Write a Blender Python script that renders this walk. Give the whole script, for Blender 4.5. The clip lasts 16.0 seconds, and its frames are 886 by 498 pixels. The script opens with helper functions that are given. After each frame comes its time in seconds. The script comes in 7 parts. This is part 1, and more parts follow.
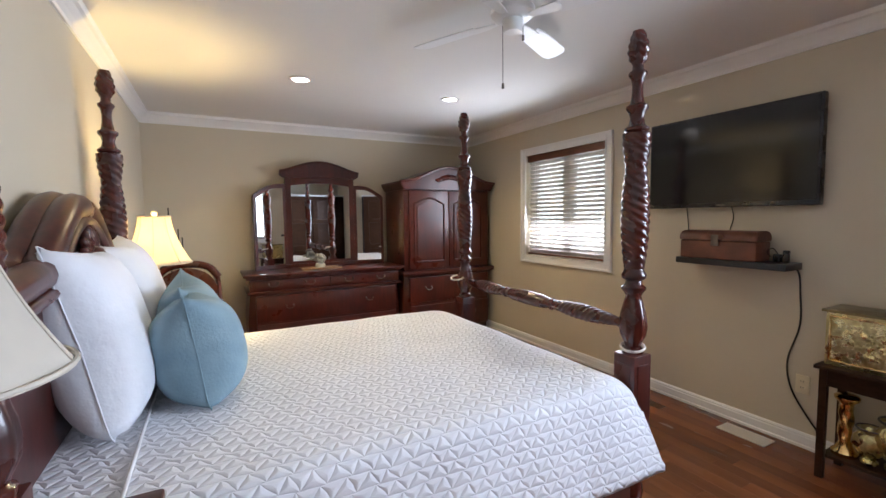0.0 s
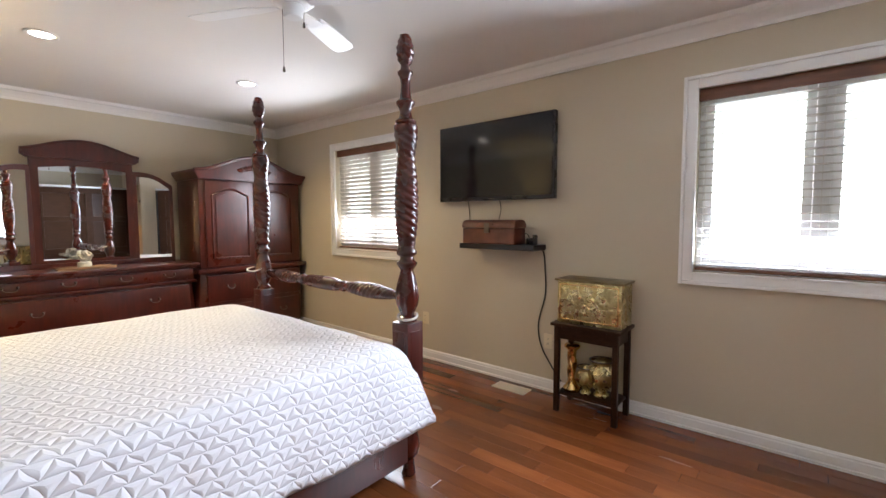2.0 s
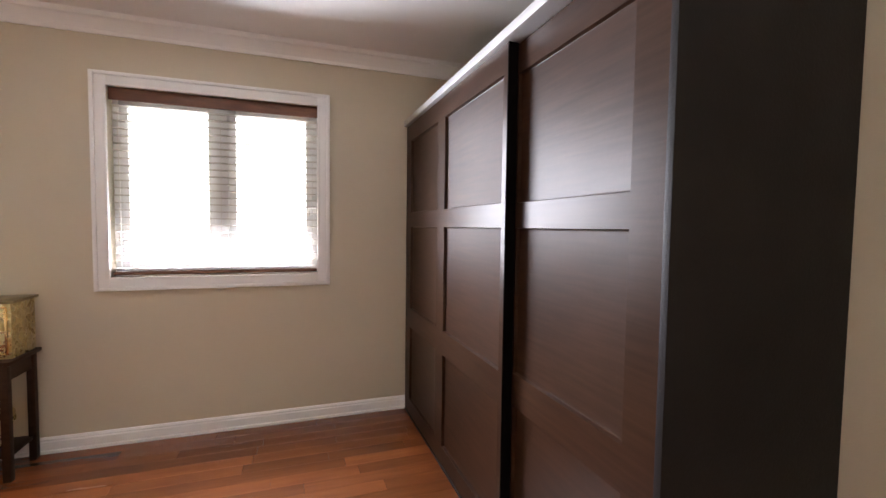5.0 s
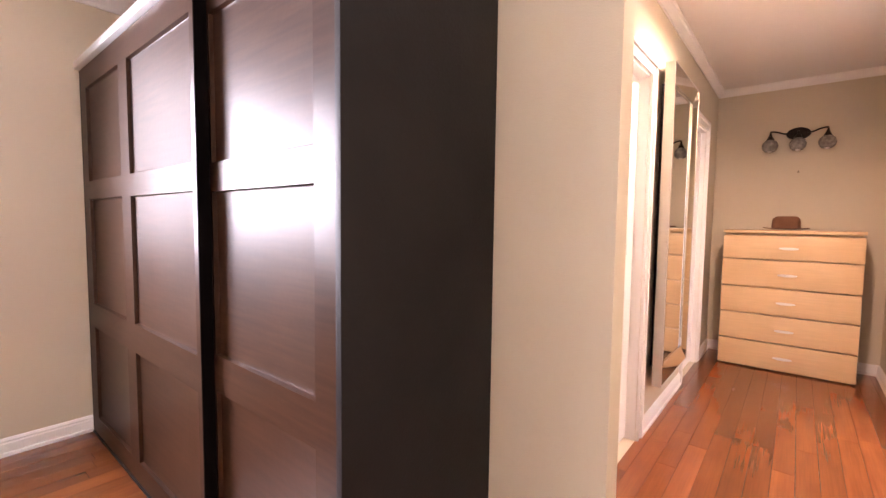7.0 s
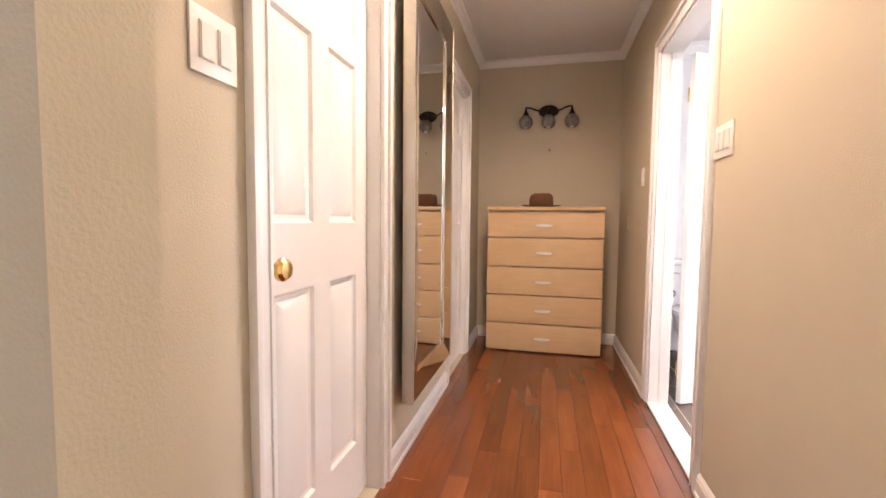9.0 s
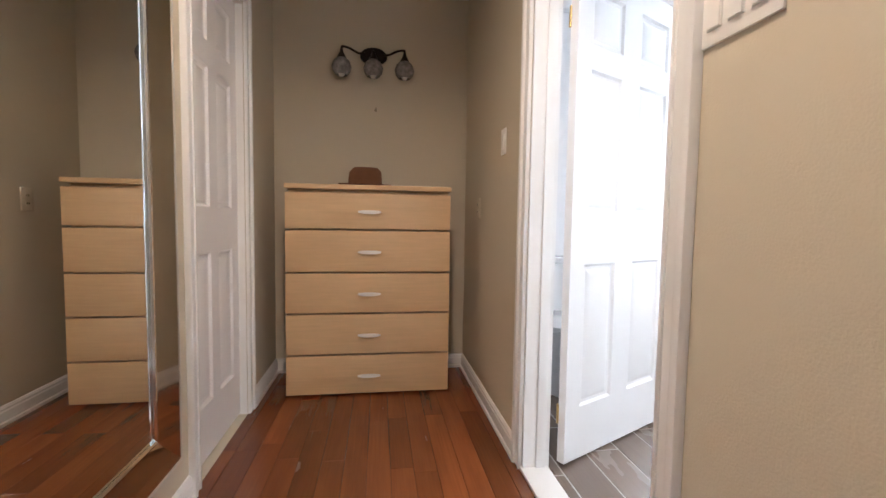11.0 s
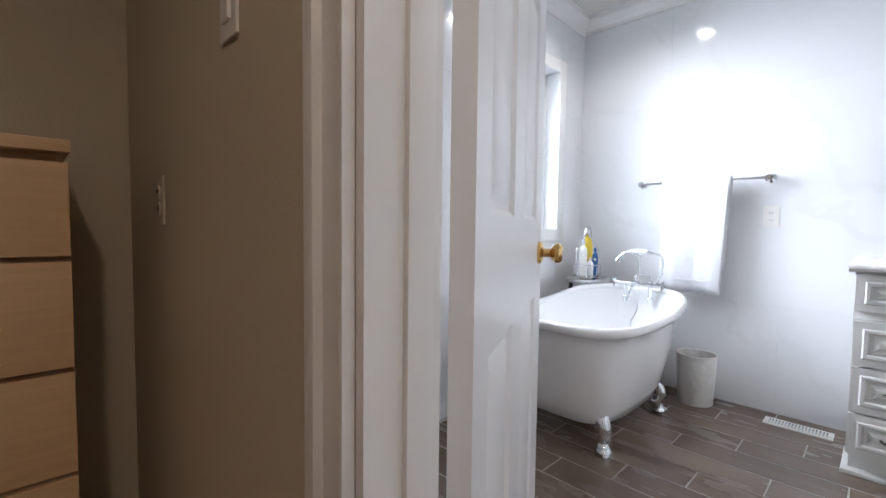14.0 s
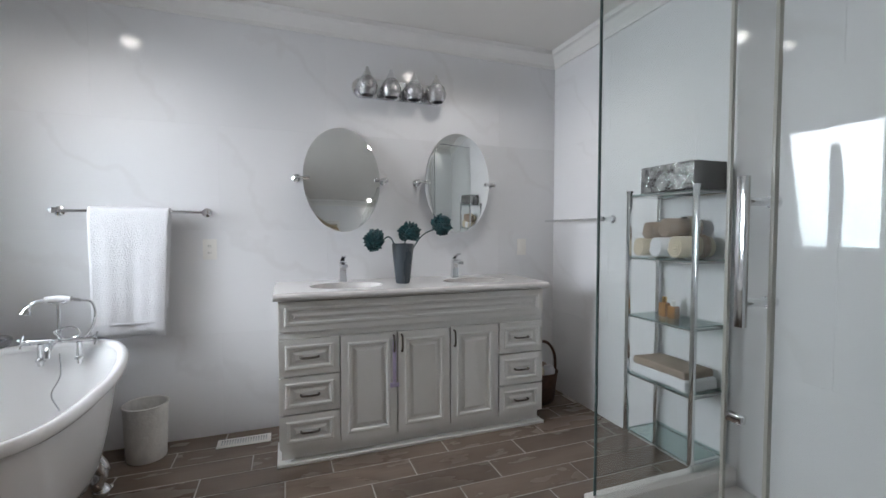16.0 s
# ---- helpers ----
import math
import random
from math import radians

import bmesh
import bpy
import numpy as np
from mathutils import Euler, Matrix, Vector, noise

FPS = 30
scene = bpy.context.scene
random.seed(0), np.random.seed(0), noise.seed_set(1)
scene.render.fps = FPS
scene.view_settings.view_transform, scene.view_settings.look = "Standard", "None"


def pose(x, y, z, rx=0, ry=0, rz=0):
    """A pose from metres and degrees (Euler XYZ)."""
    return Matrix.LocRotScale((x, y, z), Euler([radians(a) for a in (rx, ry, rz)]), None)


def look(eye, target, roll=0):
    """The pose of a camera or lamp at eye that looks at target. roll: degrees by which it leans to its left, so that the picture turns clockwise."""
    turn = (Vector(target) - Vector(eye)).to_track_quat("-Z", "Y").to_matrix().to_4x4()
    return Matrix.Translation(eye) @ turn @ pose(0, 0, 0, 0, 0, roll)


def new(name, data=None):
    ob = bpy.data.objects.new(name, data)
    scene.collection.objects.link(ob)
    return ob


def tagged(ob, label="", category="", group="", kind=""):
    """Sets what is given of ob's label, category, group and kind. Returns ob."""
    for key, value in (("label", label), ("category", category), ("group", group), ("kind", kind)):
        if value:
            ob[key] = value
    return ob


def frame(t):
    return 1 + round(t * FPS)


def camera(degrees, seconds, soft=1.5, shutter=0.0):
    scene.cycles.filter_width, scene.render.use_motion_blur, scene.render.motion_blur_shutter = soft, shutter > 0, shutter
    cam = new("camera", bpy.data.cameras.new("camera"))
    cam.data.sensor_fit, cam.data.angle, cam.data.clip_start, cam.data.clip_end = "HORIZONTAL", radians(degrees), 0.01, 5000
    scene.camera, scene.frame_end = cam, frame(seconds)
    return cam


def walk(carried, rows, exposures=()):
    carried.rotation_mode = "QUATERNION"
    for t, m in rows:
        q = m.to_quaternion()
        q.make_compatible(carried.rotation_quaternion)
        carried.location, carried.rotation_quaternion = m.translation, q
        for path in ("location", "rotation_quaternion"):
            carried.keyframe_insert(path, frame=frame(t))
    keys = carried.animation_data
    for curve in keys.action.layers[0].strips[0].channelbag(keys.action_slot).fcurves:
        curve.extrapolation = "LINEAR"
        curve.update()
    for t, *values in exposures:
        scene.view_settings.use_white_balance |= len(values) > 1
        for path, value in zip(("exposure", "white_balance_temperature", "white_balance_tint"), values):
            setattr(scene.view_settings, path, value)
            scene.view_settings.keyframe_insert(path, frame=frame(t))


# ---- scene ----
cam = camera(91.4, 16.0)
PATH = [
    (0, (0.218, -0.174, 1.437), (1.155, 1.587, 1.292), -0.7),
    (0.5, (0.229, -0.169, 1.436), (1.246, 1.546, 1.283), -0.8),
    (1, (0.267, -0.211, 1.393), (1.404, 1.428, 1.249), -0.6),
    (1.5, (0.286, -0.292, 1.348), (1.596, 1.214, 1.217), -0.3),
    (2, (0.327, -0.411, 1.331), (1.858, 0.869, 1.195), -0.2),
    (2.5, (0.35, -0.559, 1.303), (2.094, 0.41, 1.173), 0.0),
    (3, (0.401, -0.677, 1.313), (2.298, -0.06, 1.175), 0.1),
    (3.5, (0.438, -0.832, 1.319), (2.412, -0.544, 1.181), 0.5),
    (4, (0.42, -0.895, 1.326), (2.416, -0.938, 1.204), 0.7),
    (6.5, (0.261, -0.897, 1.288), (1.711, -2.269, 1.168), 0.7),
    (7, (0.278, -1.068, 1.233), (1.545, -2.611, 1.102), 0.7),
    (7.5, (0.244, -1.278, 1.183), (1.337, -2.948, 1.061), 0.5),
    (8, (0.25, -1.513, 1.138), (1.152, -3.294, 1.01), 0.6),
    (8.5, (0.289, -1.77, 1.093), (0.988, -3.64, 0.968), 0.5),
    (9, (0.318, -2.051, 1.063), (0.78, -3.993, 0.935), 0.6),
    (9.5, (0.307, -2.318, 1.056), (0.565, -4.297, 0.925), 0.6),
    (10, (0.295, -2.612, 1.024), (0.339, -4.607, 0.889), 0.7),
    (12.5, (0.178, -3.876, 0.98), (-0.508, -5.752, 0.874), 0.6),
    (13, (0.083, -4.095, 0.989), (-0.761, -5.905, 0.881), 0.4),
    (13.5, (0.015, -4.26, 0.99), (-1.055, -5.946, 0.883), 0.4),
    (14, (-0.045, -4.394, 1.017), (-1.441, -5.822, 0.91), 0.7),
    (14.5, (-0.167, -4.463, 0.996), (-1.89, -5.475, 0.906), 0.7),
    (15, (-0.256, -4.463, 1.04), (-2.203, -4.914, 0.96), 0.6),
    (15.5, (-0.247, -4.451, 1.076), (-2.24, -4.287, 1.032), 0.1),
    (16, (-0.215, -4.428, 1.192), (-2.093, -3.746, 1.112), 0.0),
]
# seconds, stops, kelvin, tint: the clip's camera opens up in the hall and closes again in the bright bathroom
EXPOSURES = [(0, 0.2, 5900, 16), (1, 0.35, 6100, 17), (2.5, 0.6, 6200, 16), (4, 0.35, 6500, 15), (6.5, 1.75, 7000, 37), (8, 2.0, 7000, 32), (9, 1.38, 6500, 21), (10, 1.12, 6000, 14), (12.5, 0.2, 5700, 11),
             (13.5, -0.25, 5700, 12), (14, -0.5, 5900, 13), (14.5, -0.7, 6000, 13), (15, -1.15, 6200, 12), (16, -1.4, 6300, 12)]
walk(cam, [(t, look(eye, target, roll)) for t, eye, target, roll in PATH], EXPOSURES)

# ---- world and large lights ----
world = bpy.data.worlds.new("world")
world.use_nodes = True
scene.world = world
wn = world.node_tree
sky = wn.nodes.new("ShaderNodeTexSky")
sky.sky_type, sky.sun_disc = "NISHITA", False
sky.sun_elevation, sky.sun_rotation = radians(40), radians(200)
wn.links.new(sky.outputs[0], wn.nodes["Background"].inputs[0])
wn.nodes["Background"].inputs[1].default_value = 0.10


def lamp(name, kind, m, watts, color, size=0.2, size_y=None, spread=None):
    data = bpy.data.lights.new(name, kind)
    data.energy, data.color = watts, color
    if kind == "AREA":
        data.shape, data.size, data.size_y = "RECTANGLE", size, size_y or size
        if spread:
            data.spread = radians(spread)
    elif kind == "SPOT":
        data.spot_size, data.spot_blend, data.shadow_soft_size = radians(spread or 120), 0.6, size
    else:
        data.shadow_soft_size = size
    ob = new(name, data)
    ob.matrix_world = m
    return ob


DAY = (1.0, 0.97, 0.93)
WARM = (1.0, 0.72, 0.42)
sun = bpy.data.lights.new("sun", "SUN")
sun.energy, sun.angle, sun.color = 1.0, radians(10), (1.0, 0.96, 0.9)
new("sun", sun).matrix_world = look((0, 0, 20), (-8, 3.0, 10))
# Recessed ceiling lights, the lit table lamp, and the sky's light in the bathroom window
for x, y in ((0.86, 3.31), (2.165, 3.31)):
    lamp("downlight_beam", "SPOT", look((x, y, 2.49), (x, y, 0)), 60, (1.0, 0.79, 0.37), 0.05, spread=150)
lamp("lamp_bulb", "POINT", Matrix.Translation((-0.10, 3.06, 1.33)), 52, (1.0, 0.72, 0.26), 0.04)
# Unseen: a downlight assumed above the view, added to light the hall
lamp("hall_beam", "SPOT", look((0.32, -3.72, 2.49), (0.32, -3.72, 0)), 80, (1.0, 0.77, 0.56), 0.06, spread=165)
for x, y, w in ((-2.28, -5.40, 62), (-0.55, -3.07, 12), (-2.28, -3.45, 70)):
    lamp("bath_beam", "SPOT", look((x, y, 2.49), (x, y, 0)), w, (1.0, 0.95, 0.89), 0.05, spread=150)
lamp("daylight_bath", "AREA", look((-2.33, -6.165, 1.53), (-2.1, -3.2, 0.75)), 64, (0.90, 0.95, 1.0), 0.6, 0.95, 114)
lamp("daylight_east", "AREA", look((3.364, -0.47, 1.56), (0, -0.47, 1.0)), 76, (0.80, 0.90, 1.0), 1.1, 1.0, 140)
lamp("daylight_east", "AREA", look((3.364, 3.165, 1.56), (0, 3.165, 0.8)), 34, (0.90, 0.95, 1.0), 1.1, 1.0, 150)

# ---- materials ----


def mat(name, col, rough=0.5, metal=0.0, var=0.12, scale=4.0, col2=None, bump=0.0, bscale=60.0, stretch=(1, 1, 1), rand=0.0,
        coat=0.0, rvar=0.08, grain=0.0, gscale=8.0, gstretch=(1, 1, 1), translucent=0.0):
    """A surface with two scales of variation: broad stains and a fine grain or relief."""
    m = bpy.data.materials.new(name)
    m.use_nodes = True
    nt = m.node_tree
    b = nt.nodes["Principled BSDF"]
    tc = nt.nodes.new("ShaderNodeTexCoord")
    mp = nt.nodes.new("ShaderNodeMapping")
    mp.inputs["Scale"].default_value = stretch
    nt.links.new(tc.outputs["Object"], mp.inputs[0])
    info = nt.nodes.new("ShaderNodeObjectInfo")
    shift = nt.nodes.new("ShaderNodeVectorMath")
    shift.operation = "ADD"
    nt.links.new(mp.outputs[0], shift.inputs[0])
    if rand:
        sc = nt.nodes.new("ShaderNodeVectorMath")
        sc.operation = "SCALE"
        sc.inputs[0].default_value = (37.0, 17.0, 11.0)
        nt.links.new(info.outputs["Random"], sc.inputs["Scale"])
        nt.links.new(sc.outputs[0], shift.inputs[1])
    n1 = nt.nodes.new("ShaderNodeTexNoise")
    n1.inputs["Scale"].default_value, n1.inputs["Detail"].default_value = scale, 5
    nt.links.new(shift.outputs[0], n1.inputs["Vector"])
    mix = nt.nodes.new("ShaderNodeMixRGB")
    c2 = col2 or tuple(c * (1 - var) for c in col)
    mix.inputs[1].default_value, mix.inputs[2].default_value = (*col, 1), (*c2, 1)
    ramp = nt.nodes.new("ShaderNodeMapRange")
    ramp.inputs["From Min"].default_value, ramp.inputs["From Max"].default_value = 0.32, 0.68
    nt.links.new(n1.outputs["Fac"], ramp.inputs["Value"])
    nt.links.new(ramp.outputs[0], mix.inputs[0])
    out = mix.outputs[0]
    if grain:
        g = nt.nodes.new("ShaderNodeTexNoise")
        g.inputs["Scale"].default_value, g.inputs["Detail"].default_value = gscale, 6
        gm = nt.nodes.new("ShaderNodeMapping")
        gm.inputs["Scale"].default_value = gstretch
        nt.links.new(shift.outputs[0], gm.inputs[0])
        nt.links.new(gm.outputs[0], g.inputs["Vector"])
        mg = nt.nodes.new("ShaderNodeMixRGB")
        mg.blend_type = "MULTIPLY"
        mg.inputs[0].default_value = 1.0
        gr = nt.nodes.new("ShaderNodeMapRange")
        gr.inputs["From Min"].default_value, gr.inputs["From Max"].default_value = 0.3, 0.7
        gr.inputs["To Min"].default_value, gr.inputs["To Max"].default_value = 1 - grain, 1 + grain * 0.4
        nt.links.new(g.outputs["Fac"], gr.inputs["Value"])
        nt.links.new(out, mg.inputs[1])
        nt.links.new(gr.outputs[0], mg.inputs[2])
        out = mg.outputs[0]
    if rand:
        hs = nt.nodes.new("ShaderNodeHueSaturation")
        rr = nt.nodes.new("ShaderNodeMapRange")
        rr.inputs["To Min"].default_value, rr.inputs["To Max"].default_value = 1 - rand, 1 + rand
        nt.links.new(info.outputs["Random"], rr.inputs["Value"])
        nt.links.new(rr.outputs[0], hs.inputs["Value"])
        nt.links.new(out, hs.inputs["Color"])
        out = hs.outputs[0]
    nt.links.new(out, b.inputs["Base Color"])
    n2 = nt.nodes.new("ShaderNodeTexNoise")
    n2.inputs["Scale"].default_value, n2.inputs["Detail"].default_value = bscale, 4
    nt.links.new(shift.outputs[0], n2.inputs["Vector"])
    rv = nt.nodes.new("ShaderNodeMapRange")
    rv.inputs["To Min"].default_value, rv.inputs["To Max"].default_value = max(0.0, rough - rvar), min(1.0, rough + rvar)
    nt.links.new(n1.outputs["Fac"], rv.inputs["Value"])
    nt.links.new(rv.outputs[0], b.inputs["Roughness"])
    b.inputs["Metallic"].default_value = metal
    b.inputs["Coat Weight"].default_value = coat
    b.inputs["Coat Roughness"].default_value = 0.12
    if bump:
        bp = nt.nodes.new("ShaderNodeBump")
        bp.inputs["Strength"].default_value, bp.inputs["Distance"].default_value = 1.0, bump
        nt.links.new(n2.outputs["Fac"], bp.inputs["Height"])
        nt.links.new(bp.outputs[0], b.inputs["Normal"])
    if translucent:
        b.inputs["Transmission Weight"].default_value = 0.0
        tr = nt.nodes.new("ShaderNodeBsdfTranslucent")
        nt.links.new(out, tr.inputs["Color"])
        ms = nt.nodes.new("ShaderNodeMixShader")
        ms.inputs[0].default_value = translucent
        nt.links.new(b.outputs[0], ms.inputs[1])
        nt.links.new(tr.outputs[0], ms.inputs[2])
        nt.links.new(ms.outputs[0], nt.nodes["Material Output"].inputs[0])
    return m


def glowing(name, col, strength):
    m = bpy.data.materials.new(name)
    m.use_nodes = True
    b = m.node_tree.nodes["Principled BSDF"]
    b.inputs["Base Color"].default_value = (*col, 1)
    b.inputs["Emission Color"].default_value = (*col, 1)
    b.inputs["Emission Strength"].default_value = strength
    return m


def clear_glass(name, tint=(0.95, 1.0, 0.98), rough=0.0, gloss=0.05):
    """Thin clear sheet: mostly see-through, with a mirror-like sheen that grows at a slant."""
    m = bpy.data.materials.new(name)
    m.use_nodes = True
    nt = m.node_tree
    nt.nodes.remove(nt.nodes["Principled BSDF"])
    t, g, mx, lw, pw, mr = (nt.nodes.new(k) for k in ("ShaderNodeBsdfTransparent", "ShaderNodeBsdfGlossy", "ShaderNodeMixShader", "ShaderNodeLayerWeight", "ShaderNodeMath", "ShaderNodeMapRange"))
    t.inputs[0].default_value = (*tint, 1)
    g.inputs["Roughness"].default_value = rough
    lw.inputs["Blend"].default_value = 0.5
    pw.operation, pw.inputs[1].default_value = "POWER", 4.0
    mr.inputs["To Min"].default_value, mr.inputs["To Max"].default_value = gloss, 0.9
    nt.links.new(lw.outputs["Facing"], pw.inputs[0])
    nt.links.new(pw.outputs[0], mr.inputs["Value"])
    nt.links.new(mr.outputs[0], mx.inputs[0])
    nt.links.new(t.outputs[0], mx.inputs[1])
    nt.links.new(g.outputs[0], mx.inputs[2])
    nt.links.new(mx.outputs[0], nt.nodes["Material Output"].inputs[0])
    return m


WALL = mat("wall_paint", (0.565, 0.497, 0.375), 0.75, var=0.05, scale=1.3, bump=0.0008, bscale=220)
CEIL = mat("ceiling_paint", (0.74, 0.72, 0.69), 0.85, var=0.04, scale=1.0, bump=0.0008, bscale=160)
TRIM = mat("white_trim_paint", (0.80, 0.79, 0.77), 0.35, var=0.04, scale=3, bump=0.0004, bscale=90)
DOORW = mat("white_door_paint", (0.82, 0.81, 0.80), 0.30, var=0.02, scale=2.5, bump=0.0002, bscale=120, rvar=0.02)
CHERRY = mat("dark_cherry_wood", (0.082, 0.014, 0.008), 0.30, var=0.5, scale=5, col2=(0.038, 0.007, 0.005), bump=0.0002, bscale=40, coat=0.12, grain=0.35,
             gscale=5, gstretch=(8, 8, 1))
CARVED = mat("carved_cherry_wood", (0.095, 0.016, 0.009), 0.27, var=0.5, scale=9, col2=(0.038, 0.007, 0.005), bump=0.0006, bscale=55, coat=0.15, grain=0.3,
             gscale=9, gstretch=(3, 3, 1))
ESPRESSO = mat("espresso_veneer", (0.044, 0.020, 0.011), 0.36, var=0.25, scale=1.5, col2=(0.029, 0.013, 0.007), bump=0.0002, bscale=45, grain=0.3, gscale=4,
               gstretch=(1, 6, 14), rvar=0.015)
ALU = mat("pale_aluminium", (0.60, 0.60, 0.60), 0.42, 0.6, var=0.03, scale=3, rvar=0.02)
BLACKPANEL = mat("black_brown_panel", (0.013, 0.011, 0.0105), 0.55, var=0.25, scale=3, bump=0.0006, bscale=120)
BLACKEDGE = mat("black_edge_profile", (0.006, 0.005, 0.005), 0.8, var=0.2)
BLACKEDGE.node_tree.nodes["Principled BSDF"].inputs["Specular IOR Level"].default_value = 0.0
ESPRESSO.node_tree.nodes["Principled BSDF"].inputs["Specular IOR Level"].default_value = 0.11
BLACKPANEL.node_tree.nodes["Principled BSDF"].inputs["Specular IOR Level"].default_value = 0.15
BIRCH = mat("birch_veneer", (0.67, 0.46, 0.255), 0.42, var=0.10, scale=2.5, col2=(0.61, 0.41, 0.22), bump=0.0003, bscale=60, grain=0.07, gscale=5,
            gstretch=(1, 6, 16), rand=0.03)
PLANK = mat("jatoba_plank", (0.220, 0.065, 0.019), 0.24, var=0.3, scale=2.5, col2=(0.155, 0.043, 0.013), bump=0.0001, bscale=40, stretch=(4, 0.8, 1), rand=0.36, grain=0.14,
            gscale=6, gstretch=(10, 0.7, 1), coat=0.2)
BTILE = mat("wood_look_tile", (0.195, 0.148, 0.115), 0.26, var=0.3, scale=2.2, col2=(0.135, 0.101, 0.078), bump=0.0004, bscale=60, stretch=(3.5, 1, 1), rand=0.2, grain=0.12,
            gscale=7, gstretch=(9, 0.6, 1))
GROUT = mat("pale_grout", (0.46, 0.42, 0.38), 0.85, var=0.25, scale=20, bump=0.0006, bscale=200)
SUBFLOOR = mat("dark_joint", (0.030, 0.010, 0.006), 0.7, var=0.3)
CHROME = mat("chrome", (0.78, 0.79, 0.80), 0.10, 1.0, var=0.05, scale=20, rvar=0.04)
STEEL = mat("brushed_steel", (0.55, 0.55, 0.55), 0.28, 1.0, var=0.1, scale=8, bump=0.0002, bscale=200)
BRASS = mat("polished_brass", (0.78, 0.52, 0.20), 0.18, 1.0, var=0.15, scale=30)
EMBOSS = mat("embossed_brass", (0.78, 0.68, 0.36), 0.28, 1.0, var=0.6, scale=24, col2=(0.38, 0.30, 0.13), bump=0.010, bscale=26)
PEWTER = mat("antique_pewter", (0.16, 0.14, 0.12), 0.38, 1.0, var=0.3, scale=25)
BRONZE = mat("dark_bronze", (0.035, 0.028, 0.024), 0.4, 0.8, var=0.3, scale=20)
PORCELAIN = mat("white_porcelain", (0.83, 0.83, 0.83), 0.10, var=0.02, scale=3, coat=0.4)
MIRROR = mat("mirror_glass", (0.86, 0.88, 0.87), 0.015, 1.0, var=0.02, scale=2, rvar=0.01)
SILVERF = mat("champagne_mirror_frame", (0.80, 0.77, 0.70), 0.05, 1.0, var=0.1, scale=6, rvar=0.05)
CHAMP = mat("champagne_metal", (0.56, 0.53, 0.47), 0.35, 0.6, var=0.1, scale=6)
SCREEN = mat("tv_screen", (0.004, 0.004, 0.005), 0.10, var=0.1, scale=2, rvar=0.02)
BLACKP = mat("black_plastic", (0.012, 0.012, 0.013), 0.28, var=0.15, scale=8)
BLACKW = mat("black_lacquer_shelf", (0.010, 0.009, 0.010), 0.35, var=0.2, scale=8)
CABLE = mat("black_cable", (0.015, 0.014, 0.014), 0.5, var=0.1)
LEATHER = mat("reddish_leather_case", (0.17, 0.055, 0.028), 0.42, var=0.5, scale=8, col2=(0.07, 0.02, 0.012), bump=0.002, bscale=70)
QUILTB = mat("white_cotton", (0.80, 0.78, 0.78), 0.85, var=0.04, scale=3, bump=0.0012, bscale=120)
PILLOWW = mat("white_pillow_cotton", (0.77, 0.78, 0.82), 0.85, var=0.05, scale=4, bump=0.010, bscale=9)
BLUE = mat("dusty_blue_velvet", (0.235, 0.345, 0.405), 0.75, var=0.25, scale=6, col2=(0.17, 0.27, 0.33), bump=0.0015, bscale=90)
# One silk in two tones: SHADE is paler, with the lit lamp's glow in its colour
SHADE = mat("lit_silk_shade", (0.86, 0.80, 0.68), 0.8, var=0.06, scale=5, bump=0.0008, bscale=120, translucent=0.55)
SHADEOFF = mat("ivory_silk_shade", (0.72, 0.66, 0.56), 0.8, var=0.14, scale=5, bump=0.0008, bscale=120, translucent=0.3)
SLAT = mat("white_faux_wood_slat", (0.62, 0.58, 0.54), 0.4, var=0.08, scale=4, grain=0.1, gstretch=(1, 8, 1), translucent=0.12)
VALANCE = mat("brown_wood_valance", (0.20, 0.075, 0.035), 0.4, var=0.3, scale=5, grain=0.3, gstretch=(8, 1, 8), translucent=0.05)
VINYL = mat("white_vinyl", (0.82, 0.82, 0.82), 0.35, var=0.03)
PLASTICW = mat("white_plastic", (0.80, 0.78, 0.74), 0.3, var=0.03)
IVORY = mat("ivory_plastic", (0.72, 0.64, 0.46), 0.35, var=0.05)
VENTP = mat("cream_metal_register", (0.66, 0.60, 0.50), 0.4, var=0.08)
CREAM = mat("antique_white_lacquer", (0.80, 0.79, 0.755), 0.32, var=0.05, scale=4, bump=0.0003, bscale=60)
STONE = mat("white_quartz_top", (0.76, 0.74, 0.72), 0.12, var=0.08, scale=30)
TERRY = mat("white_terry", (0.80, 0.80, 0.82), 0.95, var=0.06, scale=9, bump=0.004, bscale=160)
TERRYT = mat("taupe_terry", (0.36, 0.28, 0.22), 0.95, var=0.25, scale=14, bump=0.004, bscale=160)
TERRYC = mat("cream_terry", (0.64, 0.56, 0.42), 0.95, var=0.15, scale=12, bump=0.004, bscale=160)
TEAL = mat("teal_faux_petals", (0.012, 0.075, 0.085), 0.5, var=0.5, scale=30, col2=(0.004, 0.025, 0.03))
VASEM = mat("slate_blue_ceramic", (0.070, 0.088, 0.105), 0.28, var=0.4, scale=10, stretch=(1, 1, 0.3))
TILEGAP = mat("pale_tile_joint", (0.76, 0.76, 0.765), 0.6, var=0.06)
WICKER = mat("brown_wicker", (0.085, 0.040, 0.022), 0.6, var=0.4, scale=30, bump=0.004, bscale=90)
BINW = mat("white_embossed_ceramic", (0.66, 0.64, 0.61), 0.45, var=0.1, scale=20, bump=0.008, bscale=22)
FELT = mat("brown_felt_hat", (0.20, 0.085, 0.04), 0.9, var=0.3, scale=9, bump=0.001, bscale=160)
FANW = mat("white_fan_enamel", (0.76, 0.76, 0.75), 0.35, var=0.04)
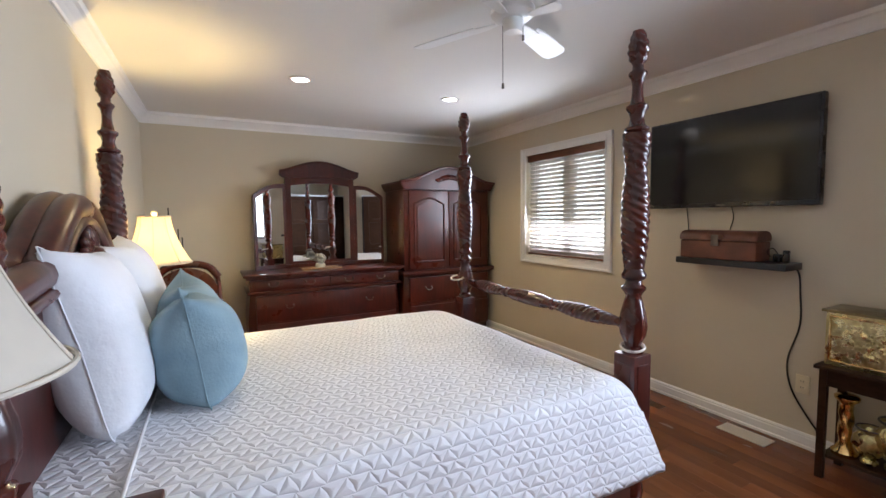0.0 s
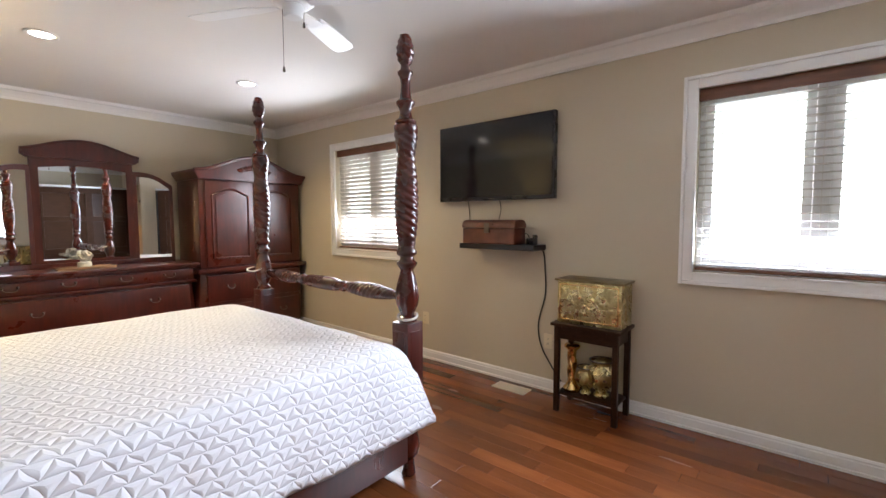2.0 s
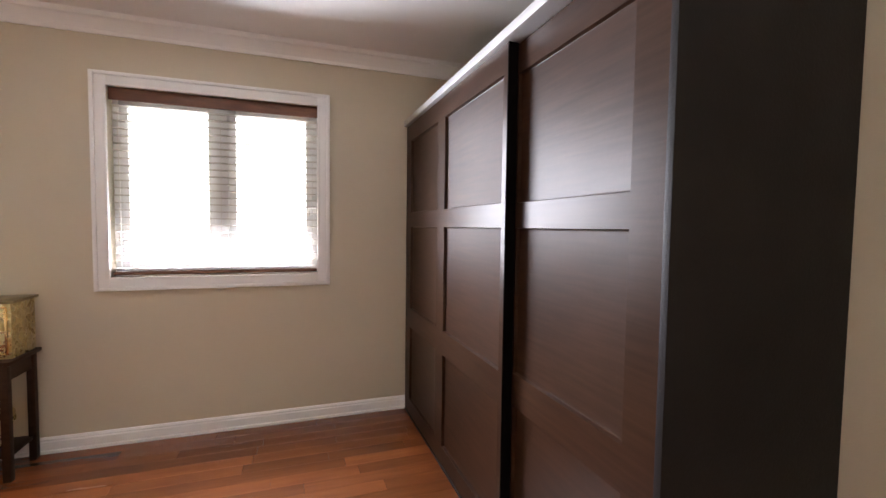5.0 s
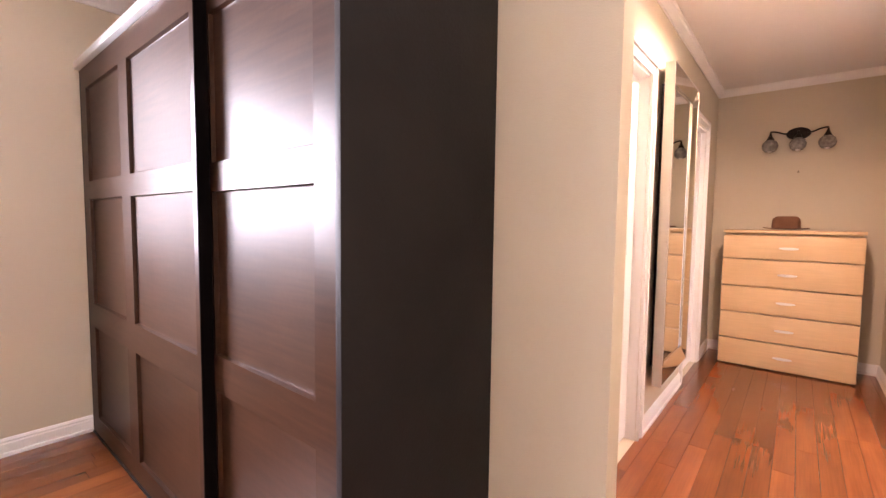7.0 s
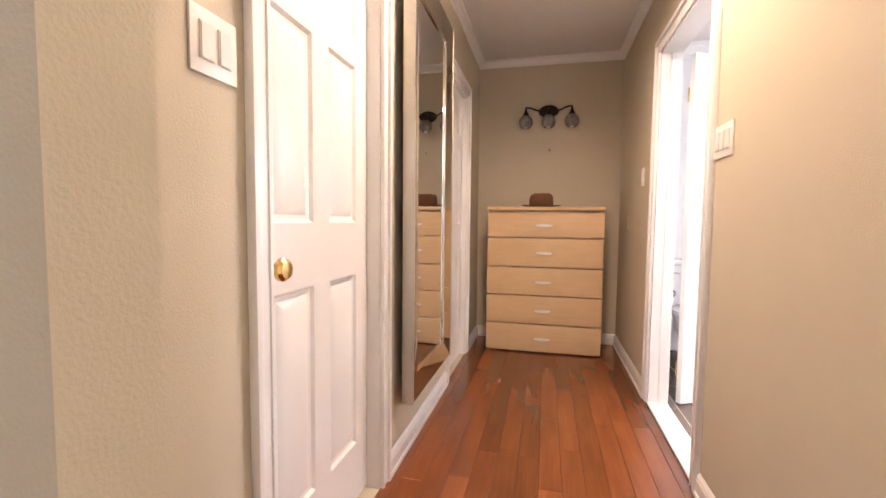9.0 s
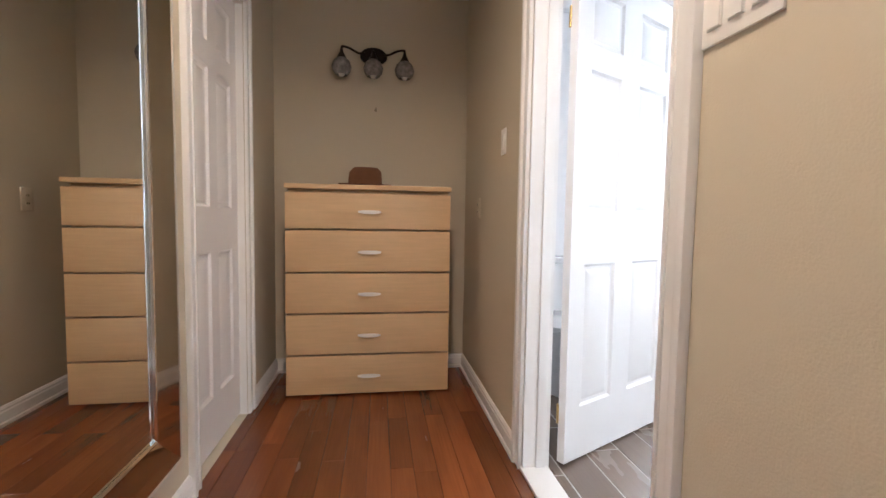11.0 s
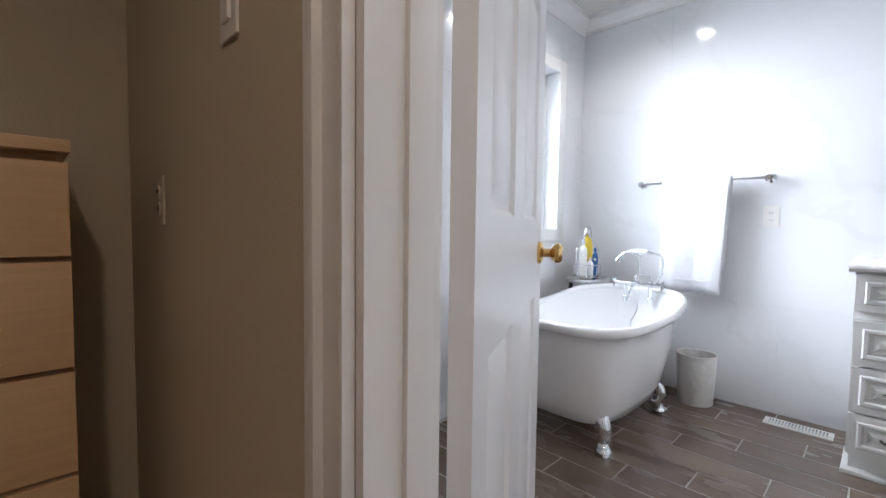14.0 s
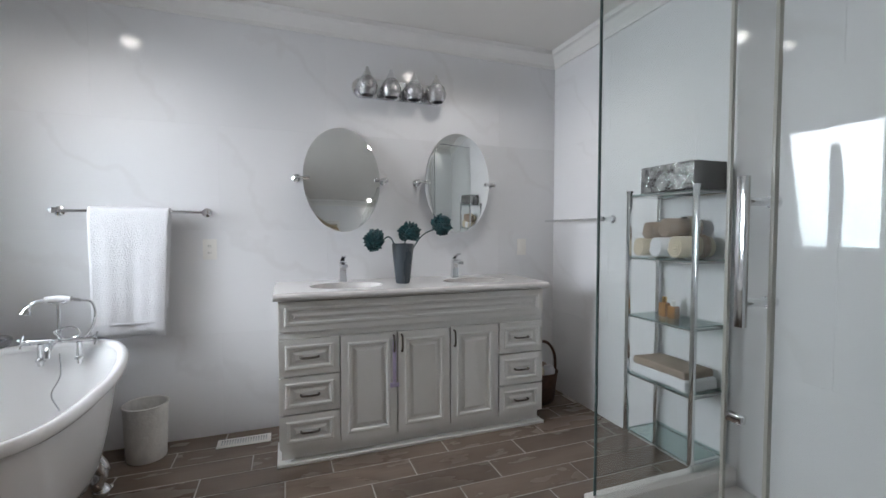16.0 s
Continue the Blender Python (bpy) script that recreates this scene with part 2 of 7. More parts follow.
FROST = mat("ribbed_smoke_glass", (0.20, 0.19, 0.18), 0.25, var=0.5, scale=40, col2=(0.38, 0.36, 0.34), bump=0.008, bscale=50, translucent=0.2)
CRYSTAL = mat("silvered_crystal_glass", (0.62, 0.62, 0.62), 0.12, 0.7, var=0.5, scale=40, col2=(0.30, 0.30, 0.30), bump=0.01, bscale=45)
LILAC = mat("lilac_ribbon", (0.52, 0.45, 0.62), 0.7, var=0.1)
YELLOW = mat("yellow_lotion", (0.65, 0.48, 0.05), 0.15, var=0.1)
BLUEB = mat("blue_bottle", (0.05, 0.16, 0.45), 0.15, var=0.1)
AMBER = mat("amber_perfume", (0.38, 0.20, 0.08), 0.15, var=0.15)
BOXM = mat("hammered_silver_box", (0.55, 0.54, 0.53), 0.22, 0.8, var=0.6, scale=34, col2=(0.03, 0.028, 0.028), bump=0.012, bscale=38)
BOXD = mat("charcoal_card", (0.045, 0.040, 0.038), 0.6, var=0.2)
WHITEFL = mat("ivory_silk_flower", (0.62, 0.60, 0.52), 0.8, var=0.25, scale=30)
CORD = mat("white_cord", (0.72, 0.68, 0.62), 0.8, var=0.1)
SEATC = mat("cream_seat_fabric", (0.62, 0.52, 0.36), 0.85, var=0.15, scale=18, bump=0.001, bscale=150)
GLASSW = clear_glass("window_glass")
GLASSS = clear_glass("shower_glass", (0.972, 0.986, 0.982), 0.0, 0.02)
SKYGLOWS = glowing("hazy_sky_glow", (0.90, 0.90, 1.0), 2.6)
SKYGLOW = glowing("overcast_sky_glow", (0.97, 0.99, 1.0), 4.0)
BULB = glowing("lit_downlight", (1.0, 0.93, 0.80), 14.0)
TRAY = mat("white_acrylic_tray", (0.74, 0.71, 0.68), 0.3, var=0.05)


def marble_tile():
    m = mat("glossy_marble_tile", (0.78, 0.78, 0.79), 0.09, var=0.05, scale=1.2, rvar=0.02, rand=0.015)
    nt = m.node_tree
    b = nt.nodes["Principled BSDF"]
    src = b.inputs["Base Color"].links[0].from_socket
    tc = nt.nodes.new("ShaderNodeTexCoord")
    w = nt.nodes.new("ShaderNodeTexWave")
    w.wave_type, w.bands_direction = "BANDS", "DIAGONAL"
    w.inputs["Scale"].default_value, w.inputs["Distortion"].default_value = 0.75, 7.0
    w.inputs["Detail"].default_value, w.inputs["Detail Scale"].default_value = 5.0, 1.4
    info = nt.nodes.new("ShaderNodeObjectInfo")
    sc = nt.nodes.new("ShaderNodeVectorMath")
    sc.operation, sc.inputs[0].default_value = "SCALE", (13.0, 29.0, 7.0)
    ad = nt.nodes.new("ShaderNodeVectorMath")
    nt.links.new(info.outputs["Random"], sc.inputs["Scale"])
    nt.links.new(tc.outputs["Object"], ad.inputs[0])
    nt.links.new(sc.outputs[0], ad.inputs[1])
    nt.links.new(ad.outputs[0], w.inputs["Vector"])
    mr = nt.nodes.new("ShaderNodeMapRange")
    mr.inputs["From Min"].default_value, mr.inputs["From Max"].default_value = 0.0, 0.022
    mr.inputs["To Min"].default_value, mr.inputs["To Max"].default_value = 0.19, 0.0
    nt.links.new(w.outputs["Fac"], mr.inputs["Value"])
    n = nt.nodes.new("ShaderNodeTexNoise")
    n.inputs["Scale"].default_value = 1.6
    nt.links.new(tc.outputs["Object"], n.inputs["Vector"])
    mu = nt.nodes.new("ShaderNodeMath")
    mu.operation = "MULTIPLY"
    nt.links.new(mr.outputs[0], mu.inputs[0])
    nt.links.new(n.outputs["Fac"], mu.inputs[1])
    mx = nt.nodes.new("ShaderNodeMixRGB")
    mx.inputs[2].default_value = (0.50, 0.47, 0.45, 1)
    nt.links.new(mu.outputs[0], mx.inputs[0])
    nt.links.new(src, mx.inputs[1])
    nt.links.new(mx.outputs[0], b.inputs["Base Color"])
    return m


MARBLE = marble_tile()


def quilt_material():
    """White cotton with rows of stitched zigzags, laid out over the cloth's own length and width."""
    m = mat("quilted_white_cotton", (0.77, 0.775, 0.81), 0.8, var=0.04, scale=3)
    nt = m.node_tree
    b = nt.nodes["Principled BSDF"]
    uv = nt.nodes.new("ShaderNodeUVMap")
    sep = nt.nodes.new("ShaderNodeSeparateXYZ")
    nt.links.new(uv.outputs[0], sep.inputs[0])

    def op(kind, a, c=None):
        n = nt.nodes.new("ShaderNodeMath")
        n.operation = kind
        for i, v in enumerate((a, c)):
            if v is None:
                continue
            if isinstance(v, (int, float)):
                n.inputs[i].default_value = v
            else:
                nt.links.new(v, n.inputs[i])
        return n.outputs[0]

    ns = nt.nodes.new("ShaderNodeTexNoise")
    ns.inputs["Scale"].default_value = 9.0
    nt.links.new(uv.outputs[0], ns.inputs["Vector"])
    wob = op("MULTIPLY", op("SUBTRACT", ns.outputs["Fac"], 0.5), 0.55)
    v = op("ADD", op("DIVIDE", sep.outputs["Y"], 0.046), wob)
    u = op("ADD", op("DIVIDE", sep.outputs["X"], 0.070), wob)
    row = op("FRACT", v)
    tri = op("ABSOLUTE", op("SUBTRACT", op("MULTIPLY", op("FRACT", op("ADD", u, op("MULTIPLY", op("FLOOR", v), 0.27))), 2.0), 1.0))
    d1 = op("MINIMUM", row, op("SUBTRACT", 1.0, row))
    d2 = op("ABSOLUTE", op("SUBTRACT", row, tri))
    h = op("POWER", op("MINIMUM", op("MULTIPLY", op("MINIMUM", d1, op("MULTIPLY", d2, 0.7)), 3.2), 1.0), 0.6)
    bp = nt.nodes.new("ShaderNodeBump")
    bp.inputs["Strength"].default_value, bp.inputs["Distance"].default_value = 0.8, 0.0065
    nt.links.new(h, bp.inputs["Height"])
    nt.links.new(bp.outputs[0], b.inputs["Normal"])
    return m


QUILT = quilt_material()

# ---- builders ----
WX, EX, NY = -0.365, 3.372, 4.985          # bedroom: west, east and north faces
HWX, HEX, SY = -0.292, 0.935, -6.03        # hall: west, east and south faces
BWX, BEX, BNY, BSY = -3.01, -0.385, -2.523, -5.985  # bathroom faces
H = 2.50


def thing(name, at, label, category, group="", rz=0.0, kind=""):
    ob = new(name)
    ob.empty_display_size = 0.05
    ob.matrix_world = pose(*at, 0, 0, rz)
    return tagged(ob, label, category, group, kind)


def finish(bm, name, material, smooth=None):
    me = bpy.data.meshes.new(name)
    bmesh.ops.recalc_face_normals(bm, faces=bm.faces[:])
    bm.to_mesh(me)
    bm.free()
    me.materials.append(material)
    if smooth:
        me.shade_smooth()
        me.set_sharp_from_angle(angle=radians(smooth))
    return me


def part(name, bm, material, parent=None, label="", smooth=35):
    ob = new(name, finish(bm, name, material, smooth))
    if parent:
        ob.parent = parent
    if label:
        ob["label"] = label
    return ob


def box(x0, x1, y0, y1, z0, z1, bevel=0.0, seg=2, bm=None):
    own = bmesh.new()
    m = Matrix.LocRotScale(((x0 + x1) / 2, (y0 + y1) / 2, (z0 + z1) / 2), None, (abs(x1 - x0), abs(y1 - y0), abs(z1 - z0)))
    bmesh.ops.create_cube(own, size=1, matrix=m)
    if bevel:
        bmesh.ops.bevel(own, geom=own.edges[:], offset=bevel, segments=seg, profile=0.6, affect="EDGES")
    return join(bm, own)


def join(bm, own):
    if bm is None:
        return own
    me = bpy.data.meshes.new("tmp")
    own.to_mesh(me)
    own.free()
    bm.from_mesh(me)
    bpy.data.meshes.remove(me)
    return bm


def moved(own, m, bm=None):
    bmesh.ops.transform(own, matrix=m, verts=own.verts[:])
    return join(bm, own)


def lathe(profile, seg=28, bm=None, m=None, wave=None, opened=False):
    """Turned shape from (radius, z) pairs; wave(theta, z) scales the radius."""
    own = bmesh.new()
    rings = []
    for r, z in profile:
        rings.append([own.verts.new((r * (wave(a, z) if wave else 1) * math.cos(a), r * (wave(a, z) if wave else 1) * math.sin(a), z))
                      for a in (2 * math.pi * k / seg for k in range(seg))])
    for a, b in zip(rings, rings[1:]):
        for k in range(seg):
            own.faces.new((a[k], a[(k + 1) % seg], b[(k + 1) % seg], b[k]))
    if profile[0][0] > 1e-4 and not opened:
        own.faces.new(rings[0][::-1])
    if profile[-1][0] > 1e-4 and not opened:
        own.faces.new(rings[-1])
    bmesh.ops.remove_doubles(own, verts=own.verts[:], dist=1e-5)
    if m is not None:
        bmesh.ops.transform(own, matrix=m, verts=own.verts[:])
    return join(bm, own)


def curve_points(pts, n=10):
    """A smooth line through the points."""
    p = [Vector(v) for v in pts]
    p = [2 * p[0] - p[1]] + p + [2 * p[-1] - p[-2]]
    out = []
    for i in range(1, len(p) - 2):
        for k in range(n):
            t = k / n
            a, b, c, d = p[i - 1], p[i], p[i + 1], p[i + 2]
            out.append(0.5 * (2 * b + (c - a) * t + (2 * a - 5 * b + 4 * c - d) * t * t + (3 * b - a - 3 * c + d) * t ** 3))
    return out + [p[-2]]


def tube(pts, r, seg=8, bm=None, smooth_n=8, taper=None):
    own = bmesh.new()
    line = curve_points(pts, smooth_n) if smooth_n > 1 and len(pts) > 2 else [Vector(v) for v in pts]
    rings, up = [], None
    for i, p in enumerate(line):
        d = (line[min(i + 1, len(line) - 1)] - line[max(i - 1, 0)]).normalized()
        if up is None:
            up = Vector((0, 0, 1)) if abs(d.z) < 0.9 else Vector((1, 0, 0))
        side = d.cross(up).normalized()
        up = side.cross(d).normalized()
        rr = r * (taper(i / (len(line) - 1)) if taper else 1)
        rings.append([own.verts.new(p + rr * (side * math.cos(a) + up * math.sin(a))) for a in (2 * math.pi * k / seg for k in range(seg))])
    for a, b in zip(rings, rings[1:]):
        for k in range(seg):
            own.faces.new((a[k], a[(k + 1) % seg], b[(k + 1) % seg], b[k]))
    own.faces.new(rings[0][::-1])
    own.faces.new(rings[-1])
    return join(bm, own)


def prism(outline, y0, y1, bevel=0.0, m=None, bm=None):
    """An outline in x and z, drawn out from y0 to y1."""
    own = bmesh.new()
    a = [own.verts.new((x, y0, z)) for x, z in outline]
    b = [own.verts.new((x, y1, z)) for x, z in outline]
    n = len(outline)
    own.faces.new(a)
    own.faces.new(b[::-1])
    for k in range(n):
        own.faces.new((a[k], b[k], b[(k + 1) % n], a[(k + 1) % n]))
    bmesh.ops.recalc_face_normals(own, faces=own.faces[:])
    if bevel:
        bmesh.ops.bevel(own, geom=[e for e in own.edges if abs(e.verts[0].co.y - e.verts[1].co.y) < 1e-6], offset=bevel, segments=2, affect="EDGES")
    if m is not None:
        bmesh.ops.transform(own, matrix=m, verts=own.verts[:])
    return join(bm, own)


def slab(w, h, t, panels, loops, m=None, bm=None):
    """A leaf in x (0..w) and z (0..h), its front at y=0, its back at y=t. Each panel (x0, x1, z0, z1) is moulded by loops of (inset, depth)."""
    own = bmesh.new()
    xs = sorted({0, w, *(p[0] for p in panels), *(p[1] for p in panels)})
    zs = sorted({0, h, *(p[2] for p in panels), *(p[3] for p in panels)})

    def quad(x0, x1, z0, z1, y):
        own.faces.new([own.verts.new(c) for c in ((x0, y, z0), (x1, y, z0), (x1, y, z1), (x0, y, z1))])

    for x0, x1 in zip(xs, xs[1:]):
        for z0, z1 in zip(zs, zs[1:]):
            cx, cz = (x0 + x1) / 2, (z0 + z1) / 2
            if not any(p[0] < cx < p[1] and p[2] < cz < p[3] for p in panels):
                quad(x0, x1, z0, z1, 0)
    for p in panels:
        last = None
        for inset, depth in [(0, 0), *loops]:
            ring = [own.verts.new(c) for c in ((p[0] + inset, depth, p[2] + inset), (p[1] - inset, depth, p[2] + inset),
                                               (p[1] - inset, depth, p[3] - inset), (p[0] + inset, depth, p[3] - inset))]
            if last:
                for k in range(4):
                    own.faces.new((last[k], last[(k + 1) % 4], ring[(k + 1) % 4], ring[k]))
            last = ring
        own.faces.new(last)
    bmesh.ops.remove_doubles(own, verts=own.verts[:], dist=1e-5)
    c = [own.verts.new(v) for v in ((0, t, 0), (w, t, 0), (w, t, h), (0, t, h))]
    f = [own.verts.new(v) for v in ((0, 0, 0), (w, 0, 0), (w, 0, h), (0, 0, h))]
    own.faces.new(c[::-1])
    for k in range(4):
        own.faces.new((f[k], c[k], c[(k + 1) % 4], f[(k + 1) % 4]))
    bmesh.ops.remove_doubles(own, verts=own.verts[:], dist=1e-5)
    if m is not None:
        bmesh.ops.transform(own, matrix=m, verts=own.verts[:])
    return join(bm, own)


def loft(rings, closed=True, cap=(True, True), bm=None):
    own = bmesh.new()
    vs = [[own.verts.new(p) for p in r] for r in rings]
    n = len(vs[0])
    for a, b in zip(vs, vs[1:]):
        for k in range(n if closed else n - 1):
            own.faces.new((a[k], a[(k + 1) % n], b[(k + 1) % n], b[k]))
    if cap[0]:
        own.faces.new(vs[0][::-1])
    if cap[1]:
        own.faces.new(vs[-1])
    return join(bm, own)


def wall(name, axis, p0, p1, a0, a1, holes, material, z0=0.0, z1=H, label="painted wall"):
    """A wall between the planes p0 and p1 of an axis, from a0 to a1 along the other; holes are (a, b, z, z) and go through it."""
    own = bmesh.new()
    xs = sorted({a0, a1, *(v for h in holes for v in h[:2])})
    zs = sorted({z0, z1, *(v for h in holes for v in h[2:])})

    def put(p, a, z):
        return (p, a, z) if axis == "x" else (a, p, z)

    def quad(*c):
        own.faces.new([own.verts.new(put(*v)) for v in c])

    for a, b in zip(xs, xs[1:]):
        for c, d in zip(zs, zs[1:]):
            if any(h[0] <= a and b <= h[1] and h[2] <= c and d <= h[3] for h in holes):
                continue
            for p in (p0, p1):
                quad((p, a, c), (p, b, c), (p, b, d), (p, a, d))
    for a, b, c, d in [(a0, a1, z0, z1), *holes]:
        quad((p0, a, c), (p1, a, c), (p1, a, d), (p0, a, d))
        quad((p0, b, c), (p1, b, c), (p1, b, d), (p0, b, d))
        quad((p0, a, d), (p1, a, d), (p1, b, d), (p0, b, d))
        if c > z0 or (a, b) == (a0, a1):
            quad((p0, a, c), (p1, a, c), (p1, b, c), (p0, b, c))
    bmesh.ops.remove_doubles(own, verts=own.verts[:], dist=1e-5)
    ob = part(name, own, material, None, "", None)
    return tagged(ob, label, "wall", kind="structure")


def run(name, a, b, side, profile, material, label, category):
    """A moulding along the line a-b; profile is (out, z), out being towards side (a unit x, y)."""
    own = bmesh.new()
    ra = [own.verts.new((a[0] + side[0] * o, a[1] + side[1] * o, z)) for o, z in profile]
    rb = [own.verts.new((b[0] + side[0] * o, b[1] + side[1] * o, z)) for o, z in profile]
    n = len(profile)
    for k in range(n):
        own.faces.new((ra[k], ra[(k + 1) % n], rb[(k + 1) % n], rb[k]))
    own.faces.new(ra)
    own.faces.new(rb[::-1])
    return tagged(part(name, own, material, None, "", None), label, category, kind="structure")


CROWN = [(0.0, H - 0.105), (0.012, H - 0.105), (0.014, H - 0.085), (0.030, H - 0.062), (0.055, H - 0.035), (0.072, H - 0.028), (0.075, H - 0.012), (0.080, H - 0.001), (0.0, H - 0.001)]
CROWN_SMALL = [(o * 0.6, H - (H - z) * 0.6) for o, z in CROWN]
BASE = [(0.0, 0.0), (0.022, 0.0), (0.022, 0.016), (0.015, 0.020), (0.015, 0.064), (0.011, 0.072), (0.012, 0.079), (0.005, 0.090), (0.0, 0.092)]

# ---- structure ----
W1, W2 = (2.60, 3.73, 1.00, 2.115), (-1.06, 0.115, 1.00, 2.115)  # window openings in the east wall
wall("wall_east", "x", EX, EX + 0.20, -2.6, NY + 0.15, [W1, W2], WALL, label="beige painted wall with two windows")
wall("wall_north", "y", NY, NY + 0.15, WX - 0.15, EX, [], WALL, label="beige painted bedroom wall behind the dresser")
wall("wall_west", "x", WX - 0.15, WX, -1.0, NY, [], WALL, label="beige painted wall behind the headboard")
wall("wall_west_jog", "y", -1.06, -1.0, HWX - 0.24, HWX, [], WALL, label="beige painted wall return")
BD = (-4.775, -3.945, 0.0, 2.03)
MID = HWX - 0.036
wall("wall_hall_west", "x", MID, HWX, SY, -1.06, [BD], WALL, label="beige painted hall wall with a doorway")
wall("wall_bath_east", "x", BEX, MID, BSY, BNY, [BD], TILEGAP, label="white marble-tiled bathroom wall with a doorway")
wall("wall_hall_south", "y", SY - 0.15, SY, HWX, HEX + 0.2, [], WALL, label="beige painted end wall of the hall")
D1, D2 = (-3.605, -2.915, 0.0, 2.03), (-5.42, -4.80, 0.0, 2.03)
wall("wall_hall_east", "x", HEX, HEX + 0.12, SY, -2.38, [D1, D2], WALL, label="beige painted hall wall with two white doors")
wall("wall_partition", "y", -2.38, -2.285, 0.665, EX, [], WALL, label="beige painted partition beside the wardrobe")
BW = (-2.67, -1.99, 1.00, 2.06)
wall("wall_bath_south", "y", BSY - 0.22, BSY, BWX - 0.15, MID, [BW], TILEGAP, label="white marble-tiled wall with a window")
wall("wall_bath_west", "x", BWX - 0.15, BWX, BSY, BNY + 0.15, [], TILEGAP, label="white marble-tiled wall behind the vanity")
wall("wall_bath_north", "y", BNY, BNY + 0.15, BWX, MID, [], TILEGAP, label="white marble-tiled bathroom wall")
wall("wall_closet", "x", HEX + 0.75, HEX + 0.85, SY, -2.38, [], WALL, label="plain closet back wall")

for name, x0, x1, y0, y1 in (("ceiling", WX - 0.15, EX + 0.2, -2.30, NY + 0.15), ("ceiling_hall", MID, HEX + 0.85, SY - 0.15, -2.30),
                             ("ceiling_bath", BWX - 0.15, MID, BSY - 0.22, BNY + 0.15)):
    tagged(part(name, box(x0, x1, y0, y1, H, H + 0.12), CEIL, None, "", None), "white painted ceiling", "ceiling", kind="structure")

for n, (a, b, s) in enumerate((((EX, -2.285), (EX, NY), (-1, 0)), ((WX, NY), (EX, NY), (0, -1)), ((WX, -1.0), (WX, NY), (1, 0)),
                               ((0.665, -2.285), (EX, -2.285), (0, 1)), ((0.665, -2.38), (0.665, -2.285), (-1, 0)), ((HEX, SY), (HEX, -2.38), (-1, 0)),
                               ((HWX, SY), (HWX, -1.06), (1, 0)), ((HWX, SY), (HEX, SY), (0, 1)), ((BWX, BSY), (BWX, BNY), (1, 0)),
                               ((BWX, BSY), (BEX, BSY), (0, 1)), ((BWX, BNY), (BEX, BNY), (0, -1)), ((BEX, BSY), (BEX, BNY), (-1, 0)))):
    run("crown_moulding", a, b, s, CROWN_SMALL if 5 <= n <= 7 else CROWN, TRIM, "white crown moulding along the ceiling", "moulding")
for a, b, s in (((EX, -1.69), (EX, NY), (-1, 0)), ((WX, NY), (EX, NY), (0, -1)), ((WX, -1.0), (WX, NY), (1, 0)), ((0.665, -2.285), (1.08, -2.285), (0, 1)),
                ((0.665, -2.38), (0.665, -2.285), (-1, 0)), ((HEX, -2.845), (HEX, -2.38), (-1, 0)), ((HEX, -4.73), (HEX, -3.677), (-1, 0)), ((HEX, SY), (HEX, -5.49), (-1, 0)),
                ((HWX, SY), (HWX, -4.848), (1, 0)), ((HWX, -3.873), (HWX, -1.06), (1, 0)), ((HWX, SY), (HEX, SY), (0, 1))):
    run("baseboard", a, b, s, BASE, TRIM, "white moulded baseboard", "baseboard")


def casing(name, axis_x, out, y0, y1, top, width=0.07):
    """Moulded casing round an opening in a wall that faces out (+1 or -1 in x)."""
    ob = thing(name, (axis_x, (y0 + y1) / 2, 0), "white painted door casing with a moulded edge", "door frame", kind="structure")
    yc = (y0 + y1) / 2

    def leg(ya, yb, outer):
        bm = box(0, out * 0.012, ya - yc + 0.003, yb - yc - 0.003, 0, top)
        s = 0.022 if outer > 0 else -0.022
        e = (yb if outer > 0 else ya) - yc
        box(0, out * 0.024, min(e, e - s), max(e, e - s), 0, top + width - 0.023, 0.004, bm=bm)
        i = (ya if outer > 0 else yb) - yc
        box(0, out * 0.017, min(i, i + s / 2), max(i, i + s / 2), 0, top - 0.001, 0.003, bm=bm)
        return bm

    part("side_casing", leg(y1, y1 + width, 1), TRIM, ob)
    part("side_casing", leg(y0 - width, y0, -1), TRIM, ob)
    bm = box(0, out * 0.0115, y0 - width - yc + 0.004, y1 + width - yc - 0.004, top, top + width - 0.003)
    box(0, out * 0.0245, y0 - width - yc + 0.001, y1 + width - yc - 0.001, top + width - 0.022, top + width, 0.004, bm=bm)
    part("head_casing", bm, TRIM, ob)
    return ob


casing("door_frame_bath", HWX, 1, BD[0], BD[1], BD[3])
casing("door_frame_bath_inner", BEX, -1, BD[0], BD[1], BD[3], 0.05)
casing("door_frame_closet", HEX, -1, D1[0], D1[1], D1[3])
casing("door_frame_end", HEX, -1, D2[0], D2[1], D2[3])
jl = thing("door_jamb_bath", (MID, -4.34, 0), "white painted door jamb lining with a stop", "door frame", kind="structure")
for y in (BD[0], BD[1]):
    s = 1 if y == BD[0] else -1
    bm = box(BEX - MID - 0.016, 0.036, y + 4.34 - s * 0.001, y + 4.34 + s * 0.014, 0, 2.016)
    box(-0.055, -0.016, y + 4.34 + s * 0.002, y + 4.34 + s * 0.022, 0, 2.0155, 0.002, bm=bm)
    part("jamb", bm, TRIM, jl)
part("head_jamb", box(BEX - MID - 0.016, 0.036, BD[0] + 4.34, BD[1] + 4.34, 2.017, 2.03), TRIM, jl)
part("threshold", box(-0.07, 0.045, BD[0] + 4.34, BD[1] + 4.34, 0.001, 0.014, 0.004), TRIM, jl, "pale threshold strip")

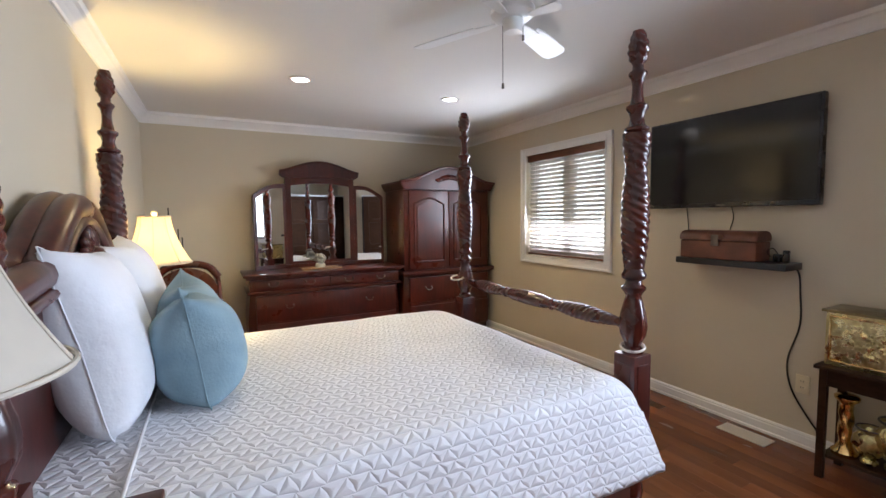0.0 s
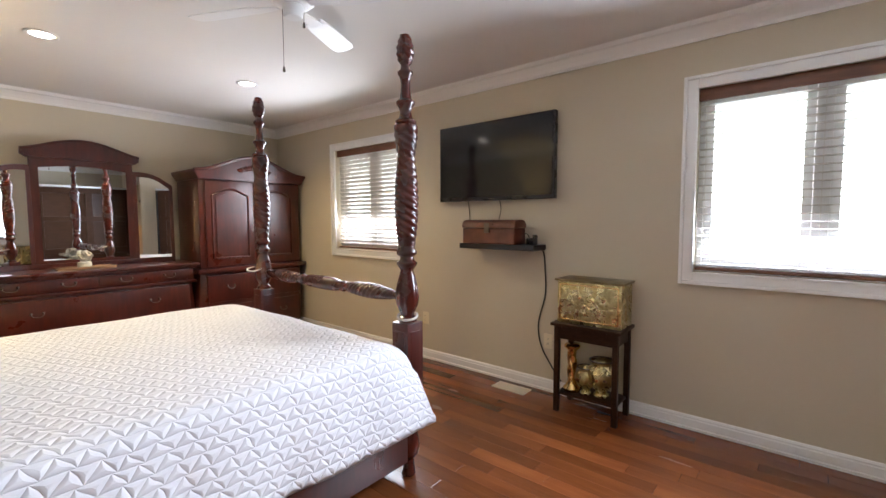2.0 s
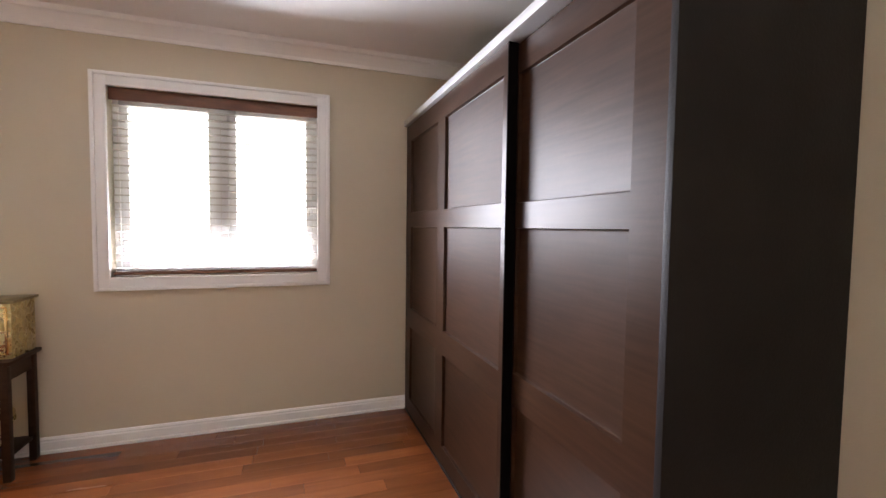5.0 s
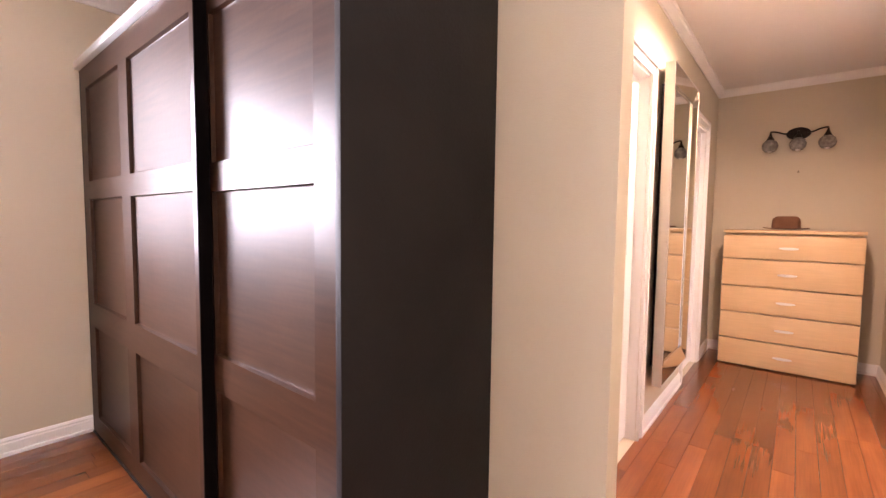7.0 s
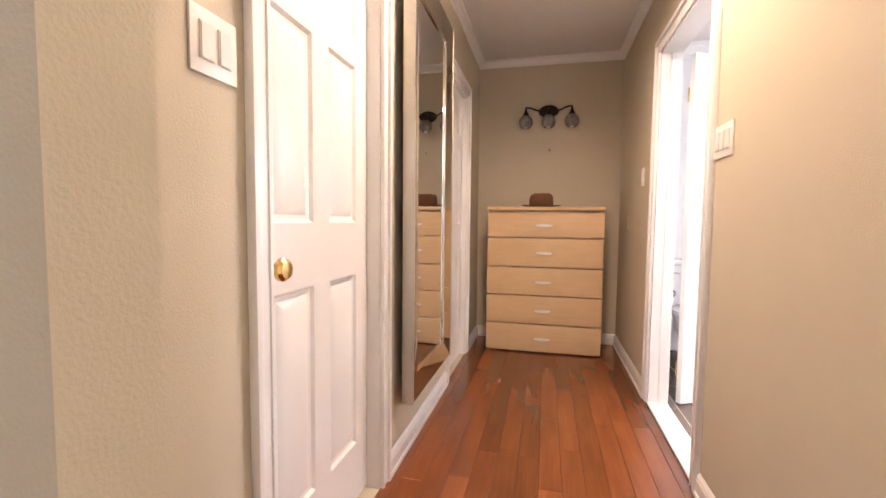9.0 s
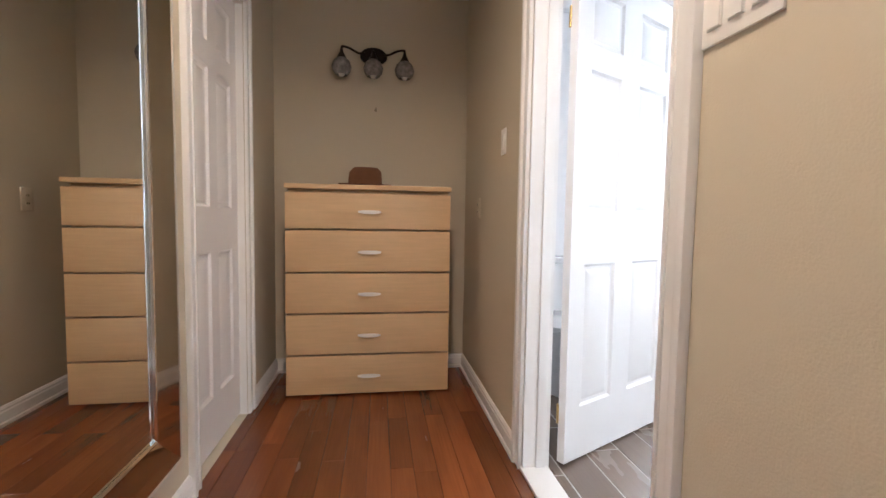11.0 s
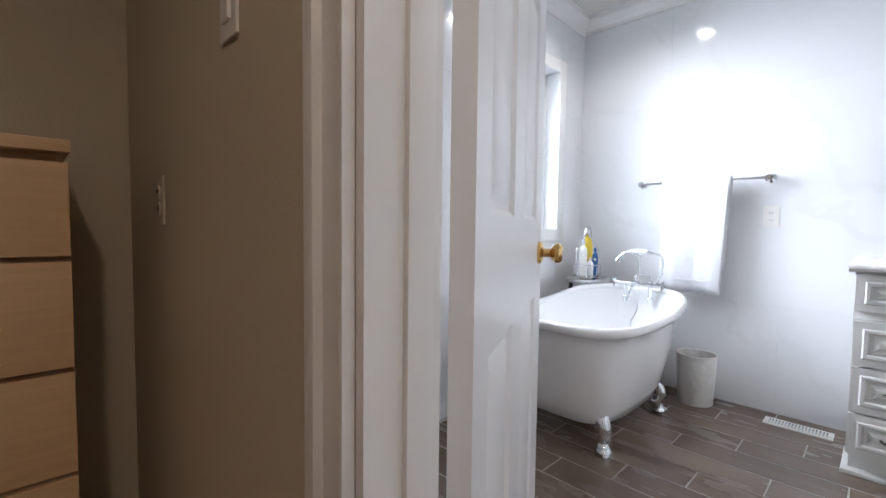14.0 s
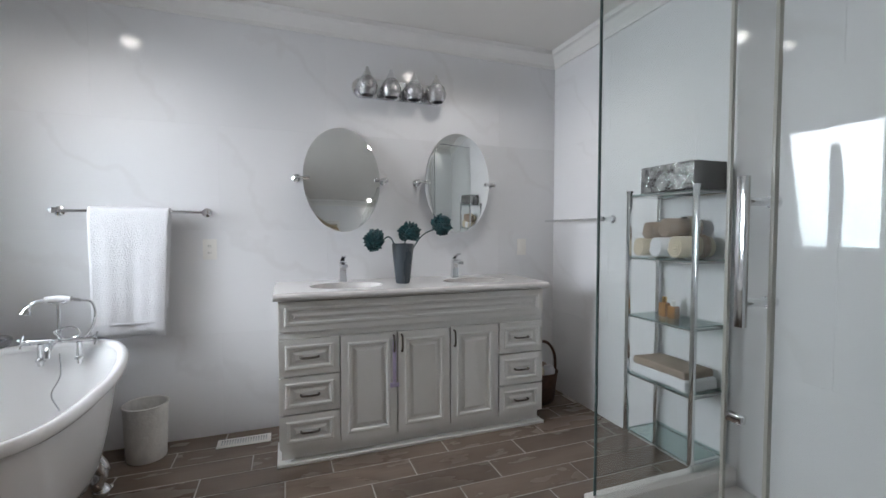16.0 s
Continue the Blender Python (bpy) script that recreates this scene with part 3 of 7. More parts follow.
for D in (D1, D2):
    jc = thing("door_jamb", (HEX, D[0], 0), "white painted door jamb lining", "door frame", kind="structure")
    wj = D[1] - D[0]
    part("jamb", box(0.001, 0.119, -0.001, 0.003, 0, 2.02), TRIM, jc)
    part("jamb", box(0.001, 0.119, wj - 0.003, wj + 0.001, 0, 2.02), TRIM, jc)
    part("head_jamb", box(0.001, 0.119, 0.003, wj - 0.003, 2.017, 2.031), TRIM, jc)

LOOPS6 = [(0.010, 0.009), (0.022, 0.011), (0.048, 0.002)]


def knob(parent, x, y, z, out, axis="y"):
    """A turned brass knob on its rose, out being the way it points along the leaf's normal."""
    prof = [(0.033, 0), (0.033, 0.006), (0.026, 0.012), (0.013, 0.016), (0.012, 0.034), (0.020, 0.040), (0.029, 0.050), (0.029, 0.060), (0.022, 0.068), (0, 0.070)]
    part("door_knob", lathe(prof, 24, m=pose(x, y, z, 90 if out < 0 else -90)), BRASS, parent, "polished brass knob")


def six_panel(name, w, h, label, at, rz, knob_x, both=True, columns=None, rail=(0.835, 1.025)):
    ob = thing(name, at, label, "door", rz=rz, kind="structure")
    st = 0.105 * w / 0.74
    cx0, cx1 = w / 2 - st / 2, w / 2 + st / 2
    panels = []
    for x0, x1 in columns or ((st, cx0), (cx1, w - st)):
        panels += [(x0, x1, 0.22, rail[0]), (x0, x1, rail[1], 1.59), (x0, x1, 1.69, 1.90)]
    t = 0.035
    bm = slab(w, h, t / 2, panels, LOOPS6)
    slab(w, h, t / 2, panels, LOOPS6, m=pose(w, t, 0, 0, 0, 180), bm=bm)
    part("leaf", bm, DOORW, ob, "", 20)
    if knob_x:
        knob(ob, knob_x, 0, 0.93, -1)
    if both:
        knob(ob, knob_x, t, 0.93, 1)
    return ob


# The bathroom door stands open past a right angle, hinged at the far jamb.
bdoor = six_panel("door_1", 0.81, 2.0, "white six-panel door with brass knob, standing open", (-0.467, -4.766, 0.012), 180 + 27, 0.745, columns=((0.09, 0.305), (0.435, 0.665)), rail=(0.812, 1.024))
for z in (0.16, 1.74):
    part("hinge", lathe([(0.005, 0), (0.005, 0.08)], 10, m=Matrix.Translation((-0.002, 0.037, z))), BRASS, bdoor)
six_panel("door_2", 0.685, 2.0, "white six-panel closet door with brass knob, closed", (HEX + 0.055, -2.918, 0.012), -90, 0.055, False, rail=(0.856, 1.042))
six_panel("door_3", 0.615, 2.0, "white six-panel door at the end of the hall, closed", (HEX + 0.035, -4.803, 0.012), -90, None, False)


def east_window(name, o, tilt, raised):
    yc = (o[0] + o[1]) / 2
    w, z0, z1 = o[1] - o[0], o[2], o[3]
    ob = thing(name, (EX, yc, z0), "white casement window with two sashes and moulded casing", "window", kind="structure")
    h = z1 - z0
    fw = 0.075
    def ring(x0, x1, inner, outer, bevel):
        bm = bmesh.new()
        hw = w / 2
        box(x0, x1, -hw - outer, -hw - inner, -outer, h + outer, bevel, bm=bm)
        box(x0, x1, hw + inner, hw + outer, -outer, h + outer, bevel, bm=bm)
        box(x0, x1, -hw - inner, hw + inner, h + inner, h + outer, bevel, bm=bm)
        box(x0, x1, -hw - inner, hw + inner, -outer, -inner, bevel, bm=bm)
        return bm
    part("window_casing", ring(-0.016, 0.0, -0.004, fw, 0.003), TRIM, ob, "white moulded casing")
    part("casing_bead", ring(-0.028, -0.0155, fw - 0.022, fw, 0.005), TRIM, ob)
    part("casing_bead", ring(-0.022, -0.0155, -0.004, 0.010, 0.003), TRIM, ob)
    bm = bmesh.new()
    hw = w / 2
    for a, b in ((-hw, -hw + 0.03), (hw - 0.03, hw)):
        box(0.09, 0.15, a, b, 0, h, bm=bm)
    box(0.09, 0.15, -hw + 0.03, hw - 0.03, 0, 0.035, bm=bm)
    box(0.09, 0.15, -hw + 0.03, hw - 0.03, h - 0.035, h, bm=bm)
    box(0.08, 0.15, -0.035, 0.035, 0.035, h - 0.035, bm=bm)
    part("window_frame", bm, VINYL, ob)
    for s in (-1, 1):
        a, b = sorted((s * 0.036, s * (hw - 0.031)))
        bm = bmesh.new()
        box(0.095, 0.135, a, a + 0.045, 0.036, h - 0.036, 0.004, bm=bm)
        box(0.095, 0.135, b - 0.045, b, 0.036, h - 0.036, 0.004, bm=bm)
        box(0.095, 0.135, a + 0.045, b - 0.045, 0.036, 0.085, 0.004, bm=bm)
        box(0.095, 0.135, a + 0.045, b - 0.045, h - 0.085, h - 0.036, 0.004, bm=bm)
        part("sash", bm, VINYL, ob)
        g = part("pane", box(0.114, 0.118, a + 0.040, b - 0.040, 0.08, h - 0.08), GLASSW, ob, "clear glass", None)
        g.visible_shadow = False
    part("crank_handle", tube([(0.088, -hw * 0.45, 0.02), (0.07, -hw * 0.45, 0.03), (0.06, -hw * 0.45 + 0.05, 0.03)], 0.006), VINYL, ob)
    # wooden blind hung in the opening
    bl = thing(name.replace("window", "window_blind"), (EX + 0.045, yc, z0), "horizontal slatted blind with brown wood valance, slats open", "blind")
    part("valance", box(-0.030, -0.018, -hw + 0.004, hw - 0.004, h - 0.075, h - 0.003, 0.004), VALANCE, bl, "brown stained wood valance")
    part("head_rail", box(-0.016, 0.026, -hw + 0.006, hw - 0.006, h - 0.05, h - 0.004), SLAT, bl)
    n = 23
    sl = bmesh.new()
    bmesh.ops.create_grid(sl, x_segments=4, y_segments=1, size=0.5)
    for v in sl.verts:
        v.co = Vector((v.co.x * 0.046, v.co.y * (w - 0.02), 0.0022 * (1 - (2 * v.co.x) ** 2)))
    ext = bmesh.ops.solidify(sl, geom=sl.faces[:], thickness=0.0026)
    me = finish(sl, "slat", SLAT, 40)
    for k in range(n):
        s = new("slat", me)
        s.parent = bl
        z = 0.052 + k * (h - 0.075 - 0.075) / (n - 1)
        s.matrix_local = pose(0.005, 0, z, 0, tilt + random.uniform(-1.2, 1.2), 0)
    part("bottom_rail", box(-0.02, 0.03, -hw + 0.008, hw - 0.008, 0.012, 0.030, 0.004), VALANCE, bl, "brown bottom rail")
    for y in (-hw * 0.78, 0.0, hw * 0.78):
        part("ladder_cord", tube([(-0.02, y, 0.03), (-0.02, y, h - 0.05)], 0.0012, 5, smooth_n=1), CORD, bl)
    for y, zz in ((hw - 0.05, 0.25), (-hw + 0.06, 0.42)):
        bm = tube([(-0.034, y, zz), (-0.034, y, h - 0.07)], 0.0012, 5, smooth_n=1)
        lathe([(0.002, 0), (0.006, -0.005), (0.007, -0.03), (0.0, -0.034)], 10, m=Matrix.Translation((-0.034, y, zz)), bm=bm)
        part("pull_cord", bm, CORD, bl)
    return ob


east_window("window_1", W1, 50, 0)
east_window("window_2", W2, 3, 0)

ob = thing("window_3", (-2.33, BSY, 1.0), "white bathroom window with frosted lower light", "window", kind="structure")
bm = bmesh.new()
hw, h = 0.34, 1.06
for a, b in ((-hw - 0.075, -hw + 0.004), (hw - 0.004, hw + 0.075)):
    box(a, b, -0.001, 0.018, -0.075, h + 0.075, 0.004, bm=bm)
box(-hw + 0.004, hw - 0.004, -0.001, 0.018, h - 0.004, h + 0.075, 0.004, bm=bm)
box(-hw + 0.004, hw - 0.004, -0.001, 0.030, -0.075, 0.004, 0.004, bm=bm)
part("window_casing", bm, TRIM, ob, "white moulded casing")
bm = bmesh.new()
for a, b in ((-hw, -hw + 0.035), (-0.03, 0.03), (hw - 0.035, hw)):
    box(a, b, -0.16, -0.09, 0, h, 0.003, bm=bm)
for a, b in ((-hw + 0.035, -0.03), (0.03, hw - 0.035)):
    box(a, b, -0.155, -0.095, 0, 0.045, 0.003, bm=bm)
    box(a, b, -0.155, -0.095, h - 0.045, h, 0.003, bm=bm)
part("window_frame", bm, VINYL, ob)
for a, b in ((-hw + 0.033, -0.028), (0.028, hw - 0.033)):
    g = part("pane", box(a, b, -0.128, -0.124, 0.042, h - 0.042), GLASSW, ob, "clear glass", None)
    g.visible_shadow = False

# bright overcast sky outside the windows
tagged(part("backdrop_east", box(EX + 1.6, EX + 1.62, -4.0, 7.0, -1.0, 5.0), SKYGLOW, None, "", None), "blown-out white sky outside the bedroom", "sky", kind="structure")
tagged(part("backdrop_south", box(-5.5, 1.0, BSY - 1.62, BSY - 1.60, -1.0, 4.5), SKYGLOWS, None, "", None), "blown-out white sky outside the bathroom", "sky", kind="structure")
# ground outside
tagged(part("ground", box(-60, 60, -60, 60, -3.2, -3.0), mat("lawn", (0.06, 0.09, 0.03), 0.9, var=0.4, scale=2), None, "", None), "green ground far below the windows", "ground", kind="structure")

# ---- floors: boards and tiles are laid piece by piece at the end of the file ----
tagged(part("floor", box(WX - 0.15, EX + 0.2, -2.38, NY + 0.15, -0.12, -0.004), SUBFLOOR, None, "", None), "reddish-brown hardwood floor", "floor", kind="structure")
floor_hall = tagged(part("floor_hall", box(MID, HEX + 0.85, SY - 0.15, -2.38, -0.12, -0.004), SUBFLOOR, None, "", None), "reddish-brown hardwood hall floor", "floor", kind="structure")
floor_bath = tagged(part("floor_bath", box(BWX - 0.15, MID, BSY - 0.22, BNY + 0.15, -0.12, -0.0012), GROUT, None, "", None), "grey-brown plank tile floor with pale grout", "floor", kind="structure")

# ---- bedroom ----
BX0, BX1, BY0, BY1 = -0.25, 1.885, 1.13, 2.725  # bed post centres
bed = thing("four_poster_bed", (BX0, BY0, 0), "dark cherry four-poster bed with carved twisted posts", "bed")


def twist(a, z):
    k = 1.0
    if 1.20 < z < 1.795:
        e = min(1.0, (z - 1.20) / 0.05, (1.795 - z) / 0.05)
        k += 0.052 * e * math.sin(5 * a + 170 * z)
    elif z > 2.09:
        k += 0.07 * math.sin(4 * a + 190 * z) + 0.03 * math.sin(10 * a)
    elif 0.84 < z < 1.05:
        k += 0.03 * math.sin(10 * a)
    return k


POST = [(0.030, 0.810), (0.046, 0.815), (0.046, 0.835), (0.032, 0.845), (0.038, 0.862), (0.055, 0.90), (0.060, 0.94), (0.055, 0.99), (0.040, 1.05), (0.032, 1.075), (0.040, 1.09), (0.052, 1.105),
        (0.052, 1.115), (0.036, 1.128), (0.034, 1.145), (0.050, 1.155), (0.053, 1.170), (0.045, 1.185), (0.040, 1.198)]
POST += [(0.043 + 0.016 * math.sin(math.pi * min(1.0, (k / 120) / 0.75 if k < 90 else 1 - (k / 120 - 0.75) / 0.5)), 1.20 + k * 0.595 / 120) for k in range(121)]
POST += [(0.042, 1.80), (0.052, 1.808), (0.052, 1.818), (0.034, 1.832), (0.028, 1.86), (0.034, 1.885), (0.046, 1.90), (0.046, 1.912), (0.030, 1.925), (0.024, 1.96), (0.022, 2.00), (0.027, 2.03),
         (0.038, 2.045), (0.038, 2.055), (0.024, 2.068), (0.022, 2.085)]
POST += [(0.022 + 0.020 * math.sin(math.pi * (k / 36) ** 0.8), 2.09 + k * 0.145 / 36) for k in range(36)] + [(0.006, 2.232), (0, 2.236)]


def post(name, x, y, parent):
    turned = part(name, lathe(POST, 48, m=Matrix.Translation((x, y, 0)), wave=twist), CARVED, parent, "carved twisted post with pineapple finial", 50)
    bm = box(x - 0.056, x + 0.056, y - 0.056, y + 0.056, 0.30, 0.812, 0.006)
    for dx, dy in ((0, -1), (0, 1), (-1, 0), (1, 0)):
        box(x + dx * 0.056 - (0.035 if dy else 0.004), x + dx * 0.056 + (0.035 if dy else 0.004), y + dy * 0.056 - (0.035 if dx else 0.004), y + dy * 0.056 + (0.035 if dx else 0.004),
            0.56, 0.77, 0.003, bm=bm)
    part("post_block", bm, CHERRY, turned)
    part("bun_foot", lathe([(0.030, 0), (0.036, 0.01), (0.030, 0.05), (0.028, 0.09), (0.050, 0.12), (0.058, 0.17), (0.050, 0.22), (0.036, 0.245), (0.046, 0.26), (0.046, 0.302)], 28,
                            m=Matrix.Translation((x, y, 0))), CARVED, turned)


L, Wd = BX1 - BX0, BY1 - BY0
for x, y in ((0, 0), (L, 0), (0, Wd), (L + 0.07, Wd)):
    post("post", x, y, bed)
part("side_rail", box(0.05, L - 0.05, -0.045, 0.02, 0.10, 0.42, 0.008), CHERRY, bed)
part("side_rail", box(0.05, L - 0.05, Wd - 0.02, Wd + 0.02, 0.10, 0.42, 0.008), CHERRY, bed)
part("foot_board", box(L - 0.02, L + 0.02, 0.05, Wd - 0.05, 0.10, 0.52, 0.01), CHERRY, bed)
railp = [(0.020, 0.05), (0.028, 0.07), (0.020, 0.10)] + [(0.024 + 0.018 * math.sin(math.pi * k / 84), 0.11 + 0.44 * k / 84) for k in range(85)] + [(0.034, 0.565), (0.024, 0.58)]
railp += [(0.030, 0.60), (0.040, 0.66), (0.044, Wd / 2)]
full = railp + [(r, Wd - z) for r, z in railp[-2::-1]]
part("foot_rail", lathe(full, 32, m=Matrix.Translation((L + 0.01, 0, 0.935)) @ pose(0, 0, 0, -90, 0, -2.5),
     wave=lambda a, z: 1 + (0.055 * math.sin(5 * a + 170 * z) if 0.13 < z < 0.55 or 0.13 < Wd - z < 0.55 else 0)), CARVED, bed, "carved turned foot rail", 50)
# headboard: arched panel with a heavy rolled crest and a carved shell
def arch(y):
    u = (y - Wd / 2) / (Wd / 2)
    base = 1.25 + 0.05 * math.cos(u * math.pi * 0.5)
    return base + 0.195 * max(0.0, math.cos(min(1.0, abs(u) / 0.56) * math.pi / 2)) ** 1.1
ys = [0.05 + (Wd - 0.10) * k / 40 for k in range(41)]
out = [(y, 0.40) for y in (ys[0], ys[-1])][:1] + [(y, arch(y) - 0.02) for y in ys] + [(ys[-1], 0.40)]
part("headboard_panel", prism(out, -0.015, 0.02, m=pose(0, 0, 0, 0, 0, 90)), CHERRY, bed, "", 30)
bm = tube([(0.012, y, arch(y)) for y in ys], 0.05, 12, smooth_n=1)
tube([(-0.045, y, arch(y) + 0.012) for y in ys], 0.045, 12, smooth_n=1, bm=bm)
part("headboard_crest", bm, CHERRY, bed, "deep rolled arched crest", 60)
part("headboard_crest_bead", tube([(0.045, y, arch(y) - 0.055) for y in ys[1:-1]], 0.018, 8, smooth_n=1), CHERRY, bed, "", 60)
bm = bmesh.new()
for k in range(9):
    a = radians(-80 + 20 * k)
    lathe([(0, 0), (0.016, 0.02), (0.024, 0.06), (0.016, 0.10), (0, 0.125)], 10, m=Matrix.Translation((0.05, Wd / 2, 1.315)) @ pose(0, 0, 0, math.degrees(a)), bm=bm)
lathe([(0, -0.04), (0.04, -0.02), (0.045, 0.0), (0.03, 0.03), (0, 0.04)], 14, m=Matrix.Translation((0.06, Wd / 2, 1.305)), bm=bm)
part("carved_shell", bm, CARVED, bed, "carved shell ornament", 60)
for y in (0, Wd):
    part("tied_cord", tube([(L + 0.05 * math.cos(a), y + 0.05 * math.sin(a), (0.97 if y else 0.84) + 0.012 * math.sin(a + 1)) for a in (2 * math.pi * k / 12 for k in range(13))], 0.006, 6, smooth_n=2), CORD, bed, "white cord tied round the post")

mat_ = thing("mattress", (BX0, BY0, 0.30), "white mattress on the bed", "mattress")
part("mattress_body", box(0.06, L - 0.12, 0.0, Wd, 0.06, 0.40, 0.06, 4), QUILTB, mat_)


def bedcover():
    """One cloth over the mattress, rounded over the edges and hanging outside the rails."""
    ob = thing("quilted_bedspread", (BX0, BY0, 0.72), "white quilted bedspread with stitched zigzag rows, draped over the bed", "bedspread")
    top, drop = 0.735 - 0.72, 0.37
    half = Wd / 2 + 0.05
    xs = [-0.02 + (L - 0.01 + 0.02) * k / 90 for k in range(91)]
    # arc-length profile over the width: hem, hang, shoulder, top
    prof = []
    for k in range(14):
        s = k / 13
        prof.append((-half - 0.070 + 0.030 * s ** 1.4, top - 0.055 - drop * (1 - s)))
    for k in range(1, 8):
        a = math.pi / 2 * k / 7
        prof.append((-half - 0.04 + 0.10 * (1 - math.cos(a)), top - 0.055 + 0.055 * math.sin(a)))
    for k in range(1, 24):
        prof.append((-half + 0.06 + (2 * half - 0.12) * k / 24, top + 0.004 * math.sin(math.pi * k / 24)))
    prof += [(-y, z) for y, z in reversed(prof[:21])]
    bm = bmesh.new()
    uvl = bm.loops.layers.uv.new("uv")
    s_len = [0.0]
    for p, q in zip(prof, prof[1:]):
        s_len.append(s_len[-1] + math.dist(p, q))
    rows, uvs = [], {}
    for i, x in enumerate(xs):
        row = []
        e = max(0.0, (x - (L - 0.28)) / 0.27)
        for j, (y, z) in enumerate(prof):
            hang = max(0.0, min(1.0, (top - z - 0.02) / drop))
            xx = x + 0.075 * hang * e
            zz = z - 0.085 * e ** 3 * (1 - hang) - (0.02 * e * e) * hang
            w = 0.010 * math.sin(x * 9 + (1.7 if y > 0 else 0)) * hang
            yy = y + math.copysign(w, y) - math.copysign(0.055 * e ** 2, y) * (1 - hang) * min(1, abs(y) / half)
            zz += 0.006 * noise.noise(Vector((x * 3, y * 3, 0))) * (1 - hang) + hang * 0.012 * math.sin(x * 5.0 + 2)
            v = bm.verts.new((xx, yy + Wd / 2, zz))
            uvs[v] = (x, s_len[j])
            row.append(v)
        rows.append(row)
    # foot end turns down behind the rail
    row = []
    for j, v in enumerate(rows[-1]):
        hang = max(0.0, min(1.0, (top - prof[j][1] - 0.02) / drop))
        nv = bm.verts.new((v.co.x + 0.012, v.co.y, v.co.z - 0.22 * (1 - hang)))
        uvs[nv] = (xs[-1] + 0.2 * (1 - hang) + 0.01, s_len[j])
        row.append(nv)
    rows.append(row)
    for a, b in zip(rows, rows[1:]):
        for k in range(len(a) - 1):
            f = bm.faces.new((a[k], b[k], b[k + 1], a[k + 1]))
            for lo in f.loops:
                lo[uvl].uv = uvs[lo.vert]
    cloth = part("cloth", bm, QUILT, ob, "", 60)
    so = cloth.modifiers.new("thick", "SOLIDIFY")
    so.thickness, so.offset = 0.010, -1
    part("fold_seam", tube([(0.235, y + Wd / 2, z + 0.002) for y, z in prof[4:-4]], 0.006, 6, smooth_n=1), QUILTB, ob, "", 60)
    return ob


bedcover()


def pillow(name, at, w, h, t, rot, material, label, group, pinched=0.23, rest=0.748, swell=0.62):
    """A stuffed pillow: w along x, h along z, t thick; its seam runs round the edge."""
    ob = thing(name, at, label, "pillow", group)
    ob.matrix_world = pose(*at, *rot)
    to_world, to_local = pose(*at, *rot), pose(*at, *rot).inverted()

    def settled(p):
        """The underside flattens where the pillow stands on the bed."""
        q = to_world @ Vector(p)
        if q.z < rest + 0.05:
            q.z = rest + 0.05 * math.exp((q.z - rest - 0.05) / 0.05)
        return to_local @ q

    n = 22
    bm = bmesh.new()
    sides = []
    for s in (-1, 1):
        g = []
        for i in range(n + 1):
            r = []
            for j in range(n + 1):
                u, v = 2 * i / n - 1, 2 * j / n - 1
                edge = max(0.0, (1 - abs(u) ** 2.6) * (1 - abs(v) ** 2.6))
                d = t / 2 * edge ** swell
                pinch = 1 - pinched * (1 - abs(u * v) ** 1.1) * (max(abs(u), abs(v)) ** 4)
                wr = 0.006 * noise.noise(Vector((u * 2.2 + at[0] * 9, v * 2.2 + at[1] * 7, s))) * edge
                r.append(bm.verts.new(settled((u * w / 2 * pinch, s * (d + wr), v * h / 2 * pinch))))
            g.append(r)
        for i in range(n):
            for j in range(n):
                bm.faces.new((g[i][j], g[i + 1][j], g[i + 1][j + 1], g[i][j + 1]))
    bmesh.ops.remove_doubles(bm, verts=bm.verts[:], dist=0.0008)
    body = part("cushion_body", bm, material, ob, "", 70)
    pts = []
    for k in range(65):
        q = (k % 64) / 16
        s, f = int(q), 2 * (q - int(q)) - 1
        u, v = ((f, -1), (1, f), (-f, 1), (-1, -f))[s]
        pinch = 1 - pinched * (1 - abs(u * v) ** 1.1)
        pts.append(settled((u * w / 2 * pinch, 0, v * h / 2 * pinch)))
    part("piping", tube(pts, 0.0026, 6, smooth_n=1), material, ob, "", 60)
    return ob


pillow("pillow", (-0.165, 1.78, 1.035), 0.66, 0.66, 0.31, (-13, 2, 92), PILLOWW, "large white pillow leaning on the headboard", "white pillows", 0.13, swell=0.44)
pillow("pillow", (-0.145, 2.38, 1.035), 0.66, 0.66, 0.30, (-14, -2, 91), PILLOWW, "large white pillow leaning on the headboard", "white pillows", 0.13, swell=0.44)
pillow("cushion", (0.150, 1.80, 0.925), 0.46, 0.47, 0.34, (-9, 4, 90), BLUE, "dusty blue square cushion leaning on white pillows", "blue cushions", 0.20)
pillow("cushion", (0.125, 2.16, 0.935), 0.46, 0.50, 0.28, (-12, -5, 92), BLUE, "dusty blue square cushion leaning on white pillows", "blue cushions", 0.20)

# ---- bedroom furniture ----


def bail(parent, x, y, z, w=0.075, material=None):
    """A drooping bail pull with two rosettes, on a front that faces -y."""
    bm = tube([(x - w / 2, y - 0.008, z), (x - w / 2, y - 0.020, z - 0.012), (x - w / 4, y - 0.024, z - 0.028), (x + w / 4, y - 0.024, z - 0.028), (x + w / 2, y - 0.020, z - 0.012),
               (x + w / 2, y - 0.008, z)], 0.0035, 6, smooth_n=4)
    for s in (-1, 1):
        lathe([(0.011, 0), (0.009, 0.005), (0.004, 0.010), (0, 0.012)], 12, m=pose(x + s * w / 2, y, z, 90), bm=bm)
    return part("drawer_pull", bm, material or PEWTER, parent, "antique metal bail pull")


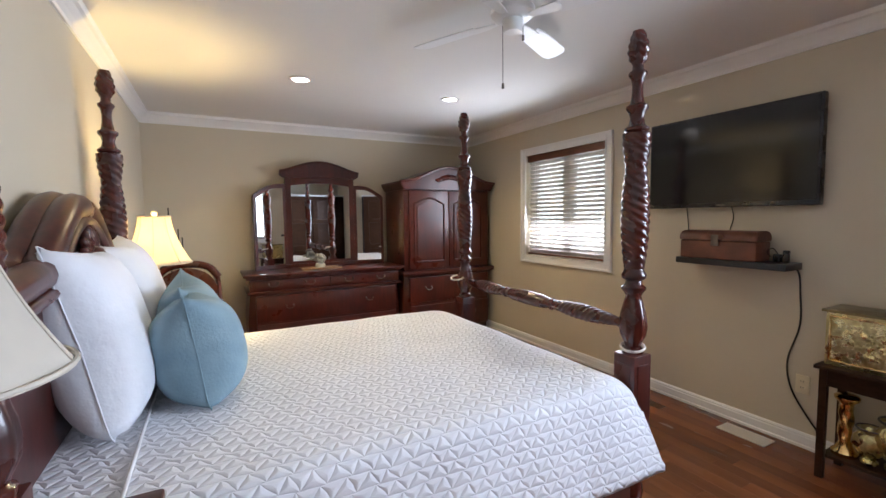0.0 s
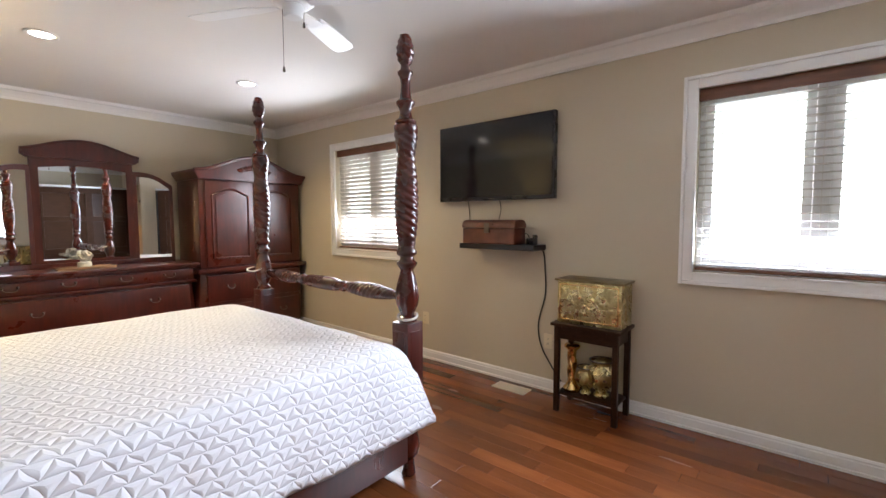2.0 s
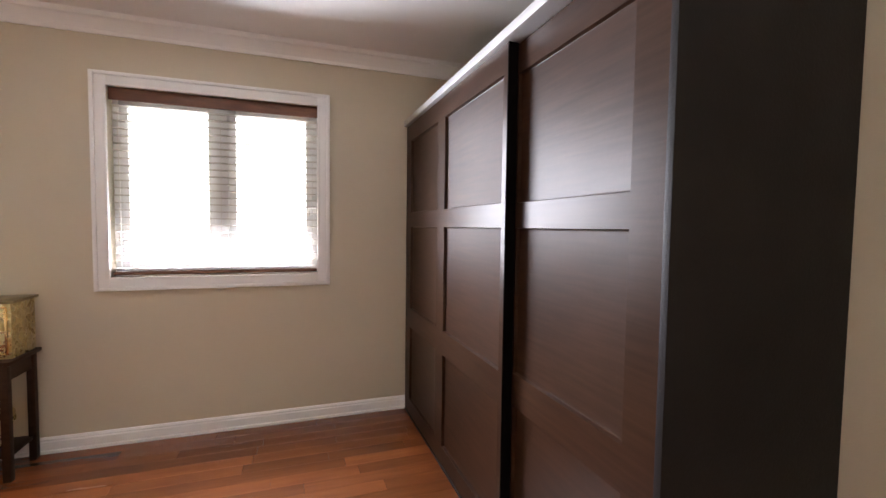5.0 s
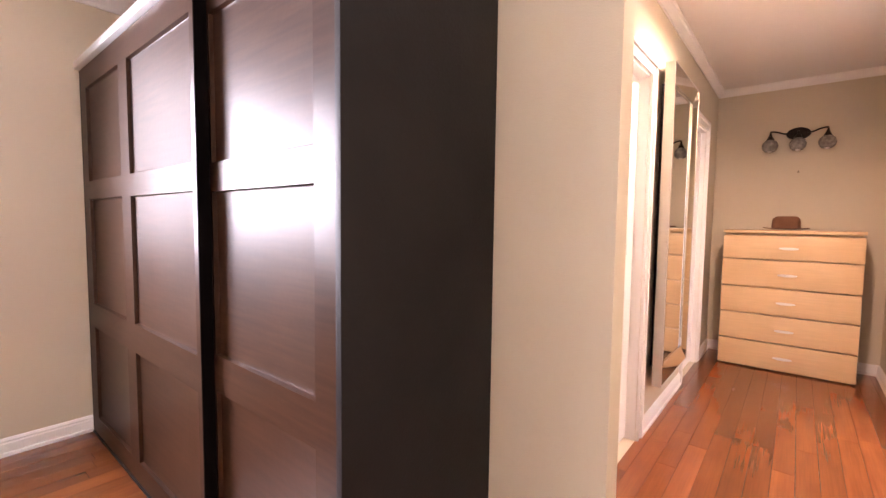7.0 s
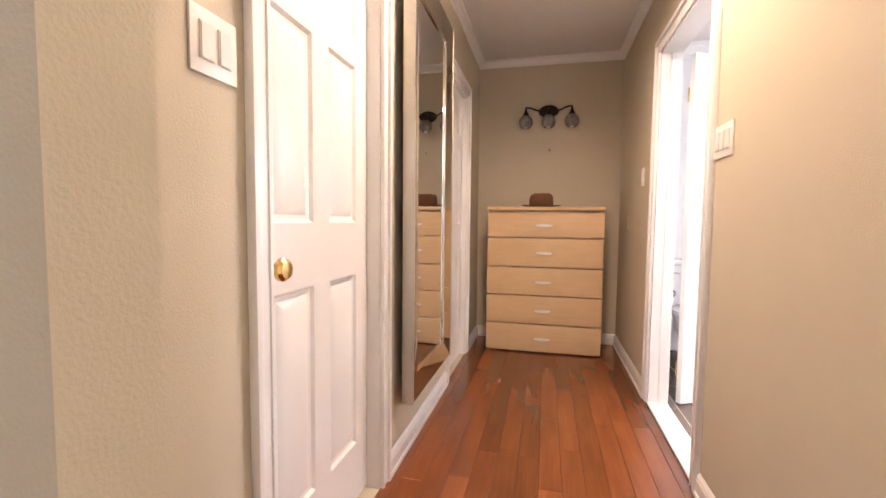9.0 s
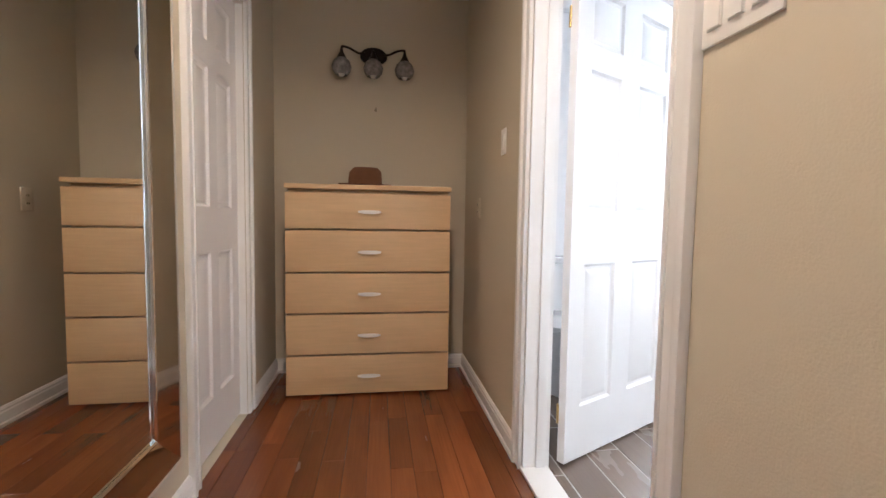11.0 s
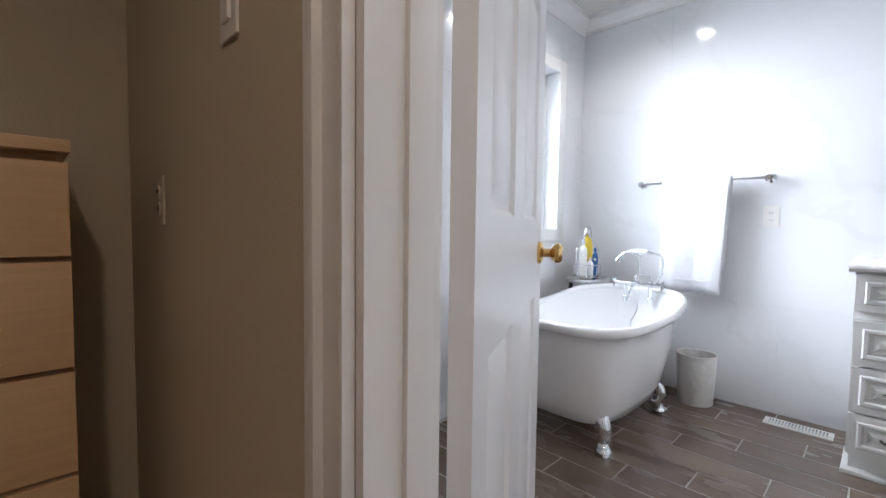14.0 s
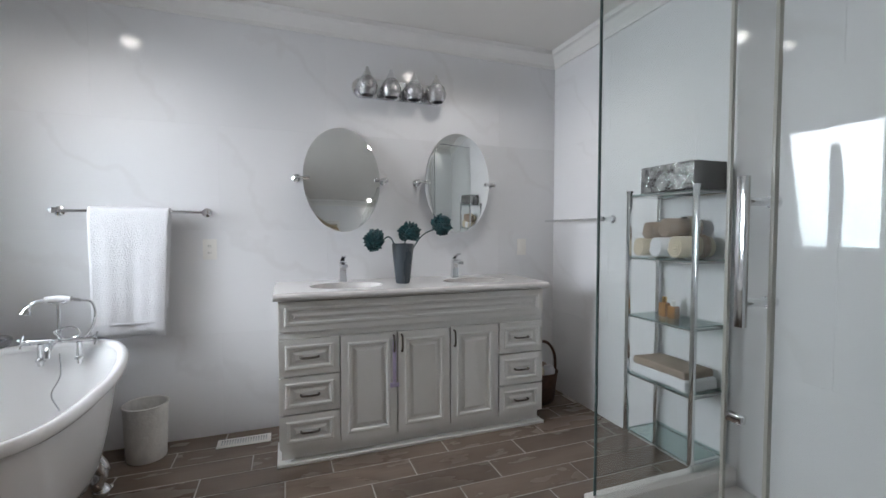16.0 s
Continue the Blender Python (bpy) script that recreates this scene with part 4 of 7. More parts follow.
def bombe(w, z0, z1, depth, bulge, n=14):
    """Rings of a swelling case: bulges outwards towards its lower middle."""
    rings = []
    for k in range(n + 1):
        t = k / n
        b = bulge * math.sin(math.pi * t ** 0.8) ** 1.2
        z = z0 + (z1 - z0) * t
        rings.append([(-w / 2 - b * 0.6, depth / 2, z), (-w / 2 - b * 0.6, -depth / 2 + 0.03, z), (-w / 2 + 0.05, -depth / 2 - b, z), (w / 2 - 0.05, -depth / 2 - b, z),
                      (w / 2 + b * 0.6, -depth / 2 + 0.03, z), (w / 2 + b * 0.6, depth / 2, z)])
    return rings


# Dresser along the north wall
dr = thing("dresser", (1.30, 4.70, 0), "dark cherry bombe dresser with long drawers", "dresser")
W_, D_ = 1.56, 0.50
part("case", loft(bombe(W_, 0.10, 0.70, D_, 0.045)), CHERRY, dr, "", 40)
part("upper_case", box(-W_ / 2 - 0.01, W_ / 2 + 0.01, -D_ / 2 - 0.012, D_ / 2, 0.72, 0.845, 0.012), CHERRY, dr)
part("waist_moulding", box(-W_ / 2 - 0.03, W_ / 2 + 0.03, -D_ / 2 - 0.032, D_ / 2, 0.695, 0.722, 0.010, 3), CHERRY, dr)
bm = box(-W_ / 2 - 0.06, W_ / 2 + 0.06, -D_ / 2 - 0.06, D_ / 2 + 0.005, 0.868, 0.895, 0.010, 3)
box(-W_ / 2 - 0.035, W_ / 2 + 0.035, -D_ / 2 - 0.035, D_ / 2, 0.843, 0.869, 0.010, 3, bm=bm)
part("top", bm, CHERRY, dr)
part("plinth", box(-W_ / 2 + 0.02, W_ / 2 - 0.02, -D_ / 2 + 0.02, D_ / 2, 0.06, 0.11, 0.01), CHERRY, dr)
for x in (-W_ / 2 + 0.06, W_ / 2 - 0.06):
    part("bracket_foot", box(x - 0.06, x + 0.06, -D_ / 2 - 0.005, -D_ / 2 + 0.10, 0.0, 0.10, 0.015, 3), CHERRY, dr)
for x0 in (-0.765, 0.005):
    d = part("drawer", box(x0, x0 + 0.76, -D_ / 2 - 0.022, -D_ / 2 - 0.008, 0.735, 0.835, 0.006), CHERRY, dr)
    for dx in (0.20, 0.56):
        bail(d, x0 + dx, -D_ / 2 - 0.022, 0.795, 0.09)
for z0 in (0.12, 0.41):
    yb = -D_ / 2 - 0.052
    d = part("drawer", box(-0.735, 0.735, yb, yb + 0.04, z0, z0 + 0.27, 0.010), CHERRY, dr)
    for dx in (-0.42, 0.42):
        bail(d, dx, yb, z0 + 0.16)

# Tri-fold mirror standing on the dresser
tm = thing("dresser_mirror", (1.325, 4.88, 0.895), "three-part dresser mirror in dark cherry arched frame", "mirror")


def arched(x0, x1, z0, zl, zr, rise, n=14):
    return [(x0, z0)] + [(x0 + (x1 - x0) * k / n, zl + (zr - zl) * k / n + rise * math.sin(math.pi * k / n)) for k in range(n + 1)] + [(x1, z0)]


def mirror_wing(name, outline, inner, m):
    p = part(name, prism(outline, -0.02, 0.02, 0.004, m=m), CHERRY, tm, "", 30)
    part("mirror_glass", prism(inner, -0.0245, -0.0205, 0.0015, m=m), MIRROR, p, "bevelled mirror glass", 30)
    return p


mirror_wing("centre_panel", arched(-0.385, 0.385, 0.0, 1.02, 1.02, 0.0), arched(-0.325, 0.325, 0.075, 0.915, 0.915, 0.03), Matrix.Identity(4))
for s in (-1, 1):
    o = arched(0.0, 0.345, 0.0, 0.93, 0.80, 0.045)
    i = arched(0.032, 0.313, 0.05, 0.880, 0.768, 0.04)
    if s < 0:
        o, i = [(-x, z) for x, z in o], [(-x, z) for x, z in i]
    mirror_wing("side_panel", o, i, pose(s * 0.385, 0, 0, 0, 0, -s * 12))
crest = [(-0.44, 1.03), (-0.44, 1.07)] + [(-0.42 + 0.84 * k / 24, 1.075 + 0.105 * math.sin(math.pi * k / 24) ** 1.3) for k in range(25)] + [(0.44, 1.07), (0.44, 1.03), (0.40, 1.0), (-0.40, 1.0)]
part("crest", prism(crest, -0.045, 0.025, 0.010), CHERRY, tm, "arched crest", 30)
part("crest_lip", tube([(x, -0.04, z) for x, z in crest[1:-3]], 0.014, 8, smooth_n=1), CHERRY, tm)
part("mirror_base", box(-0.70, 0.70, -0.03, 0.03, 0.0, 0.045, 0.008), CHERRY, tm)

tray = thing("tray", (1.25, 4.62, 0.895), "flat pale tray with silk flowers on the dresser", "tray")
bm = box(-0.21, 0.21, -0.09, 0.09, 0.0, 0.010, 0.004)
for y in (-0.085, 0.085):
    box(-0.21, 0.21, y - 0.006, y + 0.006, 0.008, 0.022, 0.003, bm=bm)
part("tray_body", bm, mat("tray_wood", (0.30, 0.17, 0.09), 0.4, var=0.3), tray)
fl = thing("silk_flower_bunch", (1.24, 4.60, 0.905), "bunch of ivory silk flowers on a tray", "flowers")
bm = bmesh.new()
for k in range(26):
    a, r, z = random.uniform(0, 6.28), random.uniform(0, 0.075), random.uniform(0.02, 0.13)
    lathe([(0.004, 0), (0.016, 0.008), (0.024, 0.024), (0.018, 0.020), (0.006, 0.010), (0, 0.009)], 7, bm=bm,
          m=Matrix.Translation((r * math.cos(a), r * math.sin(a) * 0.6, z)) @ pose(0, 0, 0, random.uniform(-60, 60), random.uniform(-60, 60), 0), wave=lambda q, z: 1 + 0.25 * math.cos(5 * q))
part("blossoms", bm, WHITEFL, fl, "", 60)
part("flower_base", lathe([(0.045, 0), (0.055, 0.02), (0.05, 0.05), (0.03, 0.06)], 16), WHITEFL, fl)

# Armoire in the corner
ar = thing("armoire", (2.72, 4.67, 0), "dark cherry armoire with arched carved crown and panelled doors", "armoire")
AW, AD = 1.15, 0.58
part("base_case", loft(bombe(AW, 0.10, 0.78, AD, 0.040)), CHERRY, ar, "", 40)
part("waist_moulding", box(-AW / 2 - 0.05, AW / 2 + 0.05, -AD / 2 - 0.06, AD / 2, 0.775, 0.825, 0.016, 3), CHERRY, ar)
part("upper_case", box(-AW / 2, AW / 2, -AD / 2 + 0.01, AD / 2, 0.825, 1.76, 0.006), CHERRY, ar)
part("plinth", box(-AW / 2 + 0.02, AW / 2 - 0.02, -AD / 2 + 0.02, AD / 2, 0.0, 0.105, 0.01), CHERRY, ar)
crown = [(-AW / 2 - 0.055, 1.83), (-AW / 2 - 0.055, 1.855)] + [(-AW / 2 + 0.02 + (AW - 0.04) * k / 30, 1.862 + 0.165 * max(0, math.sin(math.pi * k / 30)) ** 1.6) for k in range(31)]
crown += [(AW / 2 + 0.055, 1.855), (AW / 2 + 0.055, 1.83), (AW / 2 + 0.01, 1.76), (-AW / 2 - 0.01, 1.76)]
part("crown", prism(crown, -AD / 2 - 0.05, AD / 2, 0.010), CHERRY, ar, "arched crown", 30)
part("crown_lip", tube([(x, -AD / 2 - 0.052, z - 0.004) for x, z in crown[1:-3]], 0.016, 8, smooth_n=1), CHERRY, ar)
bm = bmesh.new()
for k in range(13):
    x = -0.15 + 0.025 * k
    lathe([(0, -0.02), (0.014, -0.01), (0.020, 0.015), (0.010, 0.04), (0, 0.05)], 8, m=Matrix.Translation((x, -AD / 2 - 0.055, 1.86 + 0.035 * math.cos((k - 6) / 6 * 1.5))) @ pose(0, 0, 0, 0, (k - 6) * 12, 0), bm=bm)
part("carved_ornament", bm, CARVED, ar, "carved leaf ornament", 60)
for s in (-1, 1):
    x0, x1 = (0.004, AW / 2 - 0.06) if s > 0 else (-AW / 2 + 0.06, -0.004)
    d = part("door", box(x0, x1, -AD / 2 - 0.012, -AD / 2 + 0.012, 0.845, 1.745, 0.005), CHERRY, ar)
    w = x1 - x0
    pan = [(x0 + 0.065, 0.93)] + [(x0 + 0.065 + (w - 0.13) * k / 16, 1.60 + 0.065 * (0.5 - 0.5 * math.cos(2 * math.pi * k / 16)) ** 0.7) for k in range(17)] + [(x1 - 0.065, 0.93)]
    part("panel_moulding", tube([(x, -AD / 2 - 0.014, z) for x, z in pan + [pan[0]]], 0.011, 8, smooth_n=1), CHERRY, d)
    inner = [(x0 + w / 2 + (x - x0 - w / 2) * 0.84, 1.27 + (z - 1.27) * 0.92) for x, z in pan]
    part("raised_panel", prism(inner, -AD / 2 - 0.020, -AD / 2 - 0.010, 0.006), CHERRY, d, "", 30)
    part("door_pull", tube([(s * 0.03, -AD / 2 - 0.014, 1.20), (s * 0.03, -AD / 2 - 0.035, 1.215), (s * 0.03, -AD / 2 - 0.035, 1.285), (s * 0.03, -AD / 2 - 0.014, 1.30)], 0.005, 6, smooth_n=4), PEWTER, d, "dark metal pull")
for z0 in (0.13, 0.46):
    d = part("drawer", box(-AW / 2 + 0.04, AW / 2 - 0.04, -AD / 2 - 0.048, -AD / 2, z0, z0 + 0.29, 0.012), CHERRY, ar)
    for dx in (-0.30, 0.30):
        bail(d, dx, -AD / 2 - 0.048, z0 + 0.17)


# Night stands and their lamps
def night_stand(at, label):
    ob = thing("nightstand", at, label, "nightstand", "nightstands")
    part("case", loft(bombe(0.44, 0.06, 0.66, 0.40, 0.02)), CHERRY, ob, "", 40)
    bm = box(-0.25, 0.25, -0.235, 0.215, 0.80, 0.828, 0.008, 3)
    box(-0.235, 0.235, -0.22, 0.20, 0.778, 0.802, 0.008, 3, bm=bm)
    part("top", bm, CHERRY, ob)
    part("upper_case", box(-0.225, 0.225, -0.205, 0.20, 0.66, 0.78, 0.006), CHERRY, ob)
    d = part("drawer", box(-0.20, 0.20, -0.222, -0.204, 0.68, 0.765, 0.006), CHERRY, ob)
    bail(d, 0, -0.222, 0.735)
    d = part("drawer", box(-0.19, 0.19, -0.232, -0.20, 0.12, 0.60, 0.010), CHERRY, ob)
    bail(d, 0, -0.232, 0.42)
    part("plinth", box(-0.22, 0.22, -0.20, 0.20, 0.0, 0.065, 0.006), CHERRY, ob)
    return ob


night_stand((-0.14, 0.72, 0), "dark cherry nightstand beside the bed").rotation_euler.z = radians(90)
night_stand((-0.14, 3.08, 0), "dark cherry nightstand on the far side of the bed").rotation_euler.z = radians(90)


def table_lamp(at, lit, up=0.0):
    ob = thing("table_lamp", at, "bell-shaped cream shade table lamp, lit, on a nightstand" if lit else "bell-shaped ivory shade table lamp, unlit, on a nightstand", "lamp", "table lamps")
    part("base", lathe([(0.075, 0), (0.078, 0.012), (0.05, 0.022), (0.022, 0.04), (0.018, 0.07), (0.040, 0.10), (0.052, 0.15), (0.045, 0.20), (0.022, 0.25), (0.014, 0.28), (0.018, 0.295), (0.010, 0.31), (0.009, 0.42 + up)], 28),
         mat("antique_gold_lamp", (0.30, 0.20, 0.10), 0.35, 0.7, var=0.4, scale=14), ob, "turned antique gold base")
    prof = []
    for k in range(13):
        t = k / 12
        prof.append((0.085 + 0.105 * (1 - t) ** 1.7, 0.345 + up + 0.295 * t))
    sh = bmesh.new()
    seg = 32
    rings = [[sh.verts.new((r * (1 + 0.02 * math.cos(8 * a)) * math.cos(a), r * (1 + 0.02 * math.cos(8 * a)) * math.sin(a), z)) for a in (2 * math.pi * k / seg for k in range(seg))] for r, z in prof]
    for a, b in zip(rings, rings[1:]):
        for k in range(seg):
            sh.faces.new((a[k], a[(k + 1) % seg], b[(k + 1) % seg], b[k]))
    s = part("shade", sh, SHADE if lit else SHADEOFF, ob, "pleated bell shade with trimmed rims", 60)
    so = s.modifiers.new("thick", "SOLIDIFY")
    so.thickness = 0.002
    for r, z in (prof[0], prof[-1]):
        part("rim_trim", tube([(r * 1.02 * math.cos(a), r * 1.02 * math.sin(a), z) for a in (2 * math.pi * k / 40 for k in range(41))], 0.005, 6, smooth_n=1), SHADEOFF, s, "braided trim")
    bm = bmesh.new()
    for k in range(8):
        a = 2 * math.pi * k / 8
        tube([(r * 1.022 * math.cos(a), r * 1.022 * math.sin(a), z) for r, z in prof], 0.0022, 5, smooth_n=1, bm=bm)
    part("shade_ribs", bm, SHADEOFF, s, "", 60)
    part("finial", lathe([(0.004, 0.60 + up), (0.006, 0.645 + up), (0.016, 0.65 + up), (0.018, 0.665 + up), (0.010, 0.672 + up), (0, 0.675 + up)], 14), IVORY, ob)
    return ob


table_lamp((-0.180, 0.70, 0.828), False, 0.04)
table_lamp((-0.10, 3.06, 0.828), True)

# Carved armchair in the corner
ch = thing("armchair", (-0.02, 3.95, 0), "carved dark wood armchair with a cream padded seat", "chair", rz=-4)
part("seat", box(-0.26, 0.26, -0.25, 0.25, 0.40, 0.47, 0.025, 4), SEATC, ch, "cream upholstered seat")
bm = bmesh.new()
for y in (-0.255, 0.255):
    box(-0.27, 0.27, y - 0.02, y + 0.02, 0.33, 0.41, 0.008, bm=bm)
box(-0.27, -0.23, -0.24, 0.24, 0.33, 0.41, 0.008, bm=bm)
box(0.23, 0.27, -0.24, 0.24, 0.33, 0.41, 0.008, bm=bm)
part("seat_frame", bm, CHERRY, ch)
for x in (-0.25, 0.25):
    part("leg", tube([(x, -0.24, 0.38), (x * 1.08, -0.27, 0.22), (x * 1.0, -0.25, 0.06), (x * 1.05, -0.275, 0.0)], 0.024, 10, taper=lambda t: 1.2 - 0.5 * t), CHERRY, ch)
    part("leg", tube([(x, 0.24, 0.40), (x, 0.27, 0.2), (x, 0.32, 0.0)], 0.022, 10), CHERRY, ch)
    part("arm", tube([(x, 0.22, 0.72), (x * 1.12, 0.05, 0.73), (x * 1.2, -0.18, 0.72), (x * 1.22, -0.26, 0.70), (x * 1.2, -0.28, 0.665), (x * 1.17, -0.25, 0.65)], 0.024, 10), CARVED, ch, "scrolled arm")
    part("arm_post", tube([(x * 1.18, -0.19, 0.71), (x * 1.1, -0.16, 0.58), (x, -0.20, 0.42)], 0.020, 10), CARVED, ch)
    part("back_stile", tube([(x, 0.24, 0.40), (x, 0.27, 0.75), (x * 0.95, 0.33, 0.94)], 0.022, 10), CARVED, ch)
oval = [(0.24 * math.cos(a), 0.80 + 0.22 * math.sin(a)) for a in (2 * math.pi * k / 32 for k in range(32))]
part("back_panel", prism(oval, 0.265, 0.295, 0.006), CARVED, ch, "carved oval back", 30)
part("back_crest", tube([(-0.25, 0.32, 0.92), (-0.16, 0.33, 1.02), (0, 0.335, 1.05), (0.16, 0.33, 1.02), (0.25, 0.32, 0.92)], 0.034, 12), CARVED, ch, "carved rounded crest rail")
sticks = thing("dried_reeds", (-0.14, 4.62, 0), "thin dark dried reeds standing in a floor vase", "plant")
part("floor_vase", lathe([(0.07, 0), (0.09, 0.05), (0.11, 0.25), (0.08, 0.45), (0.05, 0.55), (0.06, 0.60)], 24), VASEM, sticks)
for dx, top in ((0.0, 1.56), (0.07, 1.36), (0.10, 1.28)):
    part("reed", tube([(dx * 0.4, 0, 0.35), (dx, 0, 0.9), (dx, 0.0, top)], 0.006, 6), BRONZE, sticks)

# Television, its shelf and what stands on it
tv = thing("television", (EX - 0.072, 1.555, 1.485), "large black flat-screen television mounted on the wall", "television")
part("housing", box(-0.006, 0.045, -0.548, 0.548, 0.0, 0.642, 0.010, 3), BLACKP, tv)
part("screen", box(-0.0085, -0.0055, -0.533, 0.533, 0.030, 0.628), SCREEN, tv, "dark glossy screen", None)
part("badge", box(-0.0095, -0.0055, -0.026, 0.026, 0.010, 0.018), PEWTER, tv, "", None)
part("wall_bracket", box(0.045, 0.071, -0.2, 0.2, 0.18, 0.46), BLACKP, tv)
sh = thing("wall_shelf", (EX, 1.46, 1.095), "black floating wall shelf under the television", "shelf")
part("board", box(-0.205, -0.001, -0.355, 0.325, 0.0, 0.042, 0.003), BLACKW, sh)
cs = thing("leather_case", (3.255, 1.51, 1.137), "reddish-brown domed leather case on the shelf", "box")
prof = [(-0.245, 0.0), (-0.25, 0.12)] + [(0.25 * -math.cos(math.pi * k / 12) * (1 if k else 1), 0.135 + 0.05 * math.sin(math.pi * k / 12) ** 0.5) for k in range(13)] + [(0.25, 0.12), (0.245, 0.0)]
bm = box(-0.085, 0.085, -0.245, 0.245, 0.0, 0.125, 0.012, 3)
part("case_body", bm, LEATHER, cs)
lid = [(-0.092, 0.128), (-0.088, 0.16), (-0.07, 0.183), (-0.03, 0.192), (0.03, 0.192), (0.07, 0.183), (0.088, 0.16), (0.092, 0.128)]
part("case_lid", prism(lid, -0.25, 0.25, 0.006), LEATHER, cs, "domed lid", 40)
part("clasp", box(-0.099, -0.090, -0.025, 0.025, 0.09, 0.165, 0.003), PEWTER, cs, "metal clasp")
part("clasp_strap", prism([(-0.06, 0.15), (0, 0.115), (0.06, 0.15), (0.05, 0.165), (-0.05, 0.165)], -0.098, -0.09, m=pose(0, 0, 0, 0, 0, 90) @ Matrix.Scale(-1, 4, (0, 1, 0))), LEATHER, cs)
ad = thing("power_adapter", (3.29, 1.20, 1.137), "small black power adapters on the shelf", "adapter")
part("adapter_body", box(-0.02, 0.02, -0.02, 0.02, 0, 0.05, 0.005), BLACKP, ad)
part("adapter_plug", box(-0.015, 0.015, -0.06, -0.03, 0, 0.075, 0.005), BLACKP, ad)
part("adapter_lead", tube([(0, 0.0, 0.05), (0, 0.03, 0.085), (0.0, 0.06, 0.06), (0.02, 0.05, 0.03)], 0.003, 6), CABLE, ad)
cb = thing("power_cable", (EX - 0.012, 1.12, 0.10), "long black power cable hanging down the wall", "cable")
part("lead", tube([(-0.03, 0.06, 1.03), (-0.005, 0.00, 0.985), (0, -0.015, 0.85), (0, -0.02, 0.65), (0, 0.035, 0.42), (0, 0.01, 0.25), (0, -0.08, 0.10), (0, -0.16, 0.0)], 0.0055, 7), CABLE, cb)
for y, zb in ((1.83, 1.145), (1.515, 1.33)):
    c = thing("television_cable", (EX - 0.01, y, zb), "thin black cable running up to the television", "cable", "television cables")
    part("lead", tube([(0, 0.01, 0), (0, -0.01, (1.5 - zb) / 2), (0, 0.008, 1.5 - zb)], 0.004, 6), CABLE, c)

st = thing("side_table", (3.205, 0.672, 0), "small dark wood side table with lower shelf", "table")
part("top", box(-0.155, 0.145, -0.235, 0.235, 0.602, 0.624, 0.006), ESPRESSO, st)
bm = bmesh.new()
for y in (-0.205, 0.19):
    box(-0.125, 0.125, y, y + 0.015, 0.515, 0.602, bm=bm)
for x in (-0.128, 0.113):
    box(x, x + 0.015, -0.19, 0.19, 0.515, 0.602, bm=bm)
part("apron", bm, ESPRESSO, st)
for x in (-0.135, 0.10):
    for y in (-0.215, 0.18):
        part("leg", box(x, x + 0.035, y, y + 0.035, 0.0, 0.603, 0.003), ESPRESSO, st)
part("lower_shelf", box(-0.11, 0.12, -0.20, 0.20, 0.115, 0.133, 0.003), ESPRESSO, st)
bb = thing("brass_box", (3.215, 0.668, 0.624), "embossed antique brass log box on a side table", "box")
part("box_body", box(-0.105, 0.115, -0.215, 0.215, 0.0, 0.285, 0.006), EMBOSS, bb)
part("lid", box(-0.118, 0.120, -0.232, 0.232, 0.285, 0.300, 0.005), mat("aged_brass_lid", (0.30, 0.24, 0.12), 0.35, 0.9, var=0.4, scale=12), bb, "flat aged brass lid")
bm = bmesh.new()
for k in range(46):
    y, z = random.gauss(0, 0.065), 0.145 + random.gauss(0, 0.035)
    if abs(y) < 0.15 and 0.05 < z < 0.24:
        bmesh.ops.create_icosphere(bm, subdivisions=1, radius=random.uniform(0.008, 0.020), matrix=Matrix.Translation((-0.105, y, z)) @ Matrix.Diagonal((0.6, random.uniform(0.7, 1.5), random.uniform(0.7, 1.3), 1)))
part("embossed_relief", bm, EMBOSS, bb, "embossed figure relief", 60)
bm = bmesh.new()
for a in (-0.195, 0.195):
    box(-0.111, -0.104, a - 0.005, a + 0.005, 0.025, 0.265, 0.002, bm=bm)
for z in (0.025, 0.265):
    box(-0.111, -0.104, -0.195, 0.195, z - 0.005, z + 0.005, 0.002, bm=bm)
part("beaded_border", bm, BRASS, bb)
cd = thing("candlestick", (3.18, 0.80, 0.133), "twisted brass candlestick on the lower shelf", "candlestick")
part("stem", lathe([(0.055, 0), (0.058, 0.02), (0.04, 0.04), (0.03, 0.06)] + [(0.030, 0.06 + 0.02 * k) for k in range(1, 12)] + [(0.035, 0.29), (0.052, 0.305), (0.055, 0.32), (0.045, 0.33)], 26,
                   wave=lambda a, z: 1 + (0.16 * math.sin(3 * a + 60 * z) if 0.07 < z < 0.28 else 0)), BRASS, cd, "", 50)
for dx, dy, s, nm in ((0.0, 0.60, 1.0, "brass_bowl"), (-0.02, 0.70, 0.75, "brass_pot")):
    o = thing(nm, (3.20 + dx, dy, 0.133), "dented old brass vessel on the lower shelf", "bowl")
    part("vessel", lathe([(0.04 * s, 0), (0.05 * s, 0.015 * s), (0.03 * s, 0.035 * s), (0.06 * s, 0.07 * s), (0.095 * s, 0.13 * s), (0.09 * s, 0.19 * s), (0.06 * s, 0.22 * s), (0.075 * s, 0.25 * s), (0.068 * s, 0.245 * s),
                          (0.05 * s, 0.21 * s)], 24, opened=True, wave=lambda a, z: 1 + 0.07 * math.sin(6 * a + 9 * z)), EMBOSS, o, "", 50)
    part("rim", tube([(0.076 * s * math.cos(a), 0.076 * s * math.sin(a), 0.25 * s) for a in (2 * math.pi * k / 24 for k in range(25))], 0.006 * s, 6, smooth_n=1), PEWTER, o, "dark metal rim")


